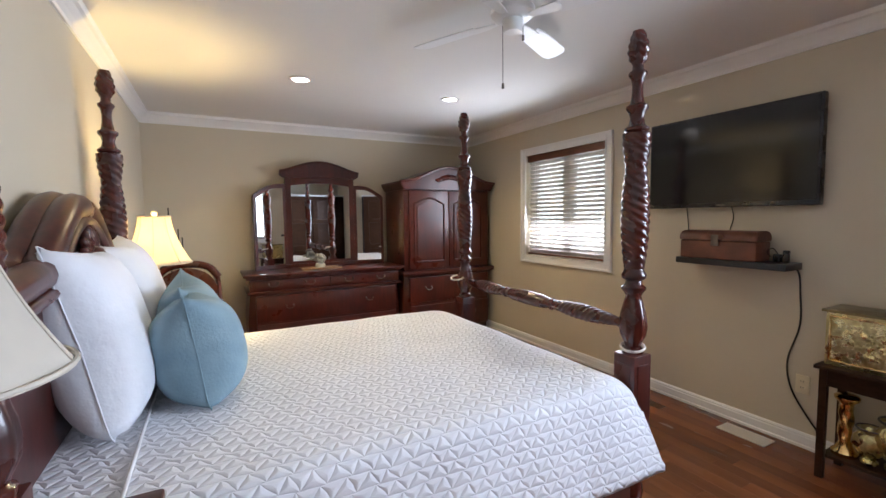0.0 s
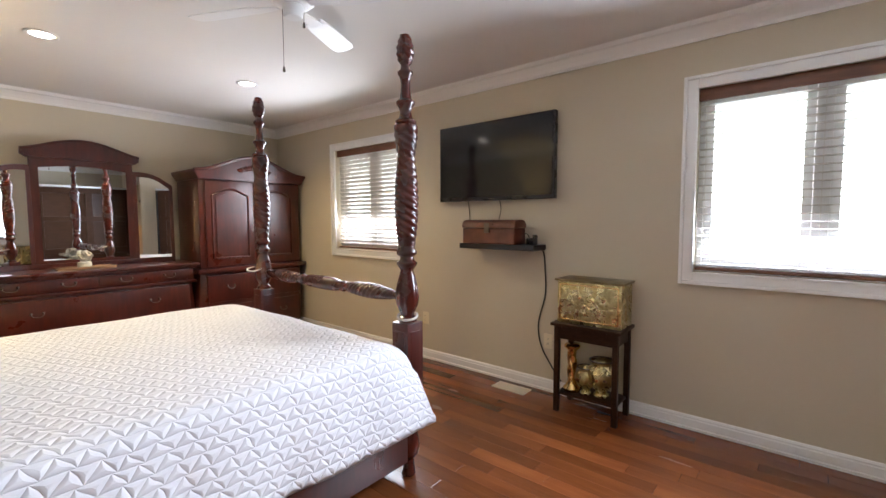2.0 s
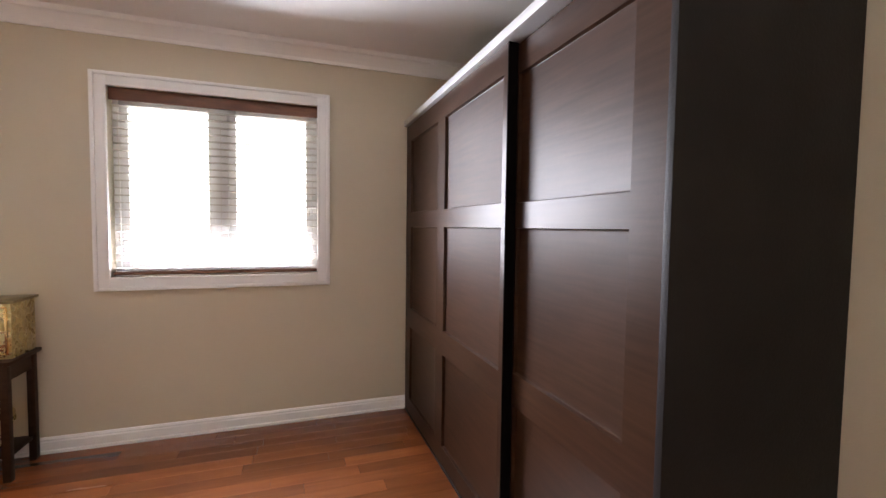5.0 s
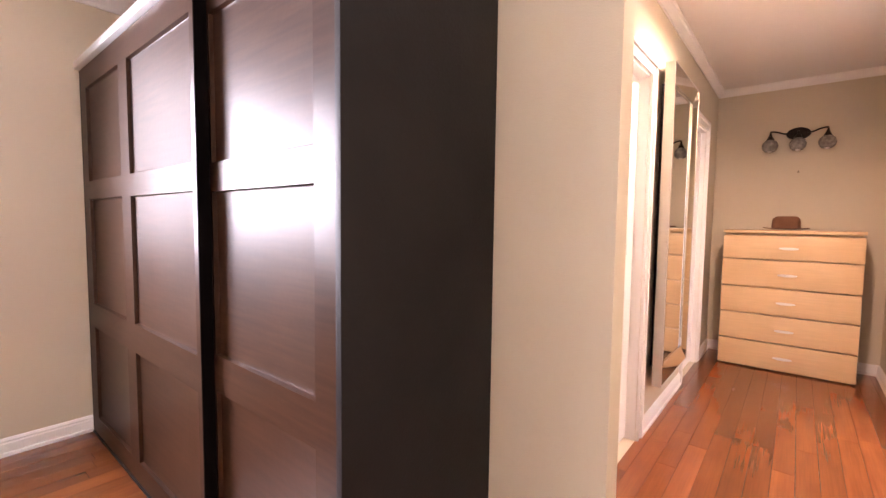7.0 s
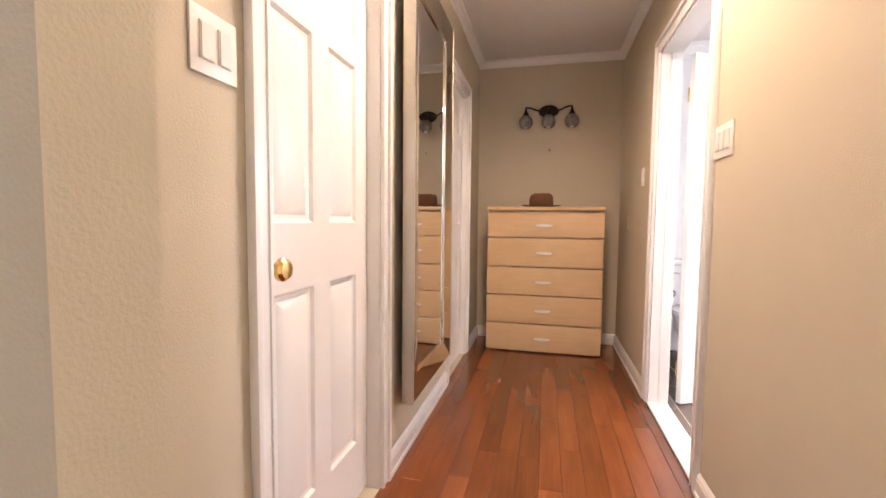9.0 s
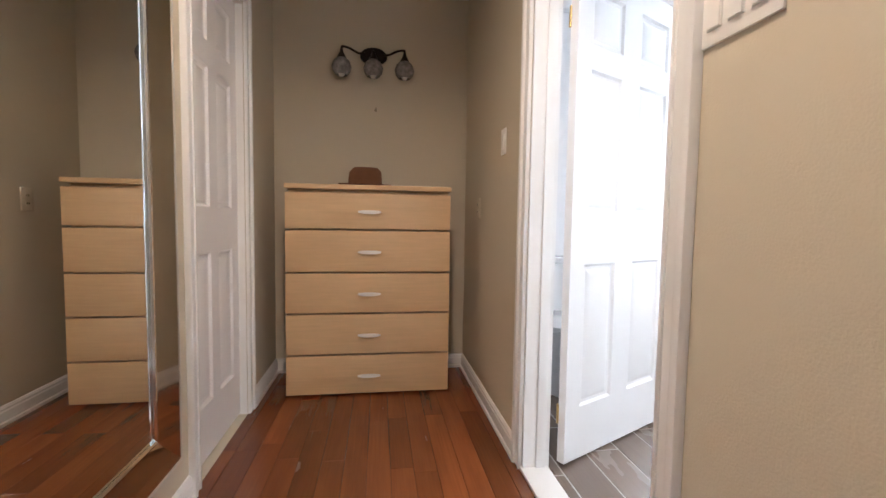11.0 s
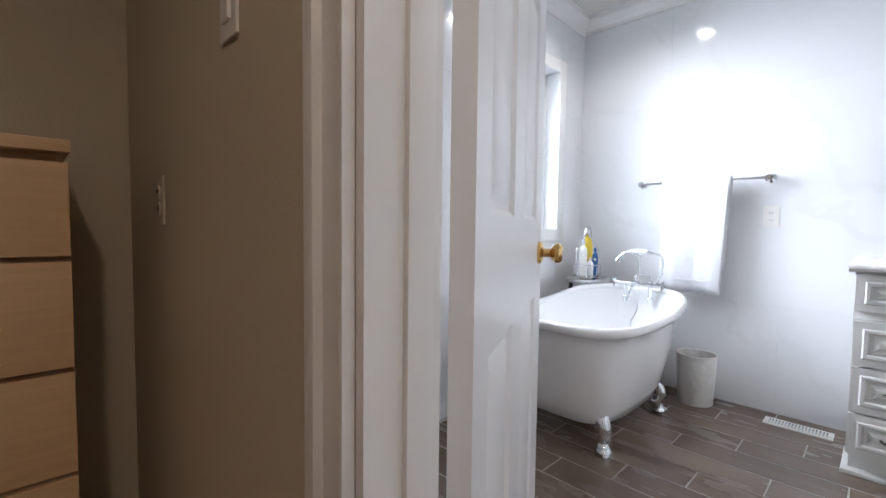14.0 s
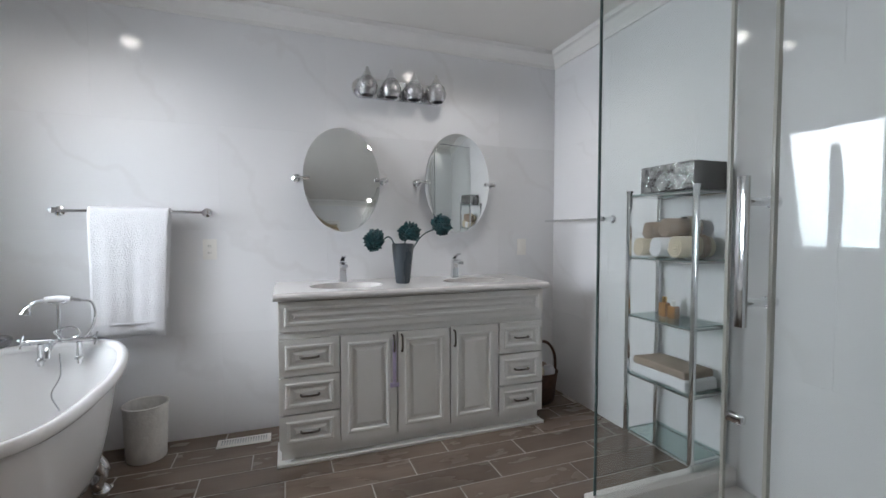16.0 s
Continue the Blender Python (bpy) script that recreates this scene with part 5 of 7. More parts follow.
def plate(name, at, w, h, n, kind, label, rz, material):
    """A wall plate facing local -y with n rockers or a double socket."""
    ob = thing(name, at, label, kind, rz=rz)
    part("cover_plate", box(-w / 2, w / 2, -0.006, 0.0, -h / 2, h / 2, 0.0025), material, ob)
    if kind == "switch":
        for k in range(n):
            x = (k - (n - 1) / 2) * 0.046
            part("rocker", prism([(x - 0.016, -0.033), (x + 0.016, -0.033), (x + 0.016, 0.033), (x - 0.016, 0.033)], -0.011, -0.004, 0.002), material, ob)
    else:
        for z in (-0.02, 0.02):
            b = part("socket", lathe([(0.016, 0), (0.016, 0.003), (0.0, 0.003)], 16, m=pose(0, -0.006, z, 90)), material, ob)
            bm = box(-0.007, -0.005, -0.0105, -0.0085, z - 0.004, z + 0.006)
            box(0.005, 0.007, -0.0105, -0.0085, z - 0.004, z + 0.006, bm=bm)
            part("slots", bm, BLACKP, b, "", None)
    return ob


plate("wall_socket", (EX, 1.075, 0.39), 0.072, 0.115, 1, "socket", "ivory double wall socket on the beige wall", -90, IVORY)
plate("wall_socket", (EX, 2.35, 0.39), 0.072, 0.115, 1, "socket", "ivory double wall socket on the beige wall", -90, IVORY)
plate("light_switch", (HEX, -2.76, 1.385), 0.118, 0.118, 2, "switch", "white double rocker switch beside the closet door", -90, PLASTICW)
plate("light_switch", (HWX, -3.80, 1.36), 0.165, 0.118, 3, "switch", "white triple rocker switch beside the bathroom door", 90, PLASTICW)
plate("light_switch", (HWX, -5.13, 1.365), 0.072, 0.118, 1, "switch", "white single rocker switch on the hall wall", 90, PLASTICW)
plate("wall_socket", (HWX, -5.62, 1.07), 0.072, 0.115, 1, "socket", "beige wall socket on the hall wall", 90, WALL)


def register(at, w, d, label, rz, material):
    ob = thing("floor_register", at, label, "vent", rz=rz)
    part("plate", box(-w / 2, w / 2, -d / 2, d / 2, 0, 0.006, 0.0025), material, ob)
    n = 18
    me = finish(box(-0.0035, 0.0035, -d / 2 + 0.022, d / 2 - 0.022, 0.0, 0.0035, 0.001, 1), "louvre", VENTP if material is VENTP else STEEL, None)
    for k in range(n):
        o = new("louvre", me)
        o.parent = ob
        o.location = (-w / 2 + 0.025 + (w - 0.05) * k / (n - 1), 0, 0.0055)
    return ob


register((3.225, 1.315, 0.0), 0.29, 0.135, "cream metal floor register in the hardwood floor", 90, VENTP)

# Ceiling fan
fan = thing("ceiling_fan", (1.58, 1.62, H), "white ceiling fan with four blades and pull chains", "fan")
part("canopy", lathe([(0.085, -0.001), (0.085, -0.016), (0.06, -0.028), (0.03, -0.034)], 28), FANW, fan)
part("motor_housing", lathe([(0.03, -0.020), (0.09, -0.028), (0.108, -0.038), (0.108, -0.066), (0.09, -0.082), (0.066, -0.088)], 32), FANW, fan)
part("switch_housing", lathe([(0.046, -0.085), (0.052, -0.094), (0.050, -0.135), (0.040, -0.148), (0.0, -0.150)], 28), FANW, fan)
for k, a in enumerate((27, 115, 207, 295)):
    m = pose(0, 0, -0.082, 0, 0, a)
    own = prism([(0.20, -0.05), (0.28, -0.062), (0.55, -0.068), (0.60, -0.055), (0.615, 0.0), (0.60, 0.055), (0.55, 0.068), (0.28, 0.062), (0.20, 0.05)], -0.003, 0.003, 0.002, m=pose(0, 0, 0, 78, 0, 0))
    part("blade", moved(own, m), FANW, fan, "white fan blade", 30)
    own = prism([(0.09, -0.018), (0.15, -0.030), (0.24, -0.040), (0.25, 0.0), (0.24, 0.040), (0.15, 0.030), (0.09, 0.018)], -0.008, -0.003, 0.0015, m=pose(0, 0, 0, 84, 0, 0))
    part("blade_arm", moved(own, m), FANW, fan, "", 30)
for a, ln in ((165, 0.245), (330, 0.01)):
    x, y = 0.052 * math.cos(radians(a)), 0.052 * math.sin(radians(a))
    bm = tube([(x, y, -0.12), (x, y, -0.15 - ln)], 0.0016, 6, smooth_n=1)
    lathe([(0, 0), (0.005, -0.004), (0.007, -0.028), (0.0, -0.032)], 10, m=Matrix.Translation((x, y, -0.15 - ln)), bm=bm)
    part("pull_chain", bm, PEWTER, fan)


def downlight(x, y, glow=True):
    ob = thing("downlight", (x, y, H), "round white recessed ceiling downlight, lit", "downlight", "recessed downlights")
    part("trim_ring", lathe([(0.062, -0.001), (0.085, -0.001), (0.088, -0.005), (0.080, -0.009), (0.062, -0.006)], 32, opened=True), FANW, ob)
    part("lens", lathe([(0.062, -0.002), (0.055, -0.005), (0.0, -0.006)], 28), BULB, ob, "glowing lens")


# The third, in the hall, is an unseen fitting added for its light
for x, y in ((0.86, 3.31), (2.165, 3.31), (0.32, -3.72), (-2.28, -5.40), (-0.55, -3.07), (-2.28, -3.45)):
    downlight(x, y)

# Sliding-door wardrobe against the partition
wd = thing("wardrobe", (2.22, -1.98, 0), "tall dark brown sliding-door wardrobe with panelled doors", "wardrobe")
hw = 1.14
part("side_panel", box(-hw - 0.022, -hw - 0.002, -0.302, 0.318, 0.0, 2.02, 0.001), BLACKPANEL, wd, "black-brown side panel")
part("side_panel", box(hw - 0.016, hw + 0.004, -0.302, 0.225, 0.0, 2.02, 0.001), BLACKPANEL, wd)
part("carcass", box(-hw + 0.018, hw - 0.018, -0.30, 0.215, 0.03, 2.018), BLACKPANEL, wd)
part("top_rail", box(-hw - 0.026, hw + 0.004, 0.222, 0.335, 2.028, 2.066, 0.003), ALU, wd, "pale aluminium top rail")
part("top_board", box(-hw - 0.006, hw + 0.003, -0.302, 0.22, 2.02, 2.05, 0.002), BLACKPANEL, wd)
part("floor_rail", box(-hw, hw, 0.235, 0.318, 0.0, 0.010, 0.002), BLACKPANEL, wd)
WL = [(0.003, 0.014), (0.010, 0.016)]


def sliding(x0, x1, y, columns):
    """A door from x0 to x1 with columns (p0, p1) of three recessed panels."""
    w, h = x1 - x0, 2.012
    pan = [(x1 - p1, x1 - p0, a, b) for p0, p1 in columns for a, b in ((0.10, 0.612), (0.742, 1.312), (1.408, 1.90))]
    d = part("sliding_door", slab(w, h, 0.034, pan, WL, m=pose(x1, y, 0.012, 0, 0, 180)), ESPRESSO, wd, "dark brown door with three recessed panels", 20)
    for x, s in ((x0, -1), (x1, 1)):
        part("edge_profile", box(min(x, x + s * 0.006), max(x, x + s * 0.006), y - 0.040, y + 0.002, 0.012, 2.024, 0.001, 1), BLACKEDGE, d, "dark rounded edge profile")
    return d


sliding(-hw + 0.014, -0.37, 0.266, [(-0.984, -0.39)])
sliding(-0.385, hw - 0.014, 0.312, [(-0.35, 0.325), (0.445, 1.02)])

# ---- hall ----
cst = thing("chest_of_drawers", (0.332, -5.80, 0), "birch-veneer five-drawer chest with white handles", "chest", rz=180)
CW = 0.905
part("carcass", box(-CW / 2 + 0.008, CW / 2 - 0.008, -0.150, 0.20, 0.03, 1.160, 0.002), BIRCH, cst)
part("top", box(-CW / 2 - 0.004, CW / 2 + 0.004, -0.208, 0.205, 1.160, 1.186, 0.003), BIRCH, cst)
part("plinth", box(-CW / 2 + 0.02, CW / 2 - 0.02, -0.17, 0.19, 0.0, 0.032, 0.002), BIRCH, cst)
zs = (0.012, 0.240, 0.474, 0.704, 0.942, 1.148)
for a, b in zip(zs, zs[1:]):
    d = part("drawer_front", box(-CW / 2, CW / 2, -0.205, -0.151, a + 0.002, b - 0.009, 0.002), BIRCH, cst)
    z = (a + b) / 2 - 0.008
    own = prism([(-0.064, -0.004), (-0.03, -0.011), (0.03, -0.011), (0.064, -0.004), (0.062, 0.006), (0.03, 0.010), (-0.03, 0.010), (-0.062, 0.006)], -0.024, -0.012, 0.003)
    for x in (-0.035, 0.035):
        lathe([(0.005, 0), (0.005, 0.016)], 10, m=pose(x, 0.0, 0, 90), bm=own)
    part("handle", moved(own, Matrix.Translation((0, -0.205, z))), PLASTICW, d, "white bowed handle", 30)

hat = thing("brimmed_hat", (0.365, -5.835, 1.186), "brown felt hat with a curved brim on the chest", "hat", rz=8)
seg = 40
rings = []
for r, z in ((0.140, 0.011), (0.144, 0.016), (0.140, 0.019), (0.10, 0.010), (0.090, 0.010), (0.089, 0.055), (0.086, 0.105), (0.074, 0.119), (0.05, 0.116), (0.0001, 0.108)):
    ring = []
    for k in range(seg):
        a = 2 * math.pi * k / seg
        lift = 0.020 * max(0.0, math.cos(2 * a)) * (1 if r > 0.12 else 0.0)
        dent = -0.022 * max(0.0, 1 - abs(math.sin(a) * r) / 0.045) * (1 if z > 0.09 else 0)
        ring.append((r * 1.12 * math.cos(a), r * 0.95 * math.sin(a), z + lift * 0.25 + dent))
    rings.append(ring)
part("felt", loft(rings, cap=(False, False)), FELT, hat, "", 60)
part("hat_band", lathe([(0.0885, 0.010), (0.0895, 0.012), (0.0885, 0.034), (0.087, 0.036)], 40, m=Matrix.Diagonal((1.12, 0.95, 1, 1))), LEATHER, hat)

sc = thing("wall_lamp", (0.322, SY, 1.99), "dark bronze three-arm wall lamp with smoked glass globes, unlit", "lamp")
part("back_plate", moved(lathe([(0.075, 0), (0.072, 0.015), (0.05, 0.03), (0, 0.036)], 32), pose(0, 0, 0.045, -90) @ Matrix.Diagonal((1.15, 0.72, 1, 1))), BRONZE, sc)
for x in (-0.193, 0, 0.193):
    if x:
        part("arm", tube([(x * 0.25, 0.02, 0.05), (x * 0.5, 0.05, 0.045), (x * 0.75, 0.075, 0.06), (x * 0.97, 0.085, 0.065), (x, 0.085, 0.055), (x, 0.085, 0.03)], 0.007, 8), BRONZE, sc)
    else:
        part("arm", tube([(0, 0.02, 0.05), (0, 0.07, 0.055), (0, 0.085, 0.04), (0, 0.085, 0.02)], 0.007, 8), BRONZE, sc)
    part("cap", lathe([(0.008, 0.06), (0.012, 0.04), (0.027, 0.012), (0.030, 0.0)], 20, m=Matrix.Translation((x, 0.085, -0.01))), BRONZE, sc)
    part("globe", lathe([(0.028, -0.005), (0.050, -0.025), (0.060, -0.055), (0.054, -0.085), (0.036, -0.108), (0.032, -0.106), (0.050, -0.083), (0.055, -0.055)], 28, opened=True, m=Matrix.Translation((x, 0.085, 0.0)),
                        wave=lambda a, z: 1 + 0.03 * math.sin(14 * a) * math.sin(z * 260)), FROST, sc, "dimpled smoked glass globe", 60)
    part("bulb", lathe([(0.010, -0.02), (0.022, -0.06), (0.024, -0.095), (0.012, -0.115), (0, -0.118)], 16, m=Matrix.Translation((x, 0.085, 0.0))), PLASTICW, sc, "unlit white bulb")
nl = thing("nail", (0.305, SY, 1.705), "small nail in the wall above the chest", "nail")
part("shank", tube([(0, 0, 0), (0, 0.02, 0.004)], 0.003, 6, smooth_n=1), PEWTER, nl)
# Small disc of darker wall colour just below the shank
part("mark", lathe([(0.009, 0), (0.007, 0.001), (0, 0.001)], 10, m=pose(0.002, 0.001, -0.006, -90)), mat("darker_wall_spot", (0.32, 0.27, 0.2), 0.9), nl)

# Tall bevelled mirror hung on the hall wall
mr = thing("wall_mirror", (HEX - 0.058, -4.12, 0.285), "tall mirror with wide silvery border hanging in the hall", "mirror")
mw, mh, fr = 0.362, 1.845, 0.105
part("backing", box(0.014, 0.055, -mw + 0.09, mw - 0.09, 0.09, mh - 0.09), BLACKPANEL, mr, "dark wooden backing")
part("back_board", box(0.004, 0.016, -mw + 0.004, mw - 0.004, 0.004, mh - 0.004), BLACKPANEL, mr)
for a, b, c, d in ((-mw, -mw + 0.005, 0, mh), (mw - 0.005, mw, 0, mh), (-mw + 0.005, mw - 0.005, 0, 0.005), (-mw + 0.005, mw - 0.005, mh - 0.005, mh)):
    part("edge", box(-0.032, 0.020, a, b, c, d, 0.001), CHAMP, mr, "brushed metal edge")
part("glass", box(-0.006, -0.002, -mw + fr, mw - fr, fr, mh - fr), MIRROR, mr, "flat mirror glass", None)


def bevel_strip(c):
    own = bmesh.new()
    own.faces.new([own.verts.new(v) for v in c])
    return own


o, i = [(-mw, 0), (mw, 0), (mw, mh), (-mw, mh)], [(-mw + fr, fr), (mw - fr, fr), (mw - fr, mh - fr), (-mw + fr, mh - fr)]
for k in range(4):
    a, b, c, d = o[k], o[(k + 1) % 4], i[(k + 1) % 4], i[k]
    bm = bevel_strip([(-0.030, *a), (-0.030, *b), (-0.010, *c), (-0.010, *d)])
    s = part("frame_strip", bm, SILVERF, mr, "slanted mirror strip", None)
for k in range(4):
    a, b = i[k], i[(k + 1) % 4]
    part("bead", tube([(-0.010, *a), (-0.010, *b)], 0.006, 6, smooth_n=1), CHROME, mr, "thin chrome bead")

# ---- bathroom ----


def tub():
    ob = thing("clawfoot_bathtub", (-2.28, -5.445, 0), "white freestanding clawfoot bathtub with rolled rim and chrome feet", "bathtub")
    n = 56

    def ring(sx0, sx1, hw, z, rise=0.0):
        """Plan of the tub: rounder at the west end, squarer at the east end; the west end sweeps up by rise."""
        pts = []
        for k in range(n):
            a = 2 * math.pi * k / n
            c, s = math.cos(a), math.sin(a)
            ex = 4.2 if c > 0 else 2.4
            u, v = math.copysign(abs(c) ** (2 / ex), c), math.copysign(abs(s) ** (2 / ex), s)
            x = u * (sx1 if c > 0 else sx0)
            q = max(0.0, min(1.0, (0.12 - x) / 0.60))
            pts.append((x, v * hw, z + rise * q * q * (3 - 2 * q)))
        return pts

    out = [ring(0.30, 0.42, 0.205, 0.125), ring(0.34, 0.46, 0.240, 0.14), ring(0.385, 0.49, 0.266, 0.20, 0.006), ring(0.445, 0.52, 0.290, 0.32, 0.018), ring(0.495, 0.54, 0.308, 0.45, 0.034),
           ring(0.53, 0.55, 0.320, 0.555, 0.060)]
    part("shell", loft(out, cap=(True, False)), PORCELAIN, ob, "", 60)
    inn = [ring(0.525, 0.54, 0.314, 0.572, 0.060), ring(0.49, 0.51, 0.288, 0.50, 0.036), ring(0.44, 0.48, 0.262, 0.38, 0.02), ring(0.37, 0.42, 0.225, 0.24), ring(0.28, 0.33, 0.16, 0.18)]
    part("basin", loft(inn, cap=(False, True)), PORCELAIN, ob, "", 60)
    rim = ring(0.545, 0.562, 0.337, 0.575, 0.060)
    part("rolled_rim", tube(rim + [rim[0]], 0.024, 12, smooth_n=1), PORCELAIN, ob, "thick rolled rim", 80)
    for x in (0.39, -0.25):
        for y in (-0.205, 0.205):
            s = 1 if y > 0 else -1
            sx = 1 if x > 0 else -1
            bm = tube([(x - sx * 0.06, y - s * 0.05, 0.20), (x, y - s * 0.01, 0.165), (x + sx * 0.012, y + s * 0.015, 0.11), (x, y, 0.06), (x + sx * 0.01, y + s * 0.008, 0.03)], 0.030, 12,
                      taper=lambda t: 1.35 - 0.75 * t + 0.35 * t ** 4)
            lathe([(0.030, 0.0), (0.038, 0.006), (0.036, 0.025), (0.022, 0.045), (0, 0.05)], 16, m=Matrix.Translation((x + sx * 0.012, y + s * 0.012, 0)), bm=bm)
            for d in (-1, 0, 1):
                lathe([(0.0, 0), (0.012, 0.004), (0.013, 0.016), (0.006, 0.026), (0, 0.028)], 8, m=Matrix.Translation((x + sx * 0.030 + d * 0.016, y + s * 0.034, 0.0)), bm=bm)
            part("claw_foot", bm, CHROME, ob, "chrome claw foot", 60)
    # telephone-style filler at the west end
    fx = -0.47
    bm = bmesh.new()
    for y in (-0.075, 0.075):
        tube([(fx + 0.0, y, 0.56), (fx, y, 0.66)], 0.012, 10, smooth_n=1, bm=bm)
        lathe([(0.02, 0.58), (0.02, 0.592), (0.012, 0.60)], 14, m=Matrix.Translation((fx, y, 0)), bm=bm)
        for k in range(4):
            a = math.pi / 2 * k + 0.6
            tube([(fx, y * 1.9, 0.675), (fx + 0.032 * math.cos(a), y * 1.9, 0.675 + 0.032 * math.sin(a))], 0.005, 6, smooth_n=1, bm=bm)
        lathe([(0.016, 0), (0.014, 0.02), (0.008, 0.03)], 12, m=pose(fx, y * 1.45, 0.675, -90 if y > 0 else 90), bm=bm)
    tube([(fx, -0.14, 0.675), (fx, 0.14, 0.675)], 0.013, 10, smooth_n=1, bm=bm)
    tube([(fx, 0, 0.67), (fx + 0.06, 0, 0.68), (fx + 0.11, 0, 0.655), (fx + 0.12, 0, 0.62)], 0.012, 10, bm=bm)
    tube([(fx, 0, 0.68), (fx, 0, 0.85)], 0.008, 8, smooth_n=1, bm=bm)
    tube([(fx, -0.045, 0.868), (fx, -0.02, 0.855), (fx, 0.02, 0.855), (fx, 0.045, 0.868)], 0.007, 8, bm=bm)
    f = part("tub_filler", bm, CHROME, ob, "chrome bath filler with cross handles", 60)
    part("hand_shower", tube([(fx, 0.085, 0.865), (fx, 0.0, 0.875), (fx, -0.08, 0.865), (fx, -0.115, 0.835), (fx, -0.125, 0.81)], 0.009, 10, taper=lambda t: 1 if t < 0.7 else 1 + (t - 0.7) * 6), CHROME, f)
    part("hand_grip", tube([(fx, -0.05, 0.872), (fx, 0.0, 0.877), (fx, 0.05, 0.872)], 0.014, 10), PORCELAIN, f, "white porcelain grip")
    part("hose", tube([(fx, 0.085, 0.865), (fx, 0.13, 0.85), (fx + 0.01, 0.145, 0.78), (fx, 0.11, 0.70), (fx, 0.05, 0.665), (fx + 0.02, -0.01, 0.72), (fx + 0.02, 0.06, 0.74), (fx, 0.08, 0.70), (fx, 0.03, 0.67)], 0.006, 8), CHROME, f)
    part("plug_chain", tube([(fx + 0.03, 0.01, 0.62), (fx + 0.055, 0.02, 0.52), (fx + 0.07, -0.01, 0.44), (fx + 0.10, 0.03, 0.37)], 0.004, 6), CHROME, f)
    part("overflow", lathe([(0.025, 0), (0.022, 0.006), (0, 0.008)], 16, m=pose(-0.487, 0.0, 0.46, 0, 80)), CHROME, ob)


tub()


def ring_shelf():
    ob = thing("corner_table", (-2.80, -5.80, 0), "small demilune silver side table with bath things", "table")
    top = [(0.19 * math.cos(a), 0.13 * math.sin(a)) for a in (2 * math.pi * k / 28 for k in range(28))]
    part("table_top", loft([[(x * s, y * s, z) for x, y in top] for s, z in ((0.96, 0.655), (1.0, 0.66), (1.0, 0.672), (0.97, 0.677))]), STEEL, ob, "", 40)
    for a in (40, 140, 220, 320):
        x, y = 0.15 * math.cos(radians(a)), 0.09 * math.sin(radians(a))
        part("leg", tube([(x, y, 0.656), (x * 1.1, y * 1.1, 0.4), (x * 0.95, y * 0.95, 0.15), (x * 1.15, y * 1.15, 0.0)], 0.014, 8), STEEL if a < 180 else BLACKP, ob)
    return ob


ring_shelf()
cad = thing("bath_caddy", (-2.79, -5.80, 0.677), "chrome wire caddy holding bath bottles", "caddy")
for z in (0.02, 0.09):
    part("wire_ring", tube([(0.13 * math.cos(a), 0.07 * math.sin(a), z) for a in (2 * math.pi * k / 28 for k in range(29))], 0.004, 6, smooth_n=1), CHROME, cad, "", 60)
for k in range(8):
    a = 2 * math.pi * k / 8
    part("upright_wire", tube([(0.13 * math.cos(a), 0.07 * math.sin(a), 0.0), (0.13 * math.cos(a), 0.07 * math.sin(a), 0.09)], 0.003, 6, smooth_n=1), CHROME, cad, "", 60)
for q in (-1, 1):
    part("scroll_handle", tube([(q * 0.13, 0, 0.09), (q * 0.16, 0, 0.17), (q * 0.13, 0, 0.21), (q * 0.08, 0, 0.18)], 0.004, 6), CHROME, cad, "", 60)
part("top_loop", tube([(-0.05, 0, 0.09), (-0.05, 0, 0.30), (0.0, 0, 0.345), (0.05, 0, 0.30), (0.05, 0, 0.09)], 0.004, 6), CHROME, cad, "", 60)


def bottle(name, at, r, h, material, label, cap=CHROME):
    ob = thing(name, at, label, "bottle", "bath bottles")
    part("bottle_body", lathe([(r * 0.9, 0), (r, 0.006), (r, h * 0.68), (r * 0.75, h * 0.78), (r * 0.35, h * 0.83), (r * 0.35, h * 0.88)], 20), material, ob)
    part("cap", lathe([(r * 0.42, h * 0.87), (r * 0.42, h * 0.95), (r * 0.25, h), (0, h)], 16), cap, ob)


bottle("bath_bottle", (-2.80, -5.81, 0.680), 0.036, 0.33, YELLOW, "yellow bath lotion bottle in a caddy")
bottle("bath_bottle", (-2.88, -5.79, 0.680), 0.020, 0.20, BLUEB, "slim blue bottle in a caddy", BLUEB)
bottle("bath_bottle", (-2.71, -5.79, 0.680), 0.026, 0.26, PLASTICW, "white pump bottle in a caddy")
bottle("bath_bottle", (-2.75, -5.76, 0.680), 0.022, 0.14, PORCELAIN, "small white bottle in a caddy")
bottle("bath_bottle", (-2.84, -5.77, 0.680), 0.020, 0.13, BLUEB, "small pale blue bottle in a caddy", PLASTICW)

# waste bin
bn = thing("waste_bin", (-2.86, -5.135, 0), "white embossed cylindrical waste bin", "bin")
part("bin_body", lathe([(0.088, 0), (0.092, 0.01), (0.103, 0.285), (0.100, 0.285), (0.088, 0.02), (0, 0.018)], 40, wave=lambda a, z: 1 + 0.018 * math.sin(9 * a + 50 * z) * math.sin(70 * z)), BINW, bn, "", 60)
part("bin_rim", tube([(0.103 * math.cos(a), 0.103 * math.sin(a), 0.287) for a in (2 * math.pi * k / 40 for k in range(41))], 0.005, 6, smooth_n=1), BINW, bn)
register((-2.87, -4.665, 0.0), 0.28, 0.10, "white metal floor register beside the vanity", 90, PLASTICW)


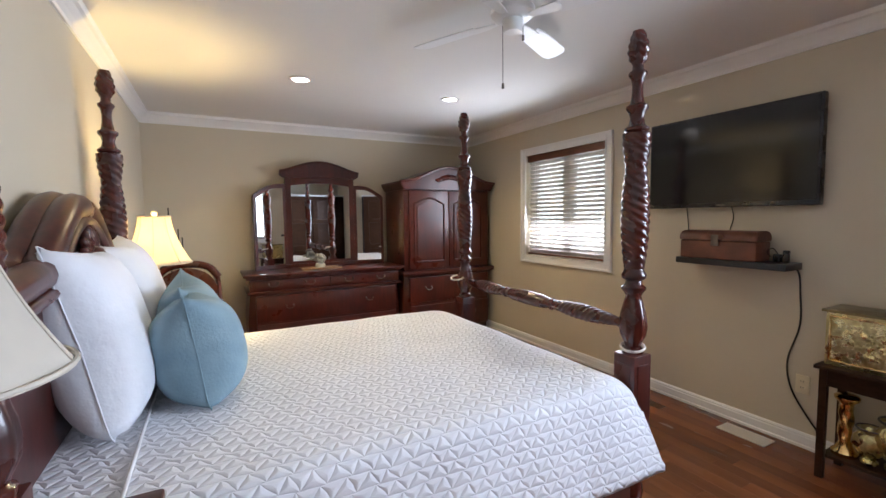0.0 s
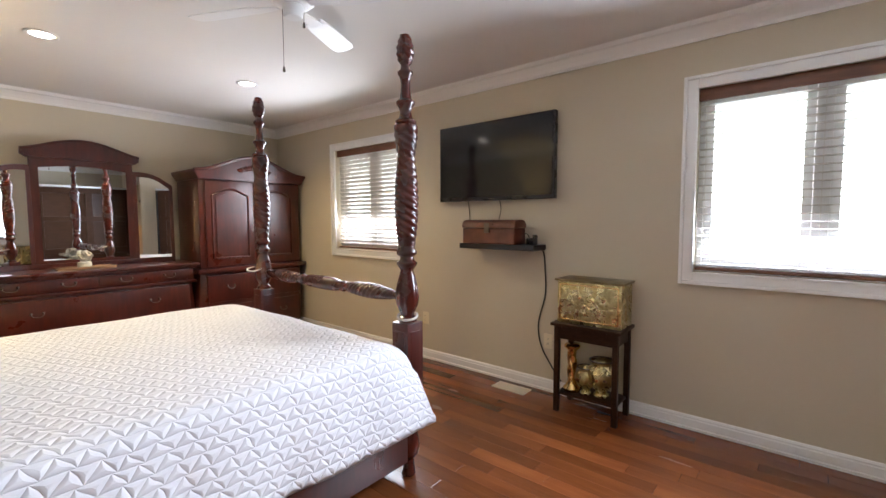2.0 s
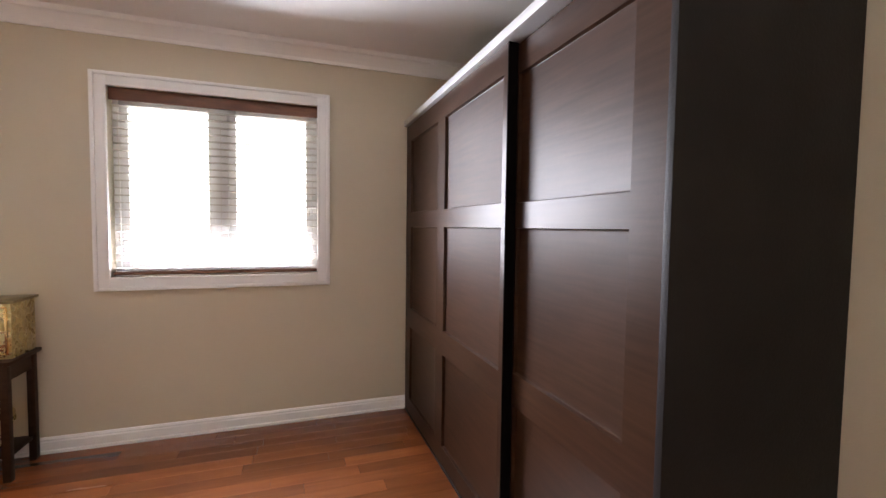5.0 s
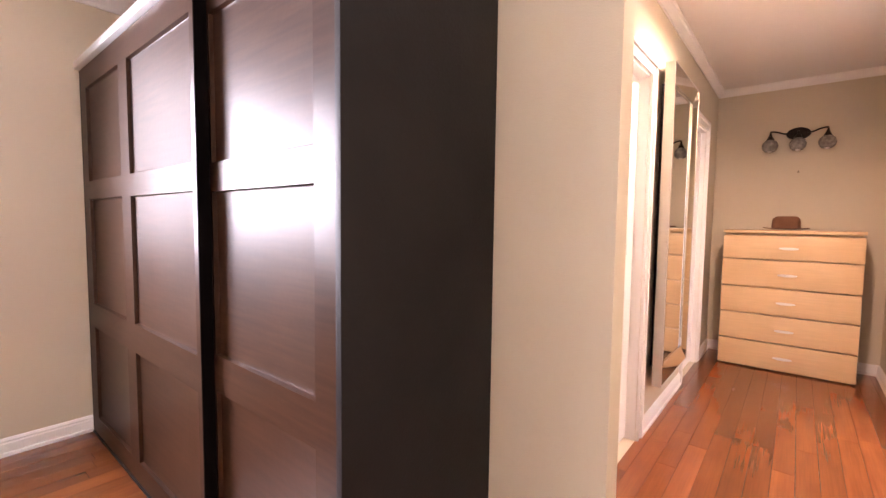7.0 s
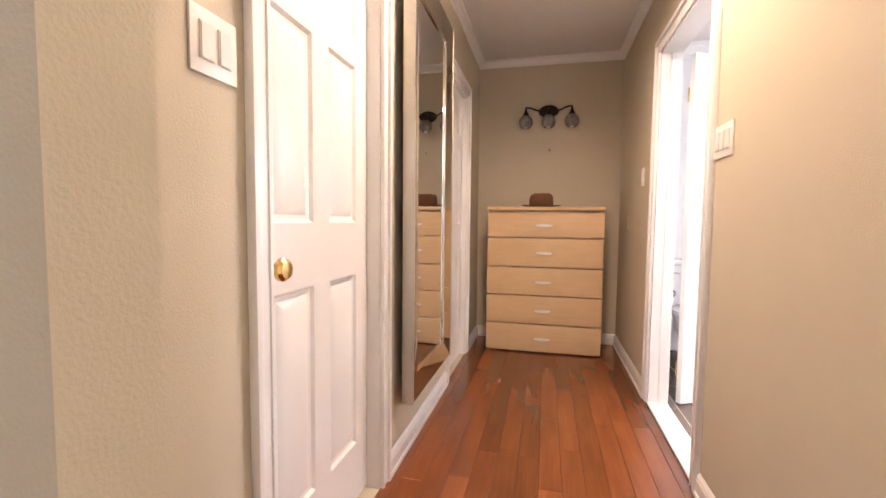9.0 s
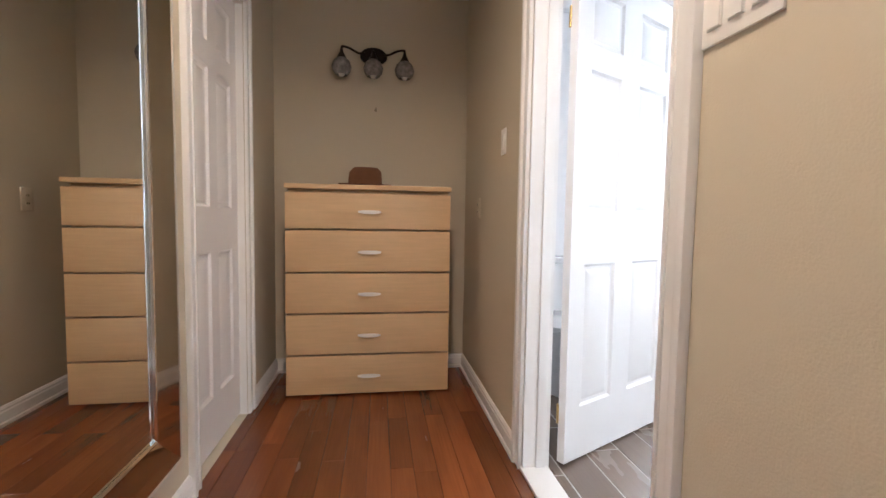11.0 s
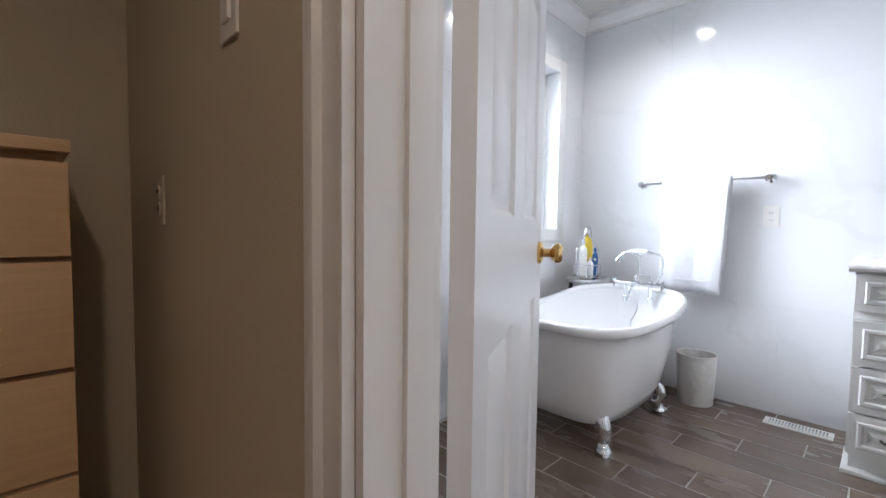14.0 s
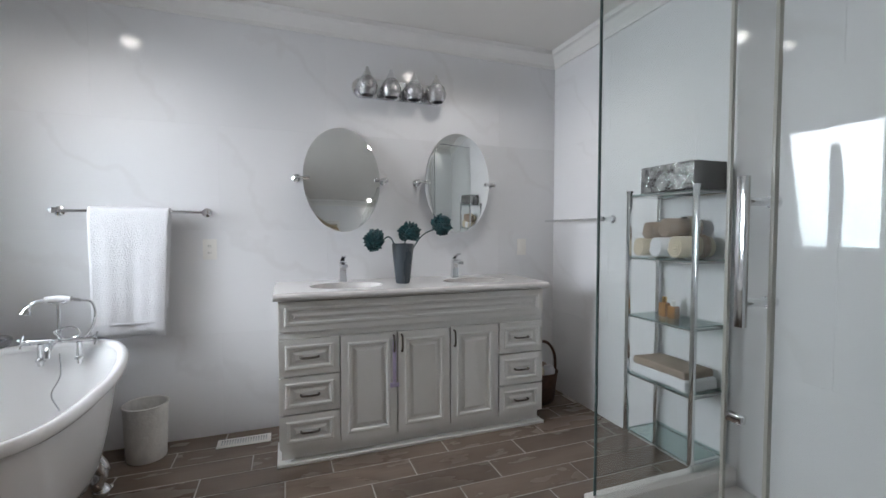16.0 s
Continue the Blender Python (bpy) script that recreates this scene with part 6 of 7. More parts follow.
# vanity
va = thing("vanity_cabinet", (-2.755, -3.708, 0), "antique white double vanity with raised-panel doors and drawers", "vanity", rz=90)
VW = 0.765
part("carcass", box(-VW, VW, -0.235, 0.25, 0.085, 0.848), CREAM, va)
part("plinth", box(-VW + 0.01, VW - 0.01, -0.215, 0.24, 0.0, 0.086), CREAM, va)
part("base_trim", box(-VW - 0.012, VW + 0.012, -0.262, 0.0, 0.0, 0.018, 0.004), CREAM, va)
LP = [(0.006, -0.004), (0.016, -0.003), (0.022, 0.007), (0.034, 0.008), (0.050, 0.001)]


def front(name, x0, x1, z0, z1, margin=0.028):
    w, h = x1 - x0 - 0.006, z1 - z0 - 0.006
    bm = slab(w, h, 0.022, [(margin, w - margin, margin, h - margin)], LP, m=Matrix.Translation((x0 + 0.003, -0.258, z0 + 0.003)))
    return part(name, bm, CREAM, va, "", 20)


def pull(parent, x, z, upright):
    a = [(-0.045, 0), (-0.04, -0.022), (0, -0.028), (0.04, -0.022), (0.045, 0)]
    pts = [(x, -0.256 + y, z + t) if upright else (x + t, -0.256 + y, z) for t, y in a]
    part("handle", tube(pts, 0.0055, 8, smooth_n=5), PEWTER, parent, "brushed nickel bow handle")


front("apron_panel", -VW, VW, 0.685, 0.843)
for x0 in (-VW, VW - 0.30):
    for z0, z1 in ((0.085, 0.262), (0.266, 0.457), (0.461, 0.65)):
        pull(front("drawer", x0, x0 + 0.30, z0, z1), x0 + 0.15, (z0 + z1) / 2, False)
for k, (x0, hx) in enumerate(((-VW + 0.302, 0.93), (-VW + 0.302 + 0.309, 0.07), (-VW + 0.302 + 0.618, 0.07))):
    d = front("door", x0, x0 + 0.306, 0.085, 0.65, 0.036)
    pull(d, x0 + 0.306 * hx, 0.585, True)
part("rail", box(-VW, VW, -0.242, -0.23, 0.652, 0.684, 0.003), CREAM, va)
rb = thing("ribbon_tag", (-2.475, -3.885, 0.33), "lilac ribbon tag hanging from a vanity handle", "ribbon")
part("ribbon", box(-0.002, 0.0, -0.010, 0.010, 0.03, 0.27, 0.0008), LILAC, rb)
part("tassel", box(-0.004, 0.002, -0.025, 0.025, 0.02, 0.045, 0.003), LILAC, rb)

ct = thing("stone_countertop", (-2.755, -3.708, 0.848), "white stone vanity top with two undermount basins", "countertop", rz=90)


def top_with_basins():
    """Slab with two oval holes and an eased front edge."""
    bm = bmesh.new()
    hx, y0, y1, t = 0.785, -0.275, 0.253, 0.038
    seg = 36
    holes = []
    for cx in (-0.395, 0.40):
        holes.append([(cx + 0.205 * math.cos(a), -0.035 + 0.145 * math.sin(a)) for a in (2 * math.pi * k / seg for k in range(seg))])
    for cx, hole in zip((-0.395, 0.40), holes):
        x0, x1 = (-hx, 0.0) if cx < 0 else (0.0, hx)
        # square ring of matching points round the oval
        outer = []
        for k in range(seg):
            a = 2 * math.pi * k / seg
            c, s = math.cos(a), math.sin(a)
            rx = ((x1 - cx) if c > 0 else (cx - x0)) / max(1e-6, abs(c))
            ry = ((y1 + 0.035) if s > 0 else (-0.035 - y0)) / max(1e-6, abs(s))
            r = min(rx, ry)
            outer.append((cx + r * c, -0.035 + r * s))
        for ax, ay in ((x0, y0), (x1, y0), (x1, y1), (x0, y1)):
            k = min(range(seg), key=lambda q: math.dist(outer[q], (ax, ay)))
            outer[k] = (ax, ay)
        va_ = [bm.verts.new((x, y, t)) for x, y in outer]
        vb = [bm.verts.new((x, y, t)) for x, y in hole]
        vc = [bm.verts.new((x, y, 0.0)) for x, y in hole]
        for k in range(seg):
            bm.faces.new((va_[k], va_[(k + 1) % seg], vb[(k + 1) % seg], vb[k]))
            bm.faces.new((vb[k], vb[(k + 1) % seg], vc[(k + 1) % seg], vc[k]))
    for c in (((-hx, y0), (hx, y0)), ((hx, y0), (hx, y1)), ((hx, y1), (-hx, y1)), ((-hx, y1), (-hx, y0))):
        (ax, ay), (bx, by) = c
        bm.faces.new([bm.verts.new(v) for v in ((ax, ay, 0), (bx, by, 0), (bx, by, t), (ax, ay, t))])
    return bm


part("slab", top_with_basins(), STONE, ct, "", None)
part("front_edge", tube([(-0.785, -0.276, 0.019), (0.785, -0.276, 0.019)], 0.0185, 10, smooth_n=1), STONE, ct, "eased front edge")
for cx in (-0.395, 0.40):
    prof = [(1.0, -0.001), (0.97, -0.03), (0.85, -0.09), (0.6, -0.125), (0.15, -0.135), (0.001, -0.136)]
    b = part("basin", loft([[(cx + 0.208 * s * math.cos(a), -0.035 + 0.148 * s * math.sin(a), z) for a in (2 * math.pi * k / 36 for k in range(36))] for s, z in prof], cap=(False, False)), PORCELAIN, ct, "white oval basin", 60)
    part("drain", lathe([(0.022, -0.133), (0.02, -0.130), (0, -0.129)], 16, m=Matrix.Translation((cx, -0.035, 0))), CHROME, b)
for cx in (-0.395, 0.345):
    f = thing("basin_faucet", (-2.755 - 0.165, -3.708 + cx, 0.886), "chrome single-lever basin faucet on the vanity", "faucet", "basin faucets", rz=90)
    part("body", loft([[(x * s, y * s + dy, z) for x, y in ((-0.021, -0.024), (0.021, -0.024), (0.021, 0.024), (-0.021, 0.024))] for s, z, dy in ((1.15, 0, 0), (1.0, 0.008, 0), (0.82, 0.09, -0.004), (0.95, 0.12, -0.010))]), CHROME, f, "", 30)
    part("spout", loft([[(x, y, z) for x, z in ((-0.017, zz - 0.010), (0.017, zz - 0.010), (0.017, zz + 0.008), (-0.017, zz + 0.008))] for y, zz in ((0.0, 0.100), (-0.06, 0.112), (-0.115, 0.104))]), CHROME, f, "", 30)
    part("lever", loft([[(x, y, z) for x, z in ((-0.013, zz - 0.004), (0.013, zz - 0.004), (0.013, zz + 0.004), (-0.013, zz + 0.004))] for y, zz in ((0.012, 0.126), (-0.03, 0.146), (-0.075, 0.160))]), CHROME, f, "", 30)

vs = thing("flower_vase", (-2.715, -3.775, 0.886), "slate blue ceramic vase with teal faux flowers on the vanity", "vase")
part("vase_body", lathe([(0.038, 0), (0.042, 0.01), (0.052, 0.10), (0.062, 0.20), (0.064, 0.235), (0.058, 0.235), (0.050, 0.10), (0, 0.06)], 30, wave=lambda a, z: 1 + 0.03 * math.sin(12 * a)), VASEM, vs, "faceted slate ceramic", 50)
for (dx, dy, z), tilt in (((0.0, -0.165, 0.255), (20, -70)), ((0.0, 0.04, 0.295), (0, 0)), ((0.0, 0.24, 0.345), (-10, 65))):
    bm = bmesh.new()
    for k in range(90):
        # narrow pointed petals all round a ball, curling at the tips
        q = 1 - 1.75 * (k + 0.5) / 90
        a = k * 2.39996
        d = Vector((math.sqrt(max(0.0, 1 - q * q)) * math.cos(a), math.sqrt(max(0.0, 1 - q * q)) * math.sin(a), q))
        r = 0.062 + random.uniform(-0.006, 0.010)
        tip = d * r + Vector((-d.y, d.x, 0.25)) * 0.020
        tube([d * 0.012, d * r * 0.65, tip], 0.0075, 5, bm=bm, smooth_n=3, taper=lambda t: 0.5 + 1.3 * math.sin(math.pi * min(1, t * 0.95 + 0.02)) * (1 - 0.4 * t))
    blossom = part("blossom", moved(bm, Matrix.Translation((dx, dy, z)) @ pose(0, 0, 0, -tilt[1], 0, 0)), TEAL, vs, "dark teal faux flower head", 60)
    part("stem", tube([(0, 0, 0.10), (dx * 0.5, dy * 0.45, 0.27), (dx, dy * 0.85, z - 0.02)], 0.004, 6), TEAL, blossom)


def tilt_mirror(y, lean):
    ob = thing("oval_mirror", (BWX + 0.079, y, 1.516), "oval frameless tilting mirror on chrome wall brackets", "mirror", "vanity mirrors", rz=90)
    n = 56
    own = [[(0.232 * s * math.cos(a), yy, 0.332 * s * math.sin(a)) for a in (2 * math.pi * k / n for k in range(n))] for s, yy in ((0.995, 0.004), (1.0, 0.0), (0.995, -0.002), (0.93, -0.005))]
    m = pose(0, 0, 0, lean, 0, 0)
    bm = loft(own)
    part("glass", moved(bm, m), MIRROR, ob, "bevelled oval mirror glass", 20)
    for s in (-1, 1):
        bm = lathe([(0.024, 0), (0.024, 0.008), (0.012, 0.016), (0.010, 0.062), (0.016, 0.068), (0.018, 0.082), (0.010, 0.09), (0, 0.09)], 18, m=pose(s * 0.268, 0.078, 0, 90))
        tube([(s * 0.268, -0.010, 0), (s * 0.222, -0.006, 0)], 0.007, 8, smooth_n=1, bm=bm)
        lathe([(0.012, 0), (0.013, 0.03), (0.006, 0.036)], 12, m=pose(s * 0.230, -0.004, 0, 0, -90 * s, 0), bm=bm)
        part("bracket", bm, CHROME, ob, "chrome pivot bracket", 50)


tilt_mirror(-4.098, -12)
tilt_mirror(-3.335, 0)

vl = thing("vanity_light", (BWX, -3.72, 2.10), "four-globe chrome vanity light bar, unlit", "lamp", rz=90)
bar = [(x, z) for x, z in [(0.245 * (1 if math.cos(a) > 0 else -1) + 0.062 * math.cos(a), 0.062 * math.sin(a)) for a in (2 * math.pi * k / 32 for k in range(32))]]
part("back_bar", prism(bar, -0.028, -0.001, 0.006), CHROME, vl, "", 30)
for x in (-0.225, -0.075, 0.075, 0.225):
    part("arm", tube([(x, -0.02, 0.03), (x, -0.07, 0.075), (x, -0.095, 0.10), (x, -0.10, 0.085)], 0.007, 8), CHROME, vl)
    part("cap", lathe([(0.008, 0.105), (0.012, 0.09), (0.030, 0.055), (0.032, 0.045)], 18, m=Matrix.Translation((x, -0.10, 0))), CHROME, vl)
    part("globe", lathe([(0.030, 0.048), (0.052, 0.025), (0.063, -0.01), (0.058, -0.045), (0.042, -0.068), (0.038, -0.066), (0.053, -0.043), (0.058, -0.01), (0.048, 0.022)], 28, m=Matrix.Translation((x, -0.10, 0)),
                        wave=lambda a, z: 1 + 0.03 * math.sin(12 * a) * math.sin(z * 220), opened=True), CRYSTAL, vl, "hammered crystal globe", 60)


def towel_bar(at, length, rz, label):
    ob = thing("towel_rail", at, label, "towel rail", rz=rz)
    part("bar", tube([(-length / 2 - 0.02, -0.07, 0), (length / 2 + 0.02, -0.07, 0)], 0.008, 12, smooth_n=1), CHROME, ob)
    for s in (-1, 1):
        bm = lathe([(0.026, 0), (0.026, 0.008), (0.013, 0.016), (0.011, 0.06), (0.016, 0.066), (0.016, 0.084), (0, 0.086)], 18, m=pose(s * length / 2, 0, 0, 90))
        part("bracket", bm, CHROME, ob, "", 50)
    return ob


towel_bar((BWX, -5.19, 1.30), 0.68, 90, "chrome towel rail on the marble wall")
towel_bar((-2.72, BNY, 1.27), 0.70, 0, "chrome towel rail beside the shower")


def hung_towel():
    ob = thing("bath_towel", (BWX + 0.07, -5.20, 1.30), "white terry towel folded over a chrome rail", "towel", rz=90)
    bm = bmesh.new()
    w, nx = 0.365, 26
    prof = [(-0.020, -0.665 + 0.045 * k) for k in range(15)] + [(-0.016, 0.0), (-0.008, 0.012), (0.0, 0.015), (0.008, 0.012), (0.016, 0.0)] + [(0.020, -0.04 * k) for k in range(1, 14)]
    rows = []
    for i in range(nx + 1):
        u = i / nx - 0.5
        row = []
        for y, z in prof:
            sag = min(1.0, max(0.0, -z / 0.6))
            yy = y + (0.005 * math.sin(u * 11 + 1.0) + 0.002 * math.sin(u * 29)) * sag * (1 if y < 0 else 0.3)
            xx = u * w * (1 - 0.10 * sag) - 0.012 * sag
            row.append(bm.verts.new((xx, yy, z + 0.006 * math.sin(u * 9) * sag)))
        rows.append(row)
    for a, b in zip(rows, rows[1:]):
        for k in range(len(prof) - 1):
            bm.faces.new((a[k], b[k], b[k + 1], a[k + 1]))
    c = part("terry_cloth", bm, TERRY, ob, "", 70)
    so = c.modifiers.new("thick", "SOLIDIFY")
    so.thickness, so.offset = 0.008, 1
    part("hem_band", box(-0.16, 0.14, -0.033, -0.028, -0.60, -0.585, 0.001), TERRY, ob)


hung_towel()
plate("wall_socket", (BWX, -4.84, 1.09), 0.072, 0.118, 1, "socket", "white double wall socket under the towel rail", 90, PLASTICW)
plate("light_switch", (BWX, -2.80, 1.08), 0.072, 0.118, 1, "switch", "white wall plate beside the vanity", 90, PLASTICW)

bk = thing("wicker_basket", (-2.82, -2.765, 0), "brown wicker basket with a tall hoop handle", "basket")
part("basket_body", lathe([(0.09, 0), (0.11, 0.02), (0.13, 0.20), (0.135, 0.22), (0.128, 0.22), (0.10, 0.03), (0, 0.02)], 36, wave=lambda a, z: 1 + 0.025 * math.sin(18 * a) * math.sin(120 * z)), WICKER, bk, "", 60)
part("hoop_handle", tube([(0.02, -0.125, 0.20), (0.02, -0.12, 0.33), (0.02, -0.06, 0.415), (0.02, 0.05, 0.415), (0.02, 0.115, 0.33), (0.02, 0.125, 0.20)], 0.010, 8), WICKER, bk)
for k, (x, y, r, mm) in enumerate(((0.03, -0.03, 0.05, TERRYC), (-0.03, 0.04, 0.05, TERRYT), (0.05, 0.05, 0.045, TERRY))):
    part("rolled_cloth", lathe([(0, -0.01), (r * 0.8, 0.0), (r, 0.03), (r, 0.06), (r * 0.7, 0.085), (0, 0.09)], 16, m=Matrix.Translation((x, y, 0.17))), mm, bk)

# shower enclosure in the corner: tray, two glass sides, hinged door
GX, GY = -1.61, -3.27
sw = thing("shower_enclosure", (GX, GY, 0), "frameless clear glass shower enclosure with chrome fittings", "shower")
part("tray", box(0.02, BEX - GX - 0.002, 0.02, BNY - GY - 0.002, 0.0, 0.045, 0.008), TRAY, sw, "white acrylic tray")
bm = box(-0.03, 0.05, -0.03, BNY - GY - 0.002, 0.0, 0.125, 0.008)
box(0.0505, BEX - GX - 0.002, -0.03, 0.05, 0.0, 0.125, 0.008, bm=bm)
part("kerb", bm, TRAY, sw, "low pale kerb")
gh = 2.20
part("glass_panel", box(0.004, 0.012, 0.006, BNY - GY - 0.003, 0.126, gh), GLASSS, sw, "clear glass side panel", None)
part("glass_panel", box(0.004, 0.530, -0.004, 0.004, 0.126, gh), GLASSS, sw, "clear glass front panel", None)
door = part("glass_door", box(0.540, BEX - GX - 0.010, -0.004, 0.004, 0.13, gh), GLASSS, sw, "clear glass hinged door", None)
EDGE = mat("green_glass_edge", (0.10, 0.15, 0.145), 0.15, var=0.1)
part("glass_edge", box(-0.002, 0.004, -0.0045, 0.0055, 0.127, gh), EDGE, sw, "dark polished glass edge", None)
SEAL = mat("clear_vinyl_seal", (0.45, 0.45, 0.40), 0.3, var=0.1)
part("panel_seal", box(0.530, 0.540, -0.006, 0.006, 0.127, gh, 0.002), SEAL, sw, "pale vinyl seal")
part("door_seal", box(0.648, 0.658, -0.008, 0.008, 0.13, gh, 0.002), SEAL, door, "pale vinyl seal")
bm = box(0.602, 0.626, -0.066, -0.046, 0.945, 1.335, 0.003)
for z in (1.005, 1.27):
    tube([(0.614, -0.050, z), (0.614, 0.05, z)], 0.011, 12, smooth_n=1, bm=bm)
    lathe([(0.018, 0), (0.018, 0.014), (0, 0.016)], 14, m=pose(0.614, 0.05, z, -90), bm=bm)
part("pull_handle", bm, CHROME, door, "long square chrome pull handle", 40)
for z in (0.68, 1.95):
    part("clamp", box(0.548, 0.592, -0.013, 0.013, z - 0.012, z + 0.012, 0.004), CHROME, sw, "chrome glass clamp")
part("support_bar", tube([(0.008, 0.01, gh + 0.01), (0.008, BNY - GY - 0.004, gh + 0.01)], 0.009, 10, smooth_n=1), CHROME, sw)
part("corner_clamp", box(-0.014, 0.06, -0.014, 0.06, gh - 0.035, gh + 0.004, 0.005), CHROME, sw)

# glass shelf unit outside the shower
gs = thing("glass_shelf_unit", (-1.81, -2.642, 0), "five-tier chrome and glass shelf unit", "shelf")
sw_, sd = 0.195, 0.1025
for x in (-sw_, sw_):
    for y in (-sd, sd):
        part("post", box(x - 0.0115, x + 0.0115, y - 0.0085, y + 0.0085, 0, 1.392, 0.002), CHROME, gs)
        part("post_cap", box(x - 0.014, x + 0.014, y - 0.011, y + 0.011, 1.390, 1.402, 0.003), CHROME, gs)
for z in (0.155, 0.455, 0.76, 1.06, 1.375):
    s = part("shelf", box(-sw_ + 0.0125, sw_ - 0.0125, -sd - 0.010, sd + 0.010, z, z + 0.006, 0.001), clear_glass("shelf_glass", (0.75, 0.86, 0.84), 0.02, 0.1) if z < 0.2 else bpy.data.materials["shelf_glass"], gs, "clear glass shelf", None)
    bm = bmesh.new()
    for y in (-sd, sd):
        tube([(-sw_, y, z - 0.006), (sw_, y, z - 0.006)], 0.005, 6, smooth_n=1, bm=bm)
    for x in (-sw_, sw_):
        tube([(x, -sd, z - 0.006), (x, sd, z - 0.006)], 0.005, 6, smooth_n=1, bm=bm)
    part("shelf_rail", bm, CHROME, s)
o = thing("storage_box", (-1.775, -2.642, 1.381), "hammered silver storage box with dark sides", "box")
part("box_body", box(-0.155, 0.145, -0.098, 0.098, 0, 0.128, 0.003), BOXD, o)
part("hammered_front", box(-0.157, 0.144, -0.102, -0.0985, 0.004, 0.125, 0.001), BOXM, o, "hammered silver front panel")
part("hammered_side", box(-0.159, -0.1555, -0.09, 0.09, 0.004, 0.125, 0.001), BOXM, o)


def rolled(name, at, r, ln, rz, material, label):
    ob = thing(name, at, label, "towel", "rolled towels", rz=rz)
    pts = []
    for k in range(70):
        a = k * 0.36
        q = r * (0.15 + 0.85 * k / 69)
        pts.append((q * math.cos(a), q * math.sin(a)))
    bm = bmesh.new()
    va_ = [bm.verts.new((-ln / 2, y, r + z)) for y, z in pts]
    vb = [bm.verts.new((ln / 2, y, r + z)) for y, z in pts]
    for k in range(69):
        bm.faces.new((va_[k], vb[k], vb[k + 1], va_[k + 1]))
    c = part("terry_roll", bm, material, ob, "", 80)
    so = c.modifiers.new("thick", "SOLIDIFY")
    so.thickness = 0.009
    part("woven_band", lathe([(r * 1.03, -0.02), (r * 1.05, -0.016), (r * 1.05, 0.016), (r * 1.03, 0.02)], 24, m=Matrix.Translation((ln * 0.22, 0, r)) @ pose(0, 0, 0, 0, 90, 0), opened=True), TERRYT if material is not TERRYT else TERRYC, ob)


for x, y, z, r, mm, lb in ((-1.935, -2.65, 1.068, 0.05, TERRYC, "rolled cream patterned towel on a glass shelf"), (-1.828, -2.65, 1.068, 0.052, TERRY, "rolled white towel on a glass shelf"),
                           (-1.715, -2.65, 1.068, 0.056, TERRYC, "rolled cream striped towel on a glass shelf"), (-1.878, -2.65, 1.155, 0.046, TERRYT, "rolled taupe towel on top of others"),
                           (-1.775, -2.65, 1.164, 0.050, TERRYT, "rolled taupe towel on top of others")):
    rolled("rolled_towel", (x, y, z), r, 0.17, 78, mm, lb)


def folded(at, w, d, h, material, label):
    ob = thing("folded_towel", at, label, "towel", "folded towels", rz=random.uniform(-3, 3))
    bm = box(-w / 2, w / 2, -d / 2, d / 2, 0, h, 0.014, 3)
    bmesh.ops.subdivide_edges(bm, edges=bm.edges[:], cuts=3, use_grid_fill=True)
    for v in bm.verts:
        v.co += 0.006 * noise.noise_vector(v.co * 14 + Vector(at))
    part("terry_fold", bm, material, ob, "", 70)
    part("fold_line", box(-w / 2 - 0.001, w / 2 + 0.001, -d / 2 - 0.0015, -d / 2 + 0.02, h * 0.48, h * 0.52), material, ob)


folded((-1.81, -2.645, 0.461), 0.335, 0.195, 0.055, TERRY, "folded white towel on a glass shelf")
folded((-1.815, -2.645, 0.510), 0.315, 0.185, 0.040, TERRYT, "folded taupe towel on a white one")
for x, hgt in ((-1.87, 0.10), (-1.815, 0.085)):
    o = thing("perfume_bottle", (x, -2.64, 0.766), "amber glass perfume bottle with a cap", "bottle", "perfume bottles")
    part("flask", box(-0.022, 0.022, -0.018, 0.018, 0, hgt * 0.7, 0.006, 3), AMBER, o)
    part("cap", lathe([(0.010, hgt * 0.69), (0.012, hgt * 0.74), (0.012, hgt), (0, hgt)], 14), BRASS if x < -1.85 else PLASTICW, o)

# toilet behind the door
to = thing("toilet", (-0.80, BSY, 0), "white porcelain toilet behind the open door", "toilet", rz=180)
part("tank", box(-0.20, 0.20, -0.20, -0.012, 0.38, 0.74, 0.02, 3), PORCELAIN, to)
part("tank_lid", box(-0.215, 0.215, -0.212, -0.006, 0.74, 0.775, 0.012, 3), PORCELAIN, to)
bowl = [[(rx * math.cos(a), -0.44 + ry * math.sin(a) - sh, z) for a in (2 * math.pi * k / 36 for k in range(36))] for rx, ry, z, sh in ((0.11, 0.20, 0.0, -0.06), (0.10, 0.18, 0.10, -0.06), (0.13, 0.20, 0.24, -0.03), (0.175, 0.235, 0.36, 0.0), (0.185, 0.245, 0.395, 0.0))]
part("bowl", loft(bowl), PORCELAIN, to, "", 60)
seat = [[(rx * math.cos(a), -0.44 + ry * math.sin(a), z) for a in (2 * math.pi * k / 36 for k in range(36))] for rx, ry, z in ((0.18, 0.24, 0.396), (0.19, 0.25, 0.40), (0.19, 0.25, 0.425), (0.17, 0.23, 0.435))]
part("seat_lid", loft(seat), PORCELAIN, to, "closed white seat lid", 50)
part("flush_lever", tube([(-0.15, -0.205, 0.68), (-0.15, -0.225, 0.68), (-0.09, -0.228, 0.675)], 0.007, 8, smooth_n=1), CHROME, to)
tp = thing("paper_holder", (BEX - 0.08, -5.42, 0), "chrome freestanding toilet paper holder", "holder")
part("holder_base", lathe([(0.07, 0), (0.07, 0.012), (0.01, 0.018)], 24), CHROME, tp)
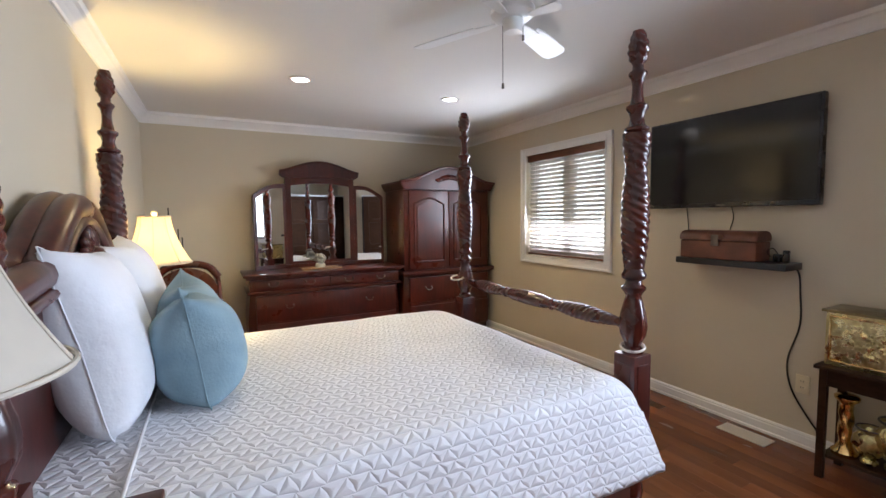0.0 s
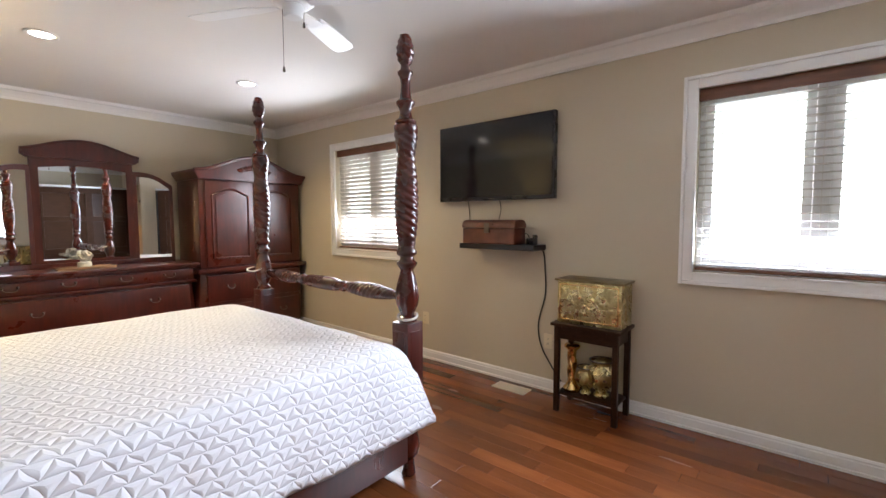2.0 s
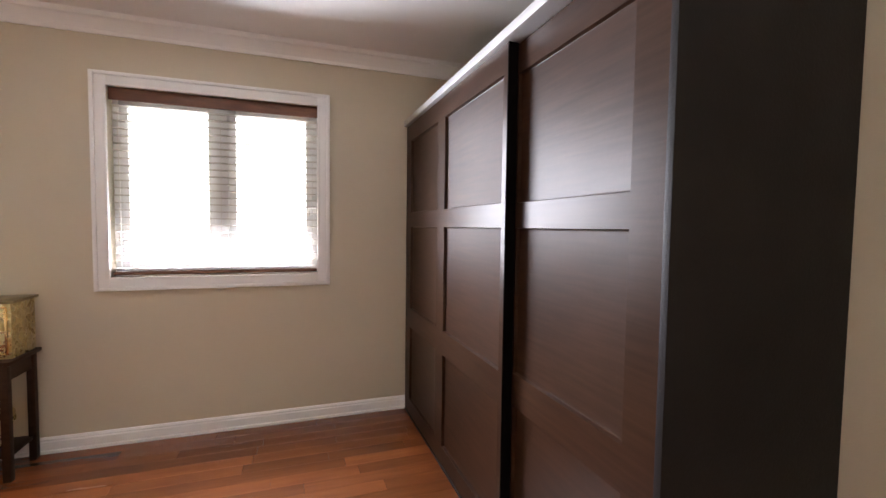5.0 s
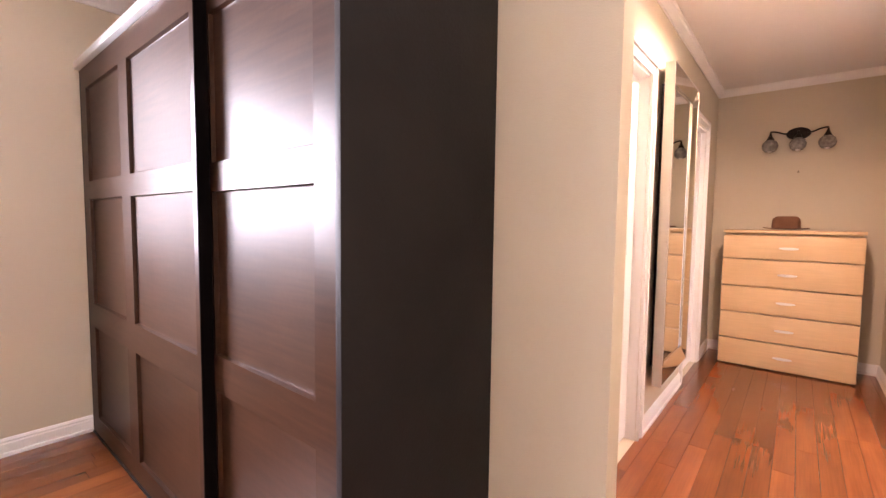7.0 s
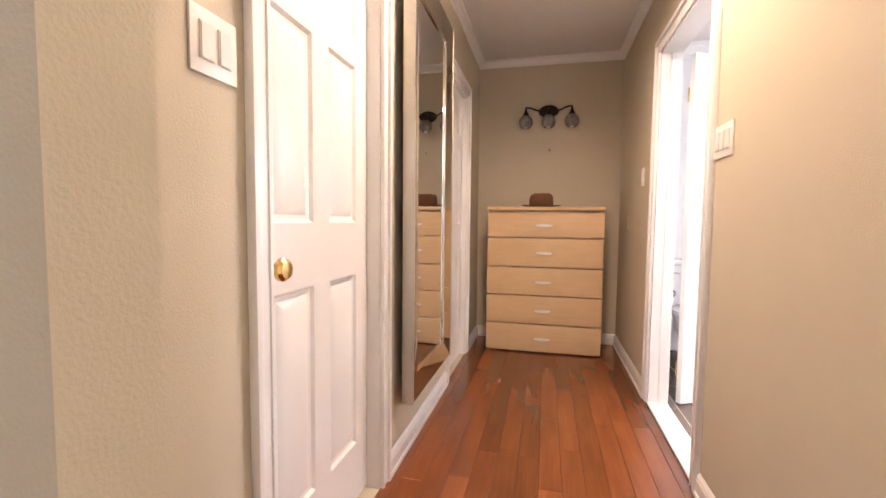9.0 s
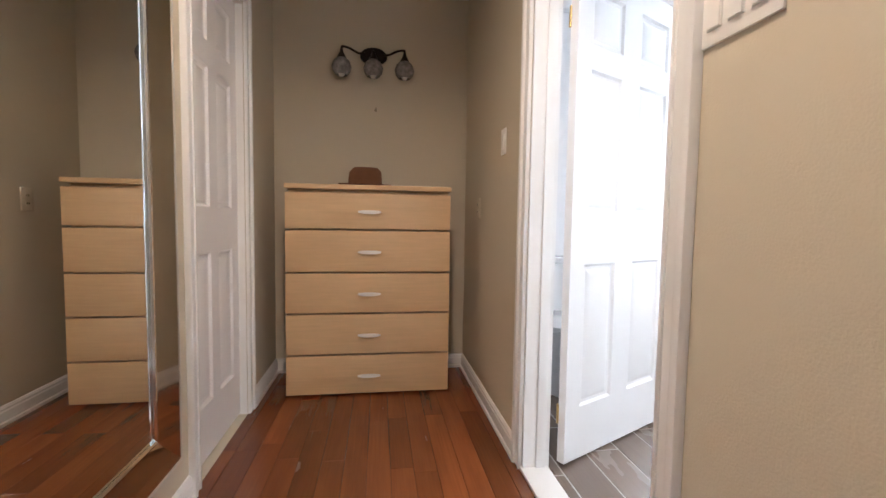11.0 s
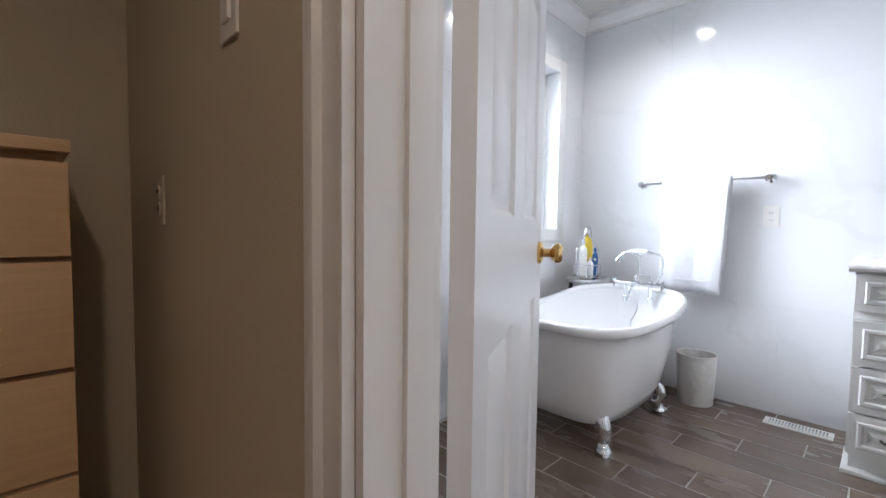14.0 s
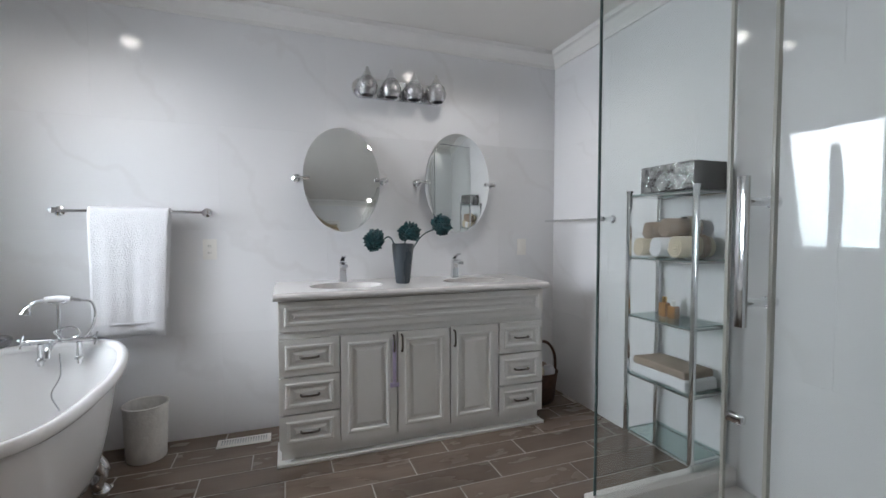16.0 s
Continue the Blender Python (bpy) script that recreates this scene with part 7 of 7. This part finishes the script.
part("holder_stem", tube([(0, 0, 0.01), (0, 0, 0.55), (-0.03, 0, 0.58), (-0.12, 0, 0.58), (-0.12, 0, 0.54)], 0.008, 8), CHROME, tp)

# ---- floor boards ----
def boards(parent, near, x0, x1, y0, y1, width, lengths, material, piece, top, gap, offset=None, skip=None):
    """Lays pieces along y in rows over x; those for which near(x, y) holds are objects of their own, the rest one joined mesh."""
    shared, rest, count = {}, [], 0
    x, r = x0, 0
    while x < x1 - 0.01:
        w = min(width, x1 - x)
        y = y0 - (offset(r) if offset else random.uniform(0, lengths[0]))
        while y < y1:
            ln = random.choice(lengths)
            a, b = max(y, y0), min(y + ln, y1)
            if b - a > 0.03 and not (skip and skip((x + w / 2), (a + b) / 2)):
                if near(x, (a + b) / 2) and count < 295:
                    key = (round(w, 3), round(b - a, 3))
                    if key not in shared:
                        shared[key] = finish(box(gap / 2, w - gap / 2, gap / 2, b - a - gap / 2, -0.008, 0.0, 0.0012, 1), piece, material, None)
                    o = new(piece, shared[key])
                    o.parent = parent
                    o.location = (x, a, top + random.uniform(-0.0003, 0.0003))
                    count += 1
                else:
                    rest.append((x + gap / 2, x + w - gap / 2, a + gap / 2, b - gap / 2))
            y += ln
        x += w
        r += 1
    if rest:
        vs, fs = [], []
        for a, b, c, d in rest:
            k = len(vs)
            vs += [(a, c, top - 0.008), (b, c, top - 0.008), (b, d, top - 0.008), (a, d, top - 0.008), (a, c, top), (b, c, top), (b, d, top), (a, d, top)]
            fs += [(k + 4, k + 5, k + 6, k + 7), (k, k + 4, k + 7, k + 3), (k + 1, k + 2, k + 6, k + 5), (k, k + 1, k + 5, k + 4), (k + 3, k + 7, k + 6, k + 2)]
        me = bpy.data.meshes.new(piece + "s")
        me.from_pydata(vs, [], fs)
        me.materials.append(island_variant(material))
        o = new("more_" + piece + "s", me)
        o.parent = parent
        o["kind"] = "stuff"


def island_variant(material):
    """The same surface for joined pieces: varies by island instead of by object."""
    m = material.copy()
    nt = m.node_tree
    g = nt.nodes.new("ShaderNodeNewGeometry")
    for n in [n for n in nt.nodes if n.type == "OBJECT_INFO"]:
        for l in list(n.outputs["Random"].links):
            nt.links.new(g.outputs["Random Per Island"], l.to_socket)
    return m


FL = bpy.data.objects["floor"]
boards(FL, lambda x, y: y < 1.6 and (y < 0.9 or x > 1.8), WX, EX, -2.285, NY, 0.093, (0.45, 0.6, 0.75, 0.9, 1.2), PLANK, "plank", 0.0, 0.0007, skip=lambda x, y: y > 1.3 and x < 1.6 and y < 2.5)
boards(floor_hall, lambda x, y: True, MID, HEX, SY, -2.285, 0.093, (0.45, 0.6, 0.75, 0.9, 1.2), PLANK, "plank", 0.0, 0.0007)
boards(floor_bath, lambda x, y: True, BWX, MID - 0.002, BSY, BNY, 0.16, (0.61,), BTILE, "floor_tile", 0.0, 0.0065, offset=lambda r: 0.61 * ((r * 0.37) % 1.0))


# ---- marble wall tiles ----
def wall_tiles(wall_name, axis, face, out, a0, a1, hole=None):
    """Large tiles just proud of a wall's face, cut round a hole (a, b, z, z)."""
    parent, shared = bpy.data.objects[wall_name], {}
    tw, th, gap = 1.2, 0.6, 0.0012
    z, r = 0.0, 0
    while z < H - 0.01:
        a = a0 - (tw / 2 if r % 2 else 0.0)
        while a < a1 - 0.01:
            cells = [(max(a, a0), min(a + tw, a1), z, min(z + th, H))]
            if hole:
                h0, h1, k0, k1 = hole
                out_cells = []
                for p, q, s, t in cells:
                    if q <= h0 or p >= h1 or t <= k0 or s >= k1:
                        out_cells.append((p, q, s, t))
                        continue
                    if p < h0:
                        out_cells.append((p, h0, s, t))
                    if q > h1:
                        out_cells.append((h1, q, s, t))
                    if s < k0:
                        out_cells.append((max(p, h0), min(q, h1), s, k0))
                    if t > k1:
                        out_cells.append((max(p, h0), min(q, h1), k1, t))
                cells = out_cells
            for p, q, s, t in cells:
                if q - p < 0.02 or t - s < 0.02:
                    continue
                key = (round(q - p, 3), round(t - s, 3))
                if key not in shared:
                    d = out * 0.0015
                    lo, hi = min(0.0, d), max(0.0, d)
                    if axis == "x":
                        bm = box(lo, hi, gap / 2, q - p - gap / 2, gap / 2, t - s - gap / 2)
                    else:
                        bm = box(gap / 2, q - p - gap / 2, lo, hi, gap / 2, t - s - gap / 2)
                    shared[key] = finish(bm, "wall_tile", MARBLE, None)
                o = new("wall_tile", shared[key])
                o.parent = parent
                o.location = (face, p, s) if axis == "x" else (p, face, s)
            a += tw
        z += th
        r += 1


wall_tiles("wall_bath_west", "x", BWX, 1, BSY, BNY)
wall_tiles("wall_bath_north", "y", BNY, -1, BWX, BEX)
wall_tiles("wall_bath_south", "y", BSY, 1, BWX, BEX, (BW[0] - 0.01, BW[1] + 0.01, BW[2] - 0.01, BW[3] + 0.01))
wall_tiles("wall_bath_east", "x", BEX, -1, BSY, BNY, (BD[0] - 0.01, BD[1] + 0.01, -1.0, BD[3] + 0.01))
